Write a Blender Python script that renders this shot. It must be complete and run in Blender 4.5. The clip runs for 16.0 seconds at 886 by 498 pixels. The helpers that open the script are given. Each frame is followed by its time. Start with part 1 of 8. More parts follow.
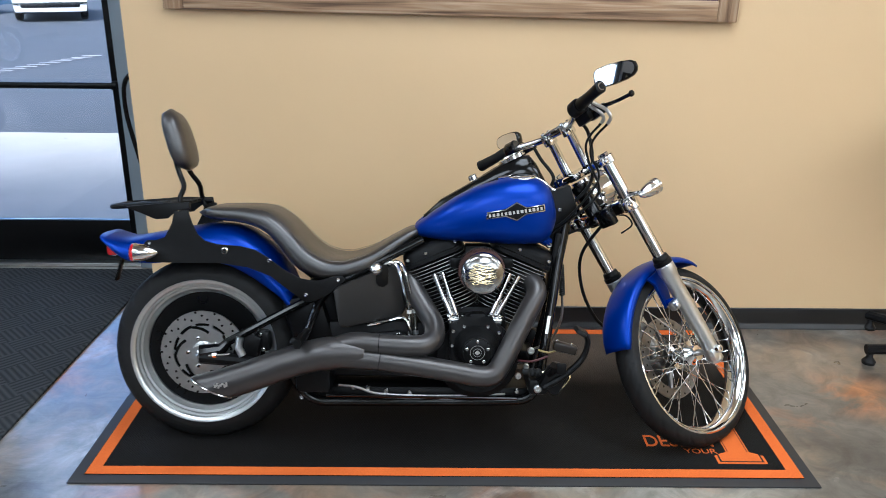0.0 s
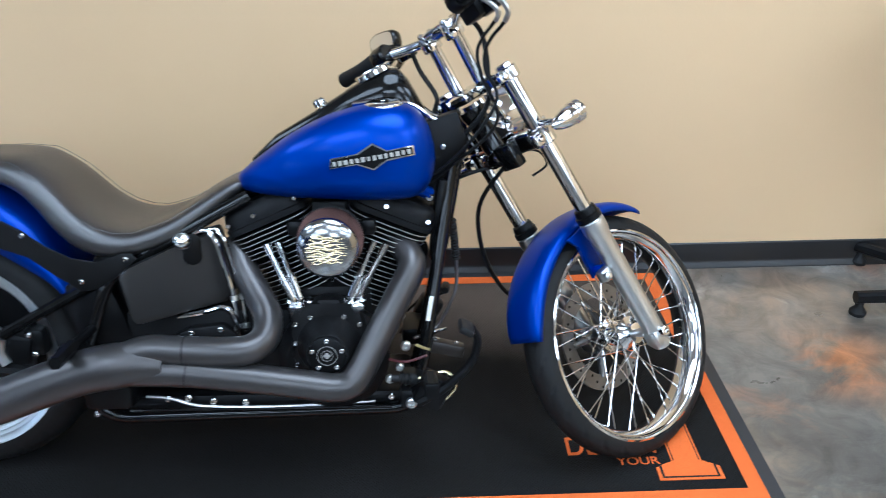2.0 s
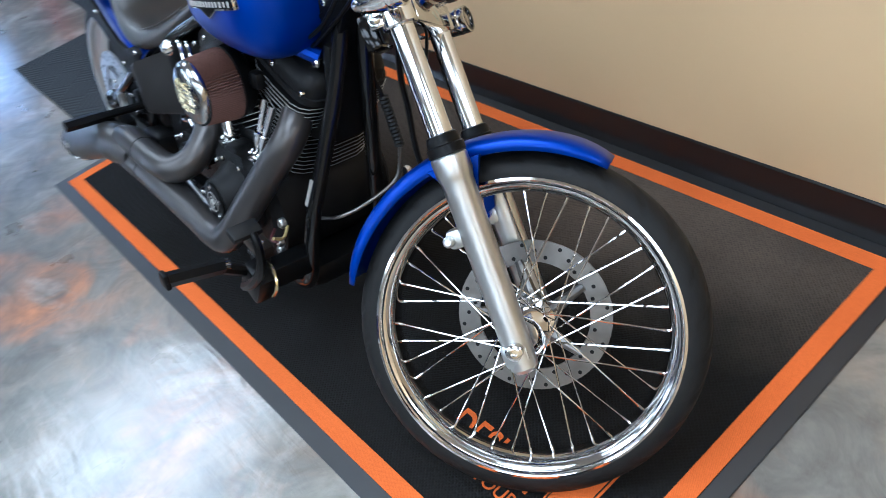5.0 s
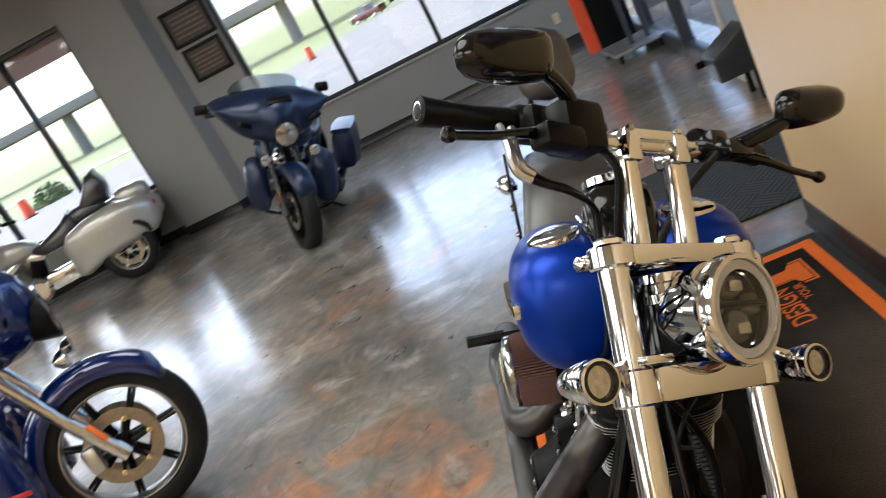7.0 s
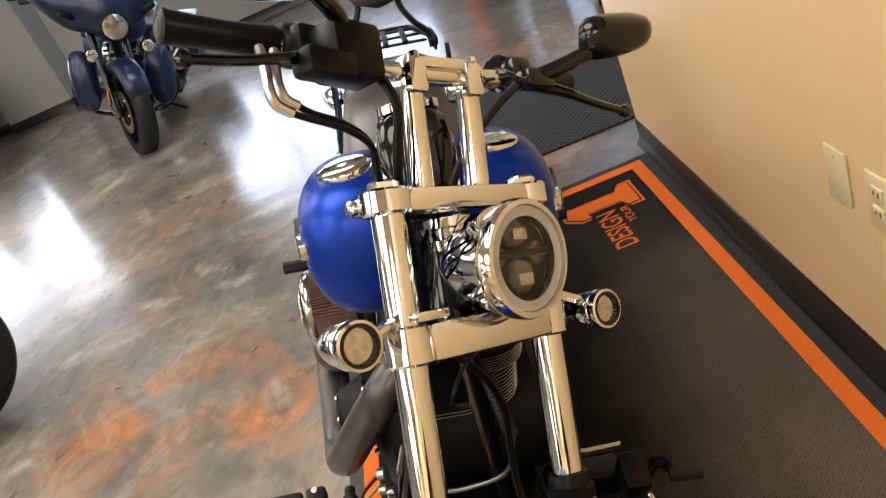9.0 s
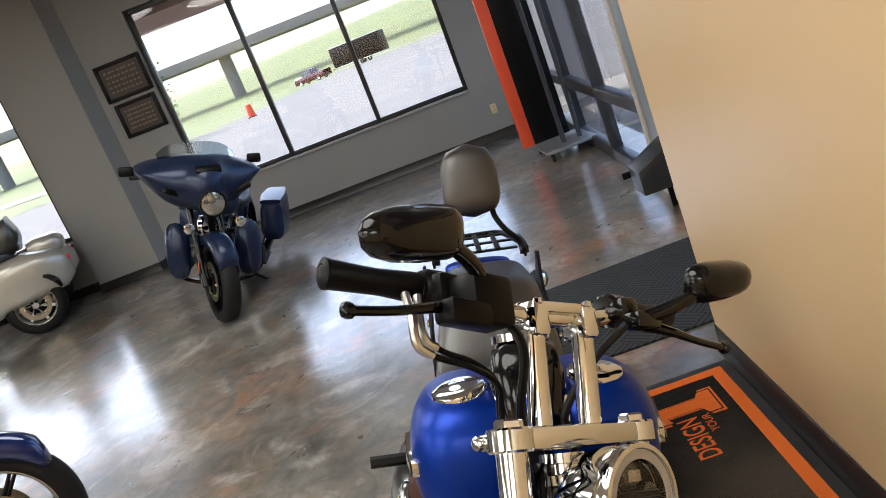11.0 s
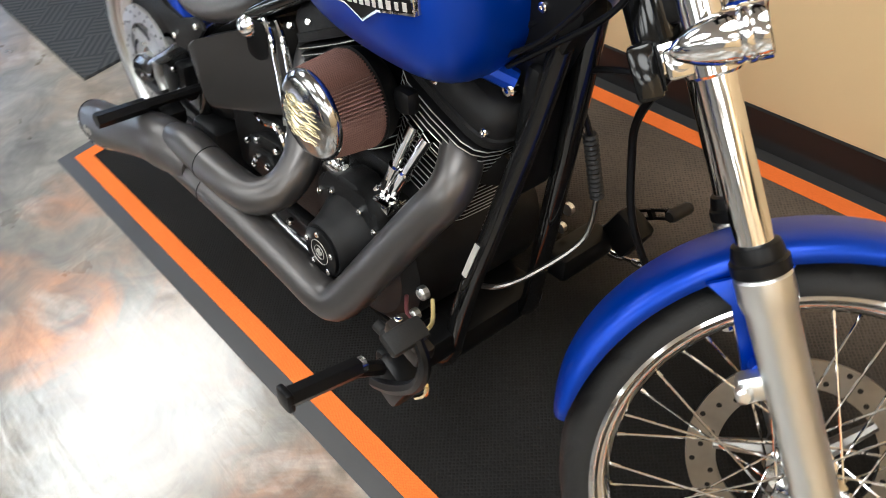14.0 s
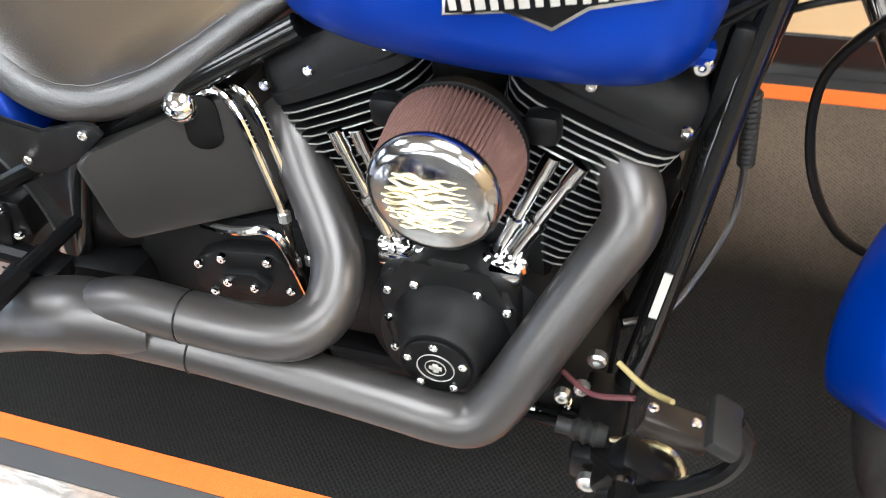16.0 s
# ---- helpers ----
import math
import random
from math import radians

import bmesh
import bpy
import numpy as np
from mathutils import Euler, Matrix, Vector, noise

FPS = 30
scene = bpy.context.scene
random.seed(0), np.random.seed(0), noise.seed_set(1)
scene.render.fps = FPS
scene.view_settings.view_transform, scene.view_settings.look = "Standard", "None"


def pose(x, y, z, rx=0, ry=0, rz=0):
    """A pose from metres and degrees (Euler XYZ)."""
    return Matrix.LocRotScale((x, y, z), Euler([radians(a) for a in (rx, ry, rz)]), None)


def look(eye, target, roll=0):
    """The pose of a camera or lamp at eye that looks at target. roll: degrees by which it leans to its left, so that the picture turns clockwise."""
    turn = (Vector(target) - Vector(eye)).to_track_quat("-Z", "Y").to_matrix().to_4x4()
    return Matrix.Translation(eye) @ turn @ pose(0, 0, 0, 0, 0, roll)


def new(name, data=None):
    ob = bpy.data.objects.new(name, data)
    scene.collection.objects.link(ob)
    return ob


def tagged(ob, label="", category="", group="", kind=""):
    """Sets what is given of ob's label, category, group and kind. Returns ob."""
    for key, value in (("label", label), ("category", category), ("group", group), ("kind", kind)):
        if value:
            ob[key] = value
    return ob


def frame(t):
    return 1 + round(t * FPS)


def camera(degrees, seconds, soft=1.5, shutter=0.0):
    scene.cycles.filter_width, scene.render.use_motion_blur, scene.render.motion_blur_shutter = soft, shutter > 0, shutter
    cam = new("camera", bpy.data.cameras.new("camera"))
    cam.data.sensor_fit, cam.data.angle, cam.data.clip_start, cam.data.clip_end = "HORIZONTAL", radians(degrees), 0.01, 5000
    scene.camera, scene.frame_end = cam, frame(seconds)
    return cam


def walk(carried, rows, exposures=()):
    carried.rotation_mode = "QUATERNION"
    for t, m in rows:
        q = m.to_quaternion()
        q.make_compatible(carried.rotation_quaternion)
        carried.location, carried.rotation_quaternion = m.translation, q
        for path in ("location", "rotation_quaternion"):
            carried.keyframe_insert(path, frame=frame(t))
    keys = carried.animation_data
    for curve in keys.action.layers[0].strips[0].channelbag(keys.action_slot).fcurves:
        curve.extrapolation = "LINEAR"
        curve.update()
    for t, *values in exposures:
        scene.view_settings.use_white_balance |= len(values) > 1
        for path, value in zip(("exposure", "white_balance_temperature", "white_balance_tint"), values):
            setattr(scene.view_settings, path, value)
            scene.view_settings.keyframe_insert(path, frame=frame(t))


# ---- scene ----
cam = camera(57.8, 16.0, 0.85, 0.45)
PATH = [
    (0, (0.26, 0.416, 1.592), (0.273, 2.295, 0.906), 0.6),
    (0.5, (0.34, 0.589, 1.564), (0.358, 2.458, 0.854), 0.7),
    (1, (0.448, 0.824, 1.543), (0.468, 2.662, 0.755), 0.5),
    (1.5, (0.518, 1.051, 1.504), (0.585, 2.833, 0.599), -0.3),
    (2, (0.603, 1.217, 1.503), (0.667, 2.966, 0.535), -0.3),
    (2.5, (0.869, 1.357, 1.476), (0.66, 3.054, 0.438), -1.8),
    (3, (1.088, 1.496, 1.46), (0.681, 3.101, 0.339), -1.6),
    (3.2, (1.172, 1.58, 1.43), (0.707, 3.153, 0.285), -1.9),
    (5.3, (2.037, 2.502, 1.332), (0.559, 3.041, 0.097), -19.7),
    (5.5, (2.07, 2.612, 1.325), (0.49, 2.993, 0.16), -20.8),
    (6, (2.037, 2.845, 1.37), (0.174, 2.938, 0.649), -23.7),
    (6.5, (1.9, 2.942, 1.371), (-0.008, 2.818, 0.782), -26.8),
    (7, (1.782, 3.03, 1.363), (-0.096, 2.681, 0.77), -27.5),
    (7.5, (1.695, 3.097, 1.35), (-0.12, 2.543, 0.719), -28.5),
    (8, (1.651, 3.121, 1.326), (-0.146, 2.712, 0.551), -27.1),
    (8.5, (1.651, 3.142, 1.31), (-0.11, 2.943, 0.382), -25.6),
    (9, (1.664, 3.144, 1.315), (-0.103, 3.003, 0.388), -24.7),
    (9.5, (1.673, 3.146, 1.399), (-0.228, 3.02, 0.793), -22.6),
    (9.7, (1.674, 3.139, 1.427), (-0.261, 3.009, 0.941), -21.5),
    (11.8, (1.72, 3.029, 1.452), (-0.194, 2.932, 0.881), -20.5),
    (12, (1.709, 2.945, 1.436), (-0.203, 2.91, 0.849), -18.7),
    (12.5, (1.743, 2.685, 1.409), (-0.097, 2.808, 0.635), -16.5),
    (13, (1.626, 2.578, 1.372), (0.005, 2.896, 0.244), -15.1),
    (13.5, (1.445, 2.51, 1.326), (0.077, 2.988, -0.053), -15.0),
    (14, (1.294, 2.399, 1.314), (0.116, 3.121, -0.132), -14.3),
    (14.5, (1.173, 2.249, 1.329), (0.151, 3.238, -0.078), -11.8),
    (15, (1.01, 2.246, 1.284), (0.11, 3.339, -0.128), -11.1),
    (15.5, (0.785, 2.306, 1.259), (0.047, 3.399, -0.245), -12.2),
    (16, (0.632, 2.322, 1.234), (0.094, 3.405, -0.359), -12.4),
]
EXPO = [(0.0, 2.6, 4950, 4), (1.0, 2.74, 4800, 4), (2.0, 2.82, 4450, 3), (3.0, 2.83, 4250, 3), (5.5, 2.78, 4850, 3), (6.5, 2.63, 5600, 4), (7.5, 2.43, 5800, 5), (8.5, 2.8, 6250, 8), (9.0, 2.87, 6350, 8), (9.5, 2.73, 6100, 6), (12.0, 2.43, 5900, 6), (12.5, 2.45, 5900, 6), (13.0, 2.79, 5600, 5), (13.5, 3.0, 5600, 5), (14.0, 3.18, 5550, 5), (15.0, 3.58, 5400, 5), (16.0, 3.88, 5350, 5)]
walk(cam, [(t, look(eye, target, roll)) for t, eye, target, roll in PATH], EXPO)

# ---- light and world ----
SUN_DIR = (0.25, 0.62, -0.75)
world = bpy.data.worlds.new("world")
scene.world = world
world.use_nodes = True
_nt = world.node_tree
_sky = _nt.nodes.new("ShaderNodeTexSky")
_sky.sky_type, _sky.sun_disc = "NISHITA", False
_sky.sun_elevation, _sky.sun_rotation = radians(48), radians(202)
_sky.air_density, _sky.dust_density, _sky.ozone_density = 0.7, 5.0, 0.3
_nt.links.new(_sky.outputs[0], _nt.nodes["Background"].inputs[0])
_nt.nodes["Background"].inputs[1].default_value = 0.15
_sun = bpy.data.lights.new("sun", "SUN")
_sun.energy, _sun.angle, _sun.color = 1.0, radians(20), (1, 0.97, 0.93)
new("sun", _sun).matrix_world = look((0, 0, 20), (20 * SUN_DIR[0], 20 * SUN_DIR[1], 20 + 20 * SUN_DIR[2]))


def area_lamp(name, eye, target, sx, sy, watts, color, shape="RECTANGLE"):
    data = bpy.data.lights.new(name, "AREA")
    data.shape, data.size, data.size_y, data.energy, data.color = shape, sx, sy, watts, color
    ob = new(name, data)
    ob.matrix_world = look(eye, target)
    return ob


# ---- materials ----


def mat(name, base, rough=0.5, metal=0.0, coat=0.0, noise_scale=0, noise_amt=0.0, bump=0.0, bump_scale=200, spec=0.5, rough_var=0.0, aniso=0):
    m = bpy.data.materials.new(name)
    m.use_nodes = True
    nt = m.node_tree
    p = nt.nodes["Principled BSDF"]
    p.inputs["Base Color"].default_value = (*base, 1)
    p.inputs["Roughness"].default_value = rough
    p.inputs["Metallic"].default_value = metal
    p.inputs["Coat Weight"].default_value = coat
    p.inputs["Coat Roughness"].default_value = 0.06
    p.inputs["Specular IOR Level"].default_value = spec
    tc = nt.nodes.new("ShaderNodeTexCoord")
    if noise_scale:
        n = nt.nodes.new("ShaderNodeTexNoise")
        n.inputs["Scale"].default_value, n.inputs["Detail"].default_value = noise_scale, 6
        nt.links.new(tc.outputs["Object"], n.inputs["Vector"])
        if noise_amt:
            mx = nt.nodes.new("ShaderNodeMix")
            mx.data_type = "RGBA"
            mx.inputs[6].default_value = (*[c * (1 - noise_amt) for c in base], 1)
            mx.inputs[7].default_value = (*[min(1, c * (1 + noise_amt)) for c in base], 1)
            nt.links.new(n.outputs["Fac"], mx.inputs[0])
            nt.links.new(mx.outputs[2], p.inputs["Base Color"])
        if rough_var:
            mr = nt.nodes.new("ShaderNodeMapRange")
            mr.inputs[3].default_value, mr.inputs[4].default_value = max(0, rough - rough_var), min(1, rough + rough_var)
            nt.links.new(n.outputs["Fac"], mr.inputs[0])
            nt.links.new(mr.outputs[0], p.inputs["Roughness"])
    if bump:
        b = nt.nodes.new("ShaderNodeTexNoise")
        b.inputs["Scale"].default_value, b.inputs["Detail"].default_value = bump_scale, 3
        nt.links.new(tc.outputs["Object"], b.inputs["Vector"])
        bn = nt.nodes.new("ShaderNodeBump")
        bn.inputs["Strength"].default_value, bn.inputs["Distance"].default_value = bump, 0.002
        nt.links.new(b.outputs["Fac"], bn.inputs["Height"])
        nt.links.new(bn.outputs[0], p.inputs["Normal"])
    return m


def glow(name, color, strength):
    m = bpy.data.materials.new(name)
    m.use_nodes = True
    p = m.node_tree.nodes["Principled BSDF"]
    p.inputs["Base Color"].default_value = (*color, 1)
    p.inputs["Emission Color"].default_value = (*color, 1)
    p.inputs["Emission Strength"].default_value = strength
    return m


def glass(name, tint=(1, 1, 1), rough=0.0, ior=1.45):
    m = bpy.data.materials.new(name)
    m.use_nodes = True
    p = m.node_tree.nodes["Principled BSDF"]
    p.inputs["Base Color"].default_value = (*tint, 1)
    p.inputs["Transmission Weight"].default_value = 1
    p.inputs["Roughness"].default_value = rough
    p.inputs["IOR"].default_value = ior
    return m


def floor_material():
    m = bpy.data.materials.new("stained_concrete")
    m.use_nodes = True
    nt = m.node_tree
    p = nt.nodes["Principled BSDF"]
    tc = nt.nodes.new("ShaderNodeTexCoord")

    def nz(scale, detail=6, dist=0.0, rough=0.55, off=(0, 0, 0)):
        mp = nt.nodes.new("ShaderNodeMapping")
        mp.inputs["Location"].default_value = off
        nt.links.new(tc.outputs["Object"], mp.inputs["Vector"])
        n = nt.nodes.new("ShaderNodeTexNoise")
        n.inputs["Scale"].default_value, n.inputs["Detail"].default_value = scale, detail
        n.inputs["Distortion"].default_value, n.inputs["Roughness"].default_value = dist, rough
        nt.links.new(mp.outputs[0], n.inputs["Vector"])
        return n.outputs["Fac"]

    def ramp(fac, stops):
        r = nt.nodes.new("ShaderNodeValToRGB")
        e = r.color_ramp.elements
        while len(e) < len(stops):
            e.new(0.5)
        for el, (pos, c) in zip(e, stops):
            el.position, el.color = pos, (*c, 1)
        nt.links.new(fac, r.inputs[0])
        return r.outputs["Color"]

    def mix(fac, a, b):
        x = nt.nodes.new("ShaderNodeMix")
        x.data_type = "RGBA"
        nt.links.new(fac, x.inputs[0])
        nt.links.new(a, x.inputs[6])
        nt.links.new(b, x.inputs[7])
        return x.outputs[2]

    base = ramp(nz(1.3, 8, 0.35), [(0.30, (0.066, 0.064, 0.058)), (0.46, (0.125, 0.12, 0.106)), (0.58, (0.20, 0.19, 0.165)), (0.72, (0.33, 0.31, 0.27))])
    rust = ramp(nz(3.5, 5, 0.6, off=(3, 1, 0)), [(0.3, (0.24, 0.095, 0.032)), (0.7, (0.50, 0.19, 0.055))])
    rmask = ramp(nz(1.2, 6, 0.5, 0.6, off=(7.3, 2.1, 0)), [(0.57, (0, 0, 0)), (0.74, (0.8, 0.8, 0.8))])
    white = ramp(nz(2.0, 7, 0.9, 0.62, off=(1.7, 9.2, 0)), [(0.55, (0, 0, 0)), (0.70, (0.75, 0.75, 0.75))])
    wc = nt.nodes.new("ShaderNodeRGB")
    wc.outputs[0].default_value = (0.44, 0.42, 0.38, 1)
    dark = ramp(nz(0.9, 6, 0.5, off=(4.1, 4.4, 0)), [(0.5, (0, 0, 0)), (0.68, (0.7, 0.7, 0.7))])
    dc = nt.nodes.new("ShaderNodeRGB")
    dc.outputs[0].default_value = (0.032, 0.034, 0.034, 1)
    # rust pools: where the acid stain lay thick, broken up by the noise
    pools = None
    for x, y, r, k in ((-0.58, 1.82, 0.62, 1.0), (-0.30, 2.34, 0.34, 0.9), (1.89, 3.17, 0.26, 1.0), (-2.3, 1.5, 0.75, 0.5), (0.45, 2.42, 0.22, 0.6), (-2.4, 4.2, 0.5, 0.6), (2.3, 2.2, 0.5, 0.7)):
        d = nt.nodes.new("ShaderNodeVectorMath")
        d.operation = "DISTANCE"
        d.inputs[1].default_value = (x, y, 0)
        nt.links.new(tc.outputs["Object"], d.inputs[0])
        mr = nt.nodes.new("ShaderNodeMapRange")
        mr.interpolation_type = "SMOOTHSTEP"
        mr.inputs[1].default_value, mr.inputs[2].default_value, mr.inputs[3].default_value, mr.inputs[4].default_value = 0.0, r, k, 0.0
        nt.links.new(d.outputs["Value"], mr.inputs[0])
        if pools is None:
            pools = mr.outputs[0]
        else:
            mxm = nt.nodes.new("ShaderNodeMath")
            mxm.operation = "MAXIMUM"
            nt.links.new(pools, mxm.inputs[0])
            nt.links.new(mr.outputs[0], mxm.inputs[1])
            pools = mxm.outputs[0]
    streak = ramp(nz(3.2, 7, 1.1, 0.6, off=(0.4, 5.5, 0)), [(0.42, (0, 0, 0)), (0.62, (1, 1, 1))])
    pm = nt.nodes.new("ShaderNodeMath")
    pm.operation = "MULTIPLY"
    nt.links.new(pools, pm.inputs[0])
    nt.links.new(streak, pm.inputs[1])
    brown = nt.nodes.new("ShaderNodeRGB")
    brown.outputs[0].default_value = (0.21, 0.15, 0.095, 1)
    bmask = ramp(nz(1.9, 7, 0.7, 0.6, off=(2.2, 3.1, 0)), [(0.46, (0, 0, 0)), (0.66, (0.8, 0.8, 0.8))])
    c = mix(bmask, mix(dark, base, dc.outputs[0]), brown.outputs[0])
    c = mix(white, mix(pm.outputs[0], mix(rmask, c, rust), rust), wc.outputs[0])
    tone = ramp(nz(7, 10, 1.4, 0.66, off=(1.3, 0.7, 0)), [(0.34, (0.62, 0.62, 0.60)), (0.5, (0.95, 0.95, 0.95)), (0.64, (1.25, 1.24, 1.22))])
    tm = nt.nodes.new("ShaderNodeMix")
    tm.data_type, tm.blend_type = "RGBA", "MULTIPLY"
    tm.inputs[0].default_value = 1.0
    nt.links.new(c, tm.inputs[6])
    nt.links.new(tone, tm.inputs[7])
    nt.links.new(tm.outputs[2], p.inputs["Base Color"])
    r = ramp(nz(6, 6, 0.5), [(0.3, (0.26, 0.26, 0.26)), (0.7, (0.42, 0.42, 0.42))])
    nt.links.new(r, p.inputs["Roughness"])
    p.inputs["Specular IOR Level"].default_value = 0.6
    p.inputs["Coat Weight"].default_value = 1.0
    p.inputs["Coat IOR"].default_value = 1.6
    p.inputs["Coat Roughness"].default_value = 0.15
    # trowel relief: broad swirls under fine drag marks
    tr = nt.nodes.new("ShaderNodeMapping")
    tr.inputs["Scale"].default_value, tr.inputs["Rotation"].default_value = (1.0, 5.0, 1.0), (0, 0, radians(28))
    nt.links.new(tc.outputs["Object"], tr.inputs["Vector"])
    dr = nt.nodes.new("ShaderNodeTexNoise")
    dr.inputs["Scale"].default_value, dr.inputs["Detail"].default_value, dr.inputs["Distortion"].default_value = 6, 6, 0.8
    nt.links.new(tr.outputs[0], dr.inputs["Vector"])
    b1 = nt.nodes.new("ShaderNodeBump")
    b1.inputs["Strength"].default_value, b1.inputs["Distance"].default_value = 0.25, 0.004
    nt.links.new(dr.outputs["Fac"], b1.inputs["Height"])
    bn = nt.nodes.new("ShaderNodeBump")
    bn.inputs["Strength"].default_value, bn.inputs["Distance"].default_value = 0.28, 0.008
    nt.links.new(nz(4, 5, 0.4), bn.inputs["Height"])
    nt.links.new(b1.outputs[0], bn.inputs["Normal"])
    nt.links.new(bn.outputs[0], p.inputs["Normal"])
    nt.links.new(bn.outputs[0], p.inputs["Coat Normal"])
    return m


# dust: centre, spread and tint of pile sheen painted into the colour
def weave(name, c1, c2, scale, rough=0.95, bump=0.6, angle=45, dust=None):
    m = bpy.data.materials.new(name)
    m.use_nodes = True
    nt = m.node_tree
    p = nt.nodes["Principled BSDF"]
    p.inputs["Roughness"].default_value = rough
    p.inputs["Specular IOR Level"].default_value = 0.14
    tc = nt.nodes.new("ShaderNodeTexCoord")
    mp = nt.nodes.new("ShaderNodeMapping")
    mp.inputs["Rotation"].default_value = (0, 0, radians(angle))
    nt.links.new(tc.outputs["Object"], mp.inputs["Vector"])
    ch = nt.nodes.new("ShaderNodeTexVoronoi")
    ch.inputs["Scale"].default_value = scale
    ch.inputs["Randomness"].default_value = 0.25
    nt.links.new(mp.outputs[0], ch.inputs["Vector"])
    big = nt.nodes.new("ShaderNodeTexNoise")
    big.inputs["Scale"].default_value, big.inputs["Detail"].default_value = 1.9, 8
    nt.links.new(tc.outputs["Object"], big.inputs["Vector"])
    ad = nt.nodes.new("ShaderNodeMath")
    ad.operation = "MULTIPLY"
    nt.links.new(ch.outputs["Distance"], ad.inputs[0])
    nt.links.new(big.outputs["Fac"], ad.inputs[1])
    mr = nt.nodes.new("ShaderNodeMapRange")
    mr.inputs[1].default_value, mr.inputs[2].default_value = 0.0, 0.45
    nt.links.new(ad.outputs[0], mr.inputs[0])
    mx = nt.nodes.new("ShaderNodeMix")
    mx.data_type = "RGBA"
    mx.inputs[6].default_value, mx.inputs[7].default_value = (*c2, 1), (*c1, 1)
    nt.links.new(mr.outputs[0], mx.inputs[0])
    col = mx.outputs[2]
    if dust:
        # a ragged brown patch: pile sheen painted into the colour, thickest on the raised tufts
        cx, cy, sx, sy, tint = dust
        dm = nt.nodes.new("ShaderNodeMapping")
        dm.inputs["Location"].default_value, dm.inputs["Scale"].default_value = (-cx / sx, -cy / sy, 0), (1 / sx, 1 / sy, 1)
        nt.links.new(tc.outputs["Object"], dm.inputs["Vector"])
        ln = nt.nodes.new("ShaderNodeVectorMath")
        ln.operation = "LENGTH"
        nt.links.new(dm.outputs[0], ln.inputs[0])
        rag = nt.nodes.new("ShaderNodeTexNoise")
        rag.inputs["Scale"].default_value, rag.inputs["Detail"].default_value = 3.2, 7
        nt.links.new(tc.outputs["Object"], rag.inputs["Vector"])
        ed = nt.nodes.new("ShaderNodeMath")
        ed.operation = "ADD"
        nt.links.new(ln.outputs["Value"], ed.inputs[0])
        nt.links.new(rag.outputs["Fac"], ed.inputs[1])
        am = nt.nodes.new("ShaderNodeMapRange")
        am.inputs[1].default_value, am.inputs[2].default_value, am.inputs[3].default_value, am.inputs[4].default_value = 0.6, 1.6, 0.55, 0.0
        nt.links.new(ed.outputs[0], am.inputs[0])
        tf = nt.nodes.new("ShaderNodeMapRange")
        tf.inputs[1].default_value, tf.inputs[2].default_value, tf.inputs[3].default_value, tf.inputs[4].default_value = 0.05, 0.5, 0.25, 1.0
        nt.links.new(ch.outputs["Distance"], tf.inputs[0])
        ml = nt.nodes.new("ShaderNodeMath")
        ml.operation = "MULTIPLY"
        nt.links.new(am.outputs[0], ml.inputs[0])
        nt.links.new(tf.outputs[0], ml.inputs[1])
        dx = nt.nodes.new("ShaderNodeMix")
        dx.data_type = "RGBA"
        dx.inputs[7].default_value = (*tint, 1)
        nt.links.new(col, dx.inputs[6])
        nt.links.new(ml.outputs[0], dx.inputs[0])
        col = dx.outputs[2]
    nt.links.new(col, p.inputs["Base Color"])
    bn = nt.nodes.new("ShaderNodeBump")
    bn.inputs["Strength"].default_value, bn.inputs["Distance"].default_value = bump, 0.002
    bn.invert = True
    nt.links.new(ch.outputs["Distance"], bn.inputs["Height"])
    nt.links.new(bn.outputs[0], p.inputs["Normal"])
    return m


def basket_mat(name, c1, c2):
    """Ribbed carpet tile: squares of ribs that turn by a right angle from one to the next."""
    m = bpy.data.materials.new(name)
    m.use_nodes = True
    nt = m.node_tree
    p = nt.nodes["Principled BSDF"]
    p.inputs["Roughness"].default_value = 0.95
    p.inputs["Specular IOR Level"].default_value = 0.15
    tc = nt.nodes.new("ShaderNodeTexCoord")
    mp = nt.nodes.new("ShaderNodeMapping")
    mp.inputs["Rotation"].default_value = (0, 0, radians(45))
    nt.links.new(tc.outputs["Object"], mp.inputs["Vector"])
    waves = []
    for axis in ("X", "Y"):
        w = nt.nodes.new("ShaderNodeTexWave")
        w.bands_direction = axis
        w.inputs["Scale"].default_value, w.inputs["Distortion"].default_value, w.inputs["Detail"].default_value = 13.0, 0.4, 2
        nt.links.new(mp.outputs[0], w.inputs["Vector"])
        waves.append(w.outputs["Fac"])
    ck = nt.nodes.new("ShaderNodeTexChecker")
    ck.inputs["Scale"].default_value = 8.0
    nt.links.new(mp.outputs[0], ck.inputs["Vector"])
    mx = nt.nodes.new("ShaderNodeMix")
    nt.links.new(ck.outputs["Fac"], mx.inputs[0])
    nt.links.new(waves[0], mx.inputs[2])
    nt.links.new(waves[1], mx.inputs[3])
    cm = nt.nodes.new("ShaderNodeMix")
    cm.data_type = "RGBA"
    cm.inputs[6].default_value, cm.inputs[7].default_value = (*c2, 1), (*c1, 1)
    nt.links.new(mx.outputs[0], cm.inputs[0])
    nt.links.new(cm.outputs[2], p.inputs["Base Color"])
    bn = nt.nodes.new("ShaderNodeBump")
    bn.inputs["Strength"].default_value, bn.inputs["Distance"].default_value = 0.45, 0.004
    nt.links.new(mx.outputs[0], bn.inputs["Height"])
    nt.links.new(bn.outputs[0], p.inputs["Normal"])
    return m


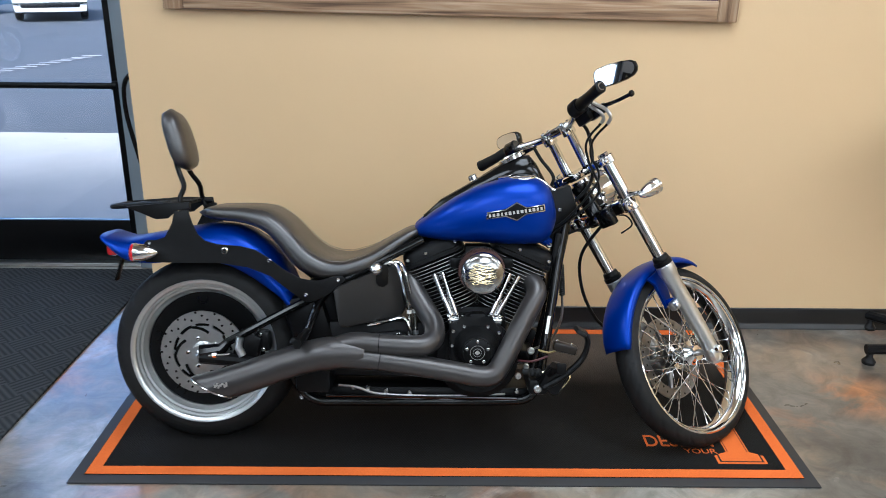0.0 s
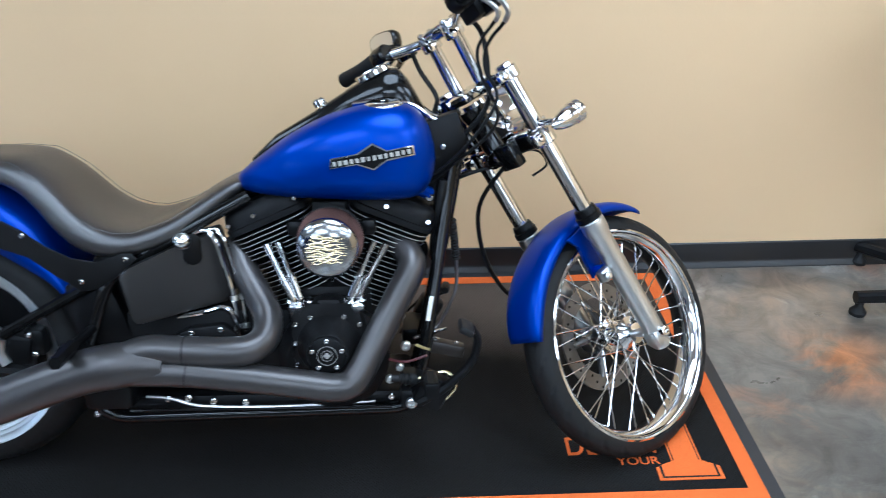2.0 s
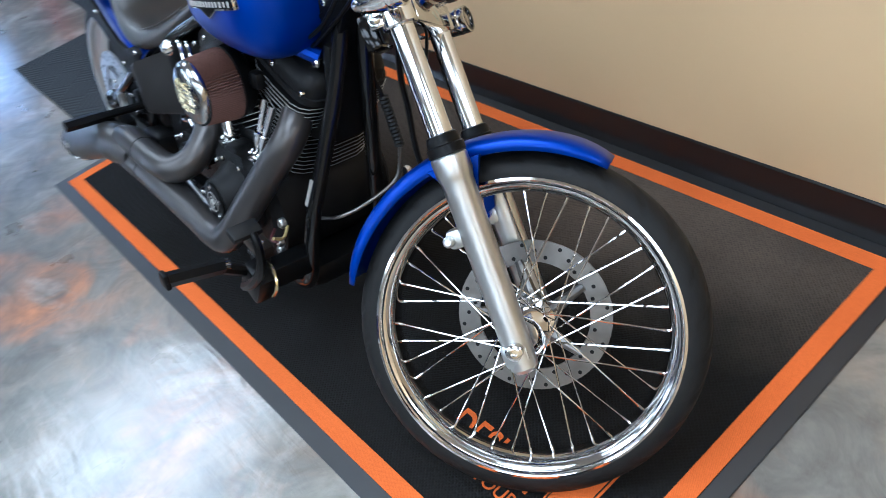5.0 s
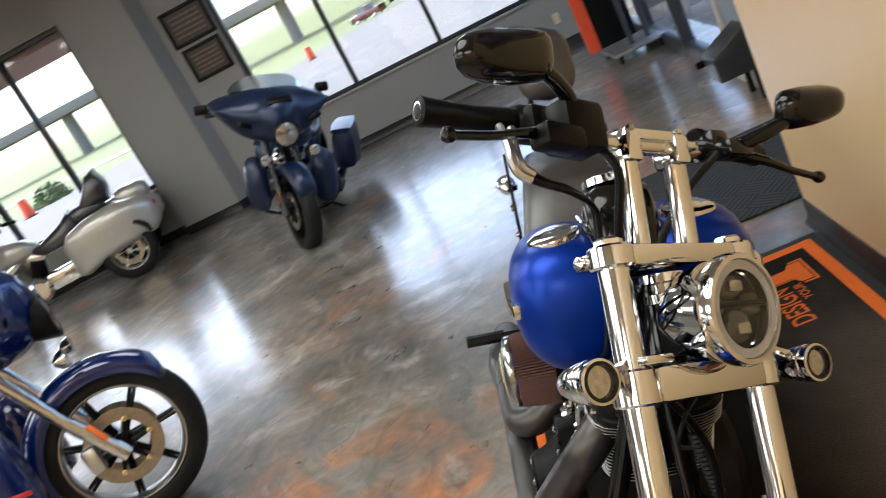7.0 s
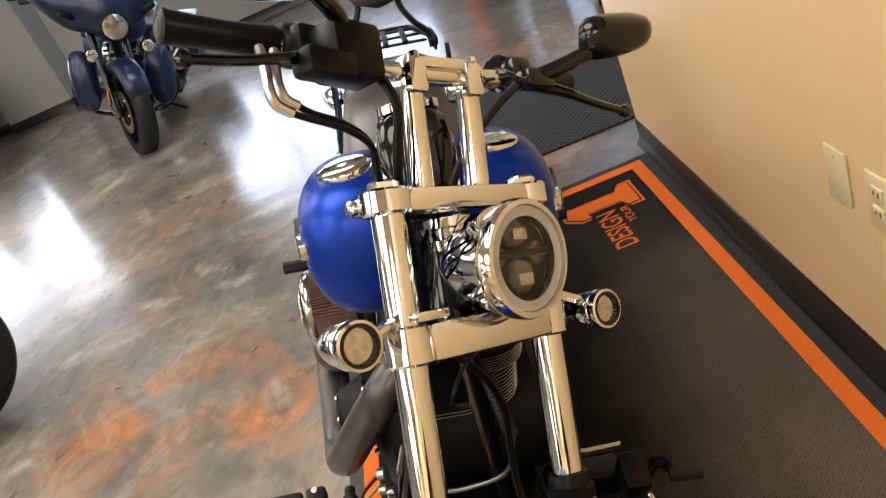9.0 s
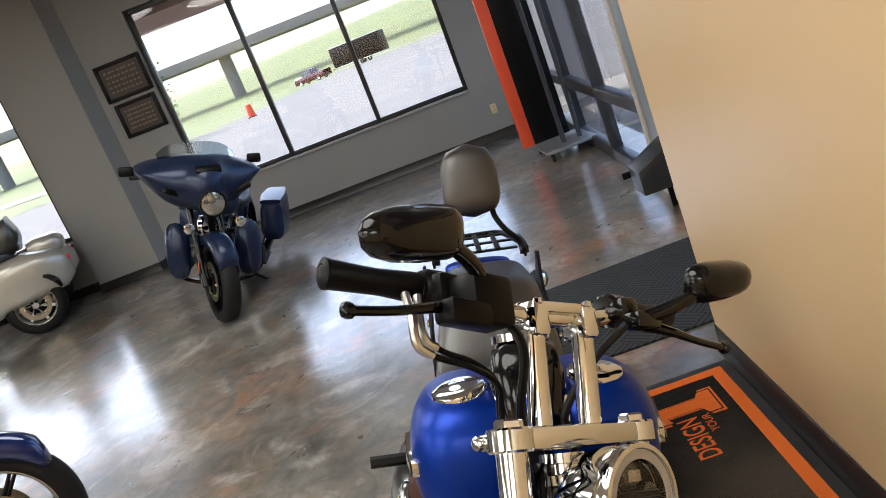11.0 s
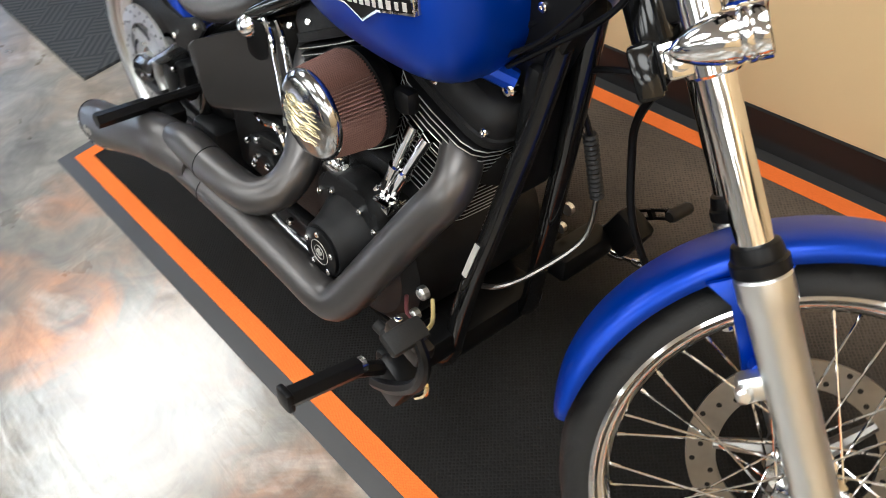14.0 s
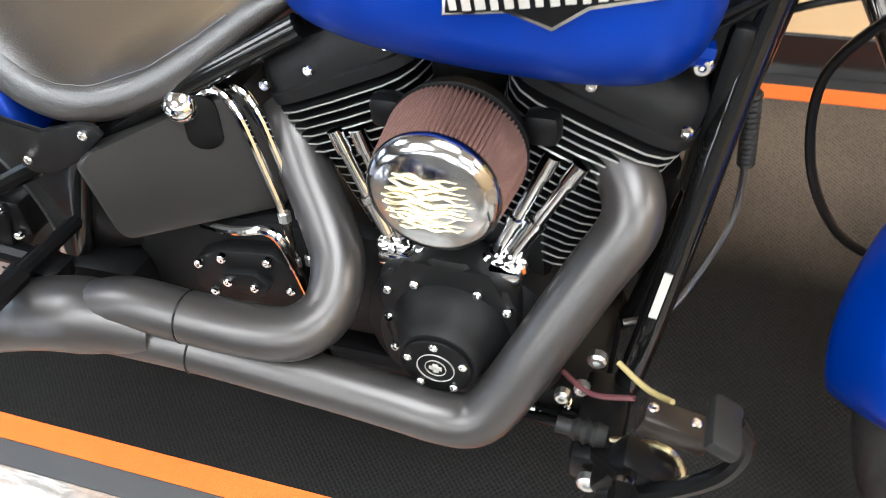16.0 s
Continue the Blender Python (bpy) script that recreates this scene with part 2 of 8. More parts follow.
FLOOR = floor_material()
TAN = mat("tan_wall_paint", (0.67, 0.482, 0.262), 0.38, noise_scale=1.6, noise_amt=0.05, bump=0.2, bump_scale=90, spec=0.85)
GREY_WALL = mat("grey_wall_paint", (0.245, 0.238, 0.228), 0.6, noise_scale=2, noise_amt=0.05, bump=0.25, bump_scale=90)
CEIL = mat("white_ceiling_tile", (0.72, 0.70, 0.66), 0.8, noise_scale=30, noise_amt=0.06)
BASEB = mat("black_vinyl_base", (0.011, 0.0105, 0.0105), 0.30, noise_scale=6, noise_amt=0.2, spec=0.4)
BLUE = mat("satin_blue_paint", (0.0010, 0.029, 0.29), 0.36, metal=0.58, coat=0.06, noise_scale=8, noise_amt=0.04, spec=0.35)
BLUE_D = mat("dark_blue_paint", (0.002, 0.012, 0.10), 0.14, metal=0.2, coat=0.8, noise_scale=8, noise_amt=0.05)
BLUE_S = mat("slate_blue_paint", (0.004, 0.0125, 0.045), 0.33, metal=0.3, coat=0.12, noise_scale=8, noise_amt=0.05)
CHROME = mat("chrome", (0.66, 0.66, 0.65), 0.06, metal=1.0, noise_scale=40, noise_amt=0.02)
ALU = mat("brushed_aluminium", (0.58, 0.59, 0.58), 0.33, metal=1.0, noise_scale=60, noise_amt=0.02, rough_var=0.012)
# darker copy of brake_steel: the far-side front rotor's dimness painted into the colour
STEEL_D = mat("dimmed_brake_steel", (0.17, 0.163, 0.152), 0.34, metal=1.0, noise_scale=40, noise_amt=0.25)
STEEL = mat("brake_steel", (0.58, 0.57, 0.55), 0.3, metal=1.0, noise_scale=50, noise_amt=0.15)
GLOSS_BK = mat("gloss_black", (0.004, 0.004, 0.004), 0.10, noise_scale=5, noise_amt=0.1, spec=0.35)
SATIN_BK = mat("satin_black", (0.0032, 0.0032, 0.0034), 0.36, noise_scale=20, noise_amt=0.25, rough_var=0.05, spec=0.15)
WRINKLE = mat("wrinkle_black", (0.0062, 0.0062, 0.0064), 0.46, noise_scale=30, noise_amt=0.2, bump=0.25, bump_scale=700, spec=0.15)
RUBBER = mat("tyre_rubber", (0.0105, 0.0103, 0.010), 0.55, noise_scale=14, noise_amt=0.3, bump=0.2, bump_scale=300, spec=0.2)
LEATHER = mat("black_leather", (0.020, 0.018, 0.0165), 0.33, noise_scale=10, noise_amt=0.15, bump=0.3, bump_scale=420, rough_var=0.05, spec=1.0)
PIPE = mat("black_ceramic_exhaust", (0.070, 0.066, 0.064), 0.35, metal=0.72, noise_scale=9, noise_amt=0.12, rough_var=0.03)
PANEL = mat("satin_dark_panel", (0.019, 0.018, 0.017), 0.42, noise_scale=12, noise_amt=0.12, spec=0.3)
FILTER = weave("filter_gauze", (0.20, 0.115, 0.095), (0.07, 0.036, 0.03), 420, 0.9, 0.4)
BRASS = mat("gilt_flame_relief", (0.74, 0.64, 0.38), 0.26, metal=1.0, noise_scale=30, noise_amt=0.15)
ORANGE = weave("orange_carpet", (0.72, 0.165, 0.028), (0.42, 0.085, 0.014), 330, 0.95, 0.35)
MATBK = weave("black_mat_pile", (0.030, 0.027, 0.024), (0.008, 0.0075, 0.0071), 210, 0.8, 0.8)
# brown sheen along the wall side is painted in as a patch
MATFIELD = weave("sheen_painted_black_mat_pile", (0.012, 0.0112, 0.0104), (0.0032, 0.003, 0.0029), 150, 0.8, 1.0, 45, (0.62, 3.56, 1.15, 0.36, (0.19, 0.15, 0.115)))
MATRUB = mat("mat_rubber_edge", (0.022, 0.022, 0.023), 0.55, noise_scale=15, noise_amt=0.2)
CARPET = basket_mat("grey_entrance_mat", (0.048, 0.051, 0.055), (0.022, 0.024, 0.027))
RED_L = mat("red_lens", (0.45, 0.008, 0.012), 0.1, coat=0.8, noise_scale=300, noise_amt=0.2)
CLEAR_L = mat("clear_lens", (0.42, 0.40, 0.36), 0.10, metal=0.8, coat=1.0, noise_scale=120, noise_amt=0.6)
MIRROR = mat("mirror_glass", (0.85, 0.86, 0.88), 0.01, metal=1.0, noise_scale=5, noise_amt=0.01)
WINGLASS = glass("window_glass")
LIGHTGLASS = glass("lamp_glass", (0.97, 0.97, 0.96), 0.0, 1.22)
WHITE_P = mat("silver_white", (0.55, 0.53, 0.49), 0.35, metal=0.6, noise_scale=60, noise_amt=0.1)

# ---- mesh helpers ----


def part(name, bm, material, parent=None, label="", sharp=35):
    me = bpy.data.meshes.new(name)
    bmesh.ops.recalc_face_normals(bm, faces=bm.faces)
    bm.to_mesh(me)
    bm.free()
    me.materials.append(material)
    for f in me.polygons:
        f.use_smooth = True
    me.set_sharp_from_angle(angle=radians(sharp))
    ob = new(name, me)
    if parent is not None:
        # no deeper than thing, part and sub-part
        while parent.parent and parent.parent.parent:
            parent = parent.parent
        ob.parent = parent
    if label:
        ob["label"] = label
    return ob


def again(ob, name, m, parent):
    """A part on the same mesh at another place."""
    o = new(name, ob.data)
    o.parent = parent
    o.matrix_basis = m
    return o


def V(*a):
    return Vector(a)


def add_box(bm, c, s, bevel=0.0, rot=None, seg=2):
    b = bmesh.new()
    bmesh.ops.create_cube(b, size=1)
    bmesh.ops.scale(b, vec=s, verts=b.verts)
    if bevel:
        bmesh.ops.bevel(b, geom=b.edges[:], offset=bevel, segments=seg, profile=0.5, affect="EDGES")
    m = Matrix.Translation(c) @ (rot if rot is not None else Matrix())
    join(bm, b, m)


def join(bm, b, m=None):
    if m is not None:
        b.transform(m)
    vs = [bm.verts.new(v.co) for v in b.verts]
    b.verts.index_update()
    for f in b.faces:
        try:
            bm.faces.new([vs[v.index] for v in f.verts])
        except ValueError:
            pass
    b.free()


def rings(bm, rows, closed_ring=True, cap0=True, cap1=True, closed_path=False):
    """Skin a list of rings of equal length."""
    vs = [[bm.verts.new(p) for p in row] for row in rows]
    n = len(vs[0])
    last = len(vs) if closed_path else len(vs) - 1
    for i in range(last):
        a, b = vs[i], vs[(i + 1) % len(vs)]
        for j in range(n if closed_ring else n - 1):
            k = (j + 1) % n
            bm.faces.new((a[j], a[k], b[k], b[j]))
    if closed_ring and not closed_path:
        if cap0:
            bm.faces.new(vs[0][::-1])
        if cap1:
            bm.faces.new(vs[-1])


def frame_of(d):
    d = Vector(d).normalized()
    h = V(0, 0, 1) if abs(d.z) < 0.9 else V(1, 0, 0)
    a = d.cross(h).normalized()
    return a, d.cross(a)


def smooth_path(pts, n=6):
    """Catmull-Rom through the points."""
    pts = [Vector(p) for p in pts]
    out = []
    for i in range(len(pts) - 1):
        p0, p1, p2, p3 = pts[max(0, i - 1)], pts[i], pts[i + 1], pts[min(len(pts) - 1, i + 2)]
        for k in range(n):
            t = k / n
            out.append(0.5 * ((2 * p1) + (p2 - p0) * t + (2 * p0 - 5 * p1 + 4 * p2 - p3) * t * t + (3 * p1 - p0 - 3 * p2 + p3) * t ** 3))
    out.append(pts[-1])
    return out


def fillet_path(pts, r, n=6):
    """A polyline with rounded corners."""
    pts = [Vector(p) for p in pts]
    out = [pts[0]]
    for a, b, c in zip(pts, pts[1:], pts[2:]):
        d0, d1 = (a - b), (c - b)
        k = min(r, d0.length * 0.49, d1.length * 0.49)
        p, q = b + d0.normalized() * k, b + d1.normalized() * k
        for i in range(n + 1):
            t = i / n
            out.append(p.lerp(b, t).lerp(b.lerp(q, t), t))
    out.append(pts[-1])
    return out


def add_tube(bm, path, radius, seg=10, caps=True):
    path = [Vector(p) for p in path]
    n = len(path)
    rad = radius if isinstance(radius, (list, tuple)) else [radius] * n
    if len(rad) != n:
        rad = [rad[0] + (rad[-1] - rad[0]) * i / (n - 1) for i in range(n)]
    t0 = (path[1] - path[0]).normalized()
    a, _ = frame_of(t0)
    rows = []
    for i, p in enumerate(path):
        t = (path[min(n - 1, i + 1)] - path[max(0, i - 1)]).normalized()
        a = (a - t * a.dot(t)).normalized()
        b = t.cross(a)
        rows.append([p + (a * math.cos(w) + b * math.sin(w)) * rad[i] for w in (2 * math.pi * j / seg for j in range(seg))])
    rings(bm, rows, cap0=caps, cap1=caps)


def add_lathe(bm, o, d, prof, seg=24, closed=False):
    """Turn (along, radius) pairs about the axis d through o."""
    o, d = Vector(o), Vector(d).normalized()
    a, b = frame_of(d)
    rows = [[o + d * h + (a * math.cos(w) + b * math.sin(w)) * max(r, 1e-4) for w in (2 * math.pi * j / seg for j in range(seg))] for h, r in prof]
    rings(bm, rows, closed_path=closed)


def add_plate(bm, pts, axis_from, thick, bevel=0.0, hole=None):
    """A flat outline of 3D points, thickened along a vector."""
    b = bmesh.new()
    d = Vector(axis_from).normalized() * thick
    lo = [b.verts.new(Vector(p)) for p in pts]
    hi = [b.verts.new(Vector(p) + d) for p in pts]
    n = len(pts)
    b.faces.new(lo[::-1])
    b.faces.new(hi)
    for i in range(n):
        b.faces.new((lo[i], lo[(i + 1) % n], hi[(i + 1) % n], hi[i]))
    if bevel:
        bmesh.ops.bevel(b, geom=b.edges[:], offset=bevel, segments=2, profile=0.5, affect="EDGES", clamp_overlap=True)
    join(bm, b)


def bolt(name, parent, p, d, r=0.007, h=0.006, material=None, label=""):
    bm = bmesh.new()
    add_lathe(bm, p, d, [(-0.002, r), (h * 0.7, r), (h, r * 0.75), (h, r * 0.4), (h * 0.6, r * 0.35)], 10)
    return part(name, bm, material or CHROME, parent, label)


def interp(table, x):
    """Smooth lookup in rows (x, a, b, ...)."""
    if x <= table[0][0]:
        return table[0][1:]
    for r0, r1 in zip(table, table[1:]):
        if x <= r1[0]:
            t = (x - r0[0]) / (r1[0] - r0[0])
            return tuple(p + (q - p) * t for p, q in zip(r0[1:], r1[1:]))
    return table[-1][1:]


def thing(name, m, label, category, group=""):
    ob = new(name)
    ob.empty_display_size = 0.1
    ob.matrix_world = m
    return tagged(ob, label, category, group)


def block(name, lo, hi, material, label="", category="", kind="structure", bevel=0.0):
    bm = bmesh.new()
    c = [(a + b) / 2 for a, b in zip(lo, hi)]
    add_box(bm, c, [b - a for a, b in zip(lo, hi)], bevel)
    return tagged(part(name, bm, material, None), label, category or name.split("_")[0], "", kind)

# ---- the room ----
WX, WY = -7.40, 3.76          # window wall, tan wall
CEIL_Z = 3.3
block("floor", (-7.5, -8, -0.12), (6.2, 4.6, 0.0), FLOOR, "mottled grey and rust stained polished concrete floor", "floor")
block("ceiling", (-7.5, -8, CEIL_Z), (6.2, 4.6, CEIL_Z + 0.1), CEIL, "plain pale suspended ceiling", "ceiling")
block("wall_north", (-1.015, WY, 0), (6.2, WY + 0.2, CEIL_Z), TAN, "tan painted plaster showroom wall", "wall")
block("wall_east", (6.0, -8, 0), (6.2, WY, CEIL_Z), TAN, "tan painted plaster wall", "wall")
block("wall_south", (-7.5, -8.2, 0), (6.2, -8, CEIL_Z), GREY_WALL, "grey painted wall", "wall")


def baseboard(x0, x1, y):
    """Cove base along a wall that faces -y."""
    bm = bmesh.new()
    prof = [(0, 0.0), (-0.022, 0.0), (-0.020, 0.006), (-0.010, 0.018), (-0.006, 0.03), (-0.005, 0.094), (-0.002, 0.098), (0, 0.098)]
    rings(bm, [[V(x, y + a, b) for a, b in prof] for x in (x0, x1)])
    return tagged(part("baseboard", bm, BASEB), "black vinyl cove baseboard", "baseboard", "", "structure")


baseboard(-1.017, 6.0, WY)


def run_wall(name, p, q, z0, z1, thick, material, base=True, label="grey painted wall"):
    """A wall along p-q in plan; its room side is on the left of p-q."""
    bm = bmesh.new()
    p, q = V(*p, 0), V(*q, 0)
    d = (q - p).normalized()
    n = V(d.y, -d.x, 0) * thick
    lo = [p, q, q + n, p + n]
    add_plate(bm, [v + V(0, 0, z0) for v in lo], (0, 0, 1), z1 - z0)
    tagged(part(name, bm, material), label, "wall", "", "structure")
    if base:
        bm = bmesh.new()
        k = V(-d.y, d.x, 0)
        prof = [(0, 0.0), (0.02, 0.0), (0.008, 0.02), (0.005, 0.098), (0, 0.1)]
        rings(bm, [[e + k * a + V(0, 0, b) for a, b in prof] for e in (p, q)])
        tagged(part("baseboard", bm, BASEB), "black vinyl cove baseboard", "baseboard", "", "structure")


SILL, HEAD = 0.645, 2.74
# window wall with an angled pier between the two windows
run_wall("wall_west", (WX, 4.21), (WX, -0.42), 0, SILL, 0.25, GREY_WALL)
run_wall("wall_west", (WX, 4.21), (WX, 3.44), SILL, CEIL_Z, 0.25, GREY_WALL, False)
run_wall("wall_west", (WX, 3.44), (WX, 0.225), HEAD, CEIL_Z, 0.25, GREY_WALL, False)
run_wall("wall_west", (WX, 0.225), (WX, -0.42), SILL, CEIL_Z, 0.25, GREY_WALL, False)
run_wall("wall_west", (WX, -0.42), (-7.16, -0.52), 0, CEIL_Z, 0.2, GREY_WALL)
run_wall("wall_west", (-7.16, -0.52), (-7.16, -1.26), 0, CEIL_Z, 0.2, GREY_WALL)
run_wall("wall_west", (-7.16, -1.26), (WX, -1.36), 0, CEIL_Z, 0.2, GREY_WALL)
run_wall("wall_west", (WX, -1.36), (WX, -8), 0, SILL, 0.25, GREY_WALL)
run_wall("wall_west", (WX, -1.36), (WX, -8), HEAD, CEIL_Z, 0.25, GREY_WALL, False)
run_wall("wall_west", (WX, -1.36), (WX, -1.42), SILL, HEAD, 0.25, GREY_WALL, False)
run_wall("wall_west", (WX, -6.59), (WX, -8), SILL, HEAD, 0.25, GREY_WALL, False)
FRAME_M = mat("bronze_window_frame", (0.035, 0.034, 0.034), 0.35, metal=0.4, noise_scale=20, noise_amt=0.15)
SILLM = mat("window_sill", (0.34, 0.33, 0.32), 0.5, noise_scale=10, noise_amt=0.06)


def window(name, x, ys, z0, z1, label):
    w = thing(name, pose(0, 0, 0), label, "window")
    w["kind"] = "structure"
    for i, y in enumerate(ys):
        bm = bmesh.new()
        add_box(bm, (x - 0.1, y, (z0 + z1) / 2), (0.09, 0.05, z1 - z0), 0.004)
        part("mullion", bm, FRAME_M, w)
    for z in (z0 + 0.025, z1 - 0.025):
        bm = bmesh.new()
        add_box(bm, (x - 0.1, (ys[0] + ys[-1]) / 2, z), (0.085, abs(ys[-1] - ys[0]), 0.05), 0.004)
        part("window_frame", bm, FRAME_M, w)
    for a, b in zip(ys, ys[1:]):
        bm = bmesh.new()
        add_box(bm, (x - 0.1, (a + b) / 2, (z0 + z1) / 2), (0.008, abs(b - a) - 0.05, z1 - z0 - 0.1))
        g = part("pane", bm, WINGLASS, w, "clear glass pane")
        g.visible_shadow = False
    bm = bmesh.new()
    add_box(bm, (x + 0.0, (ys[0] + ys[-1]) / 2, z0 - 0.012), (0.06, abs(ys[-1] - ys[0]), 0.025), 0.005)
    part("window_sill", bm, SILLM, w)


window("window_1", WX, [3.42, 2.38, 1.315, 0.245], SILL, HEAD, "bronze-framed showroom window with three tall panes")
window("window_2", WX, [-1.44, -2.31, -3.37, -4.44, -5.50, -6.57], SILL, HEAD, "bronze-framed showroom window with tall panes")

# glazed entrance: fixed glass on the west, then the door in its recess
DARKFR = mat("dark_grey_door_frame", (0.05, 0.053, 0.058), 0.4, metal=0.5, noise_scale=20, noise_amt=0.12)
BLUEGREY = mat("blue_grey_jamb", (0.23, 0.27, 0.31), 0.5, noise_scale=6, noise_amt=0.08)
SF = 4.21
store = thing("storefront", pose(0, 0, 0), "grey-framed storefront glazing with a mid rail", "glazing")
store["kind"] = "structure"
for x, w in ((-7.32, 0.055), (-5.83, 0.11), (-4.42, 0.05)):
    bm = bmesh.new()
    add_box(bm, (x, SF + 0.05, CEIL_Z / 2), (w, 0.1, CEIL_Z), 0.004)
    part("post", bm, DARKFR, store)
for z, h in ((0.05, 0.10), (0.545, 0.085), (2.4, 0.06)):
    bm = bmesh.new()
    add_box(bm, (-5.27, SF + 0.05, z), (4.10, 0.09, h), 0.004)
    part("rail", bm, DARKFR, store)
for a, b in ((-7.32, -5.83), (-5.83, -4.42), (-4.42, -3.22)):
    bm = bmesh.new()
    add_box(bm, ((a + b) / 2, SF + 0.05, 1.3), (b - a - 0.05, 0.008, 2.3))
    part("pane", bm, WINGLASS, store).visible_shadow = False
CREAM = mat("cream_pilaster_paint", (0.50, 0.47, 0.41), 0.5, noise_scale=4, noise_amt=0.06, bump=0.15, bump_scale=80)
pilaster = tagged(block("wall_north", (-3.22, SF, 0), (-2.58, 4.60, CEIL_Z), CREAM, bevel=0.006), "cream painted pilaster with a blue-grey panel", "pilaster", "", "structure")
for lo, hi in (((-3.12, SF - 0.02, 0.16), (-3.05, SF, CEIL_Z)), ((-2.66, SF - 0.02, 0.16), (-2.59, SF, CEIL_Z)), ((-3.05, SF - 0.02, 0.16), (-2.66, SF, 0.23))):
    bm = bmesh.new()
    add_box(bm, [(a + b) / 2 for a, b in zip(lo, hi)], [b - a for a, b in zip(lo, hi)], 0.004)
    part("panel_frame", bm, CREAM, pilaster)
bm = bmesh.new()
add_box(bm, (-2.855, SF - 0.002, (CEIL_Z + 0.23) / 2), (0.388, 0.008, CEIL_Z - 0.232), 0.001)
part("panel", bm, BLUEGREY, pilaster, "blue-grey inset panel")
block("wall_north", (-2.575, SF + 0.004, 0), (-2.31, 4.60, CEIL_Z), BLUEGREY, "blue-grey entrance column", "column", bevel=0.006)
block("wall_north", (-1.335, 4.44, 0), (-1.065, 4.60, CEIL_Z), BLUEGREY, "blue-grey entrance jamb", "column", bevel=0.006)
block("wall_north", (-1.065, WY + 0.2, 0), (-1.015, 4.60, CEIL_Z), TAN, "tan painted return wall", "wall")
block("wall_north", (-2.31, 4.46, 2.3), (-1.335, 4.60, CEIL_Z), BLUEGREY, "blue-grey panel over the door", "wall")
block("threshold", (-2.31, 4.46, 0.0), (-1.335, 4.60, 0.018), ALU, "aluminium door threshold", "threshold", bevel=0.004)


def entrance_door():
    d = thing("door_1", pose(0, 0, 0), "black-framed glass entrance door with a push bar", "door")
    d["kind"] = "structure"
    x0, x1, y = -2.305, -1.340, 4.53
    for x in (x0 + 0.025, x1 - 0.025):
        bm = bmesh.new()
        add_box(bm, (x, y, 1.14), (0.05, 0.05, 2.26), 0.004)
        part("stile", bm, SATIN_BK, d)
    for z, h in ((0.13, 0.23), (2.2, 0.14)):
        bm = bmesh.new()
        add_box(bm, ((x0 + x1) / 2, y, z), (x1 - x0 - 0.10, 0.046, h), 0.004)
        part("rail", bm, SATIN_BK, d)
    bm = bmesh.new()
    add_box(bm, ((x0 + x1) / 2, y, 1.188), (x1 - x0 - 0.10, 0.008, 1.884))
    part("pane", bm, WINGLASS, d).visible_shadow = False
    bm = bmesh.new()
    add_tube(bm, [(x0 + 0.02, y - 0.06, 0.966), (x1 - 0.01, y - 0.06, 0.966)], 0.016, 12)
    for x in (x0 + 0.03, x1 - 0.025):
        add_box(bm, (x, y - 0.04, 0.966), (0.03, 0.06, 0.04), 0.006)
    part("push_bar", bm, SATIN_BK, d)


entrance_door()


def extinguisher():
    e = thing("fire_extinguisher", pose(-1.122, 4.275, 0.585), "red fire extinguisher with black hose on the entrance jamb", "extinguisher")
    red = mat("red_enamel", (0.5, 0.012, 0.014), 0.2, coat=0.6, noise_scale=10, noise_amt=0.1)
    bm = bmesh.new()
    add_lathe(bm, (0, 0, 0), (0, 0, 1), [(0, 0.05), (0.01, 0.055), (0.34, 0.055), (0.38, 0.045), (0.40, 0.02), (0.43, 0.018)], 20)
    part("cylinder", bm, red, e)
    bm = bmesh.new()
    add_lathe(bm, (0, 0, 0.12), (0, 0, 1), [(0, 0.0555), (0.14, 0.0555)], 20)
    part("label", bm, WHITE_P, e, "pale paper label")
    bm = bmesh.new()
    add_box(bm, (0, 0.0, 0.45), (0.03, 0.10, 0.03), 0.006)
    part("valve", bm, SATIN_BK, e)
    bm = bmesh.new()
    add_tube(bm, smooth_path([(0, -0.02, 0.46), (-0.06, -0.03, 0.475), (-0.105, -0.03, 0.42), (-0.112, -0.03, 0.30), (-0.09, -0.04, 0.17), (-0.062, -0.05, 0.05)]), 0.011, 8)
    part("hose", bm, SATIN_BK, e)


extinguisher()


def outlet(m, kind):
    o = thing("wall_plate", m, "ivory plastic wall plate", "outlet", "wall plates")
    IV = bpy.data.materials.get("ivory_plastic") or mat("ivory_plastic", (0.60, 0.50, 0.30), 0.35, noise_scale=20, noise_amt=0.04)
    bm = bmesh.new()
    add_box(bm, (0, -0.003, 0), (0.07, 0.006, 0.114), 0.0025)
    part("plate", bm, IV, o)
    if kind:
        for z in (-0.02, 0.02):
            bm = bmesh.new()
            add_box(bm, (0, -0.0075, z), (0.034, 0.004, 0.029), 0.0018)
            s = part("socket", bm, IV, o)
            for dx in (-0.006, 0.006):
                bm = bmesh.new()
                add_box(bm, (dx, -0.0098, z + 0.003), (0.0022, 0.001, 0.009))
                part("slot", bm, SATIN_BK, s)
    for z in ((0.042, -0.042) if not kind else (0.0,)):
        bolt("screw", o, (0, -0.006, z), (0, -1, 0), 0.0035, 0.0015, WHITE_P)


outlet(pose(0.397, WY - 0.001, 0.478), False)
outlet(pose(0.527, WY - 0.001, 0.478), True)
outlet(pose(WX + 0.001, 3.637, 0.346, 0, 0, 90), True)
outlet(pose(WX + 0.001, -1.62, 0.34, 0, 0, 90), True)

# weathered picture frame on the tan wall


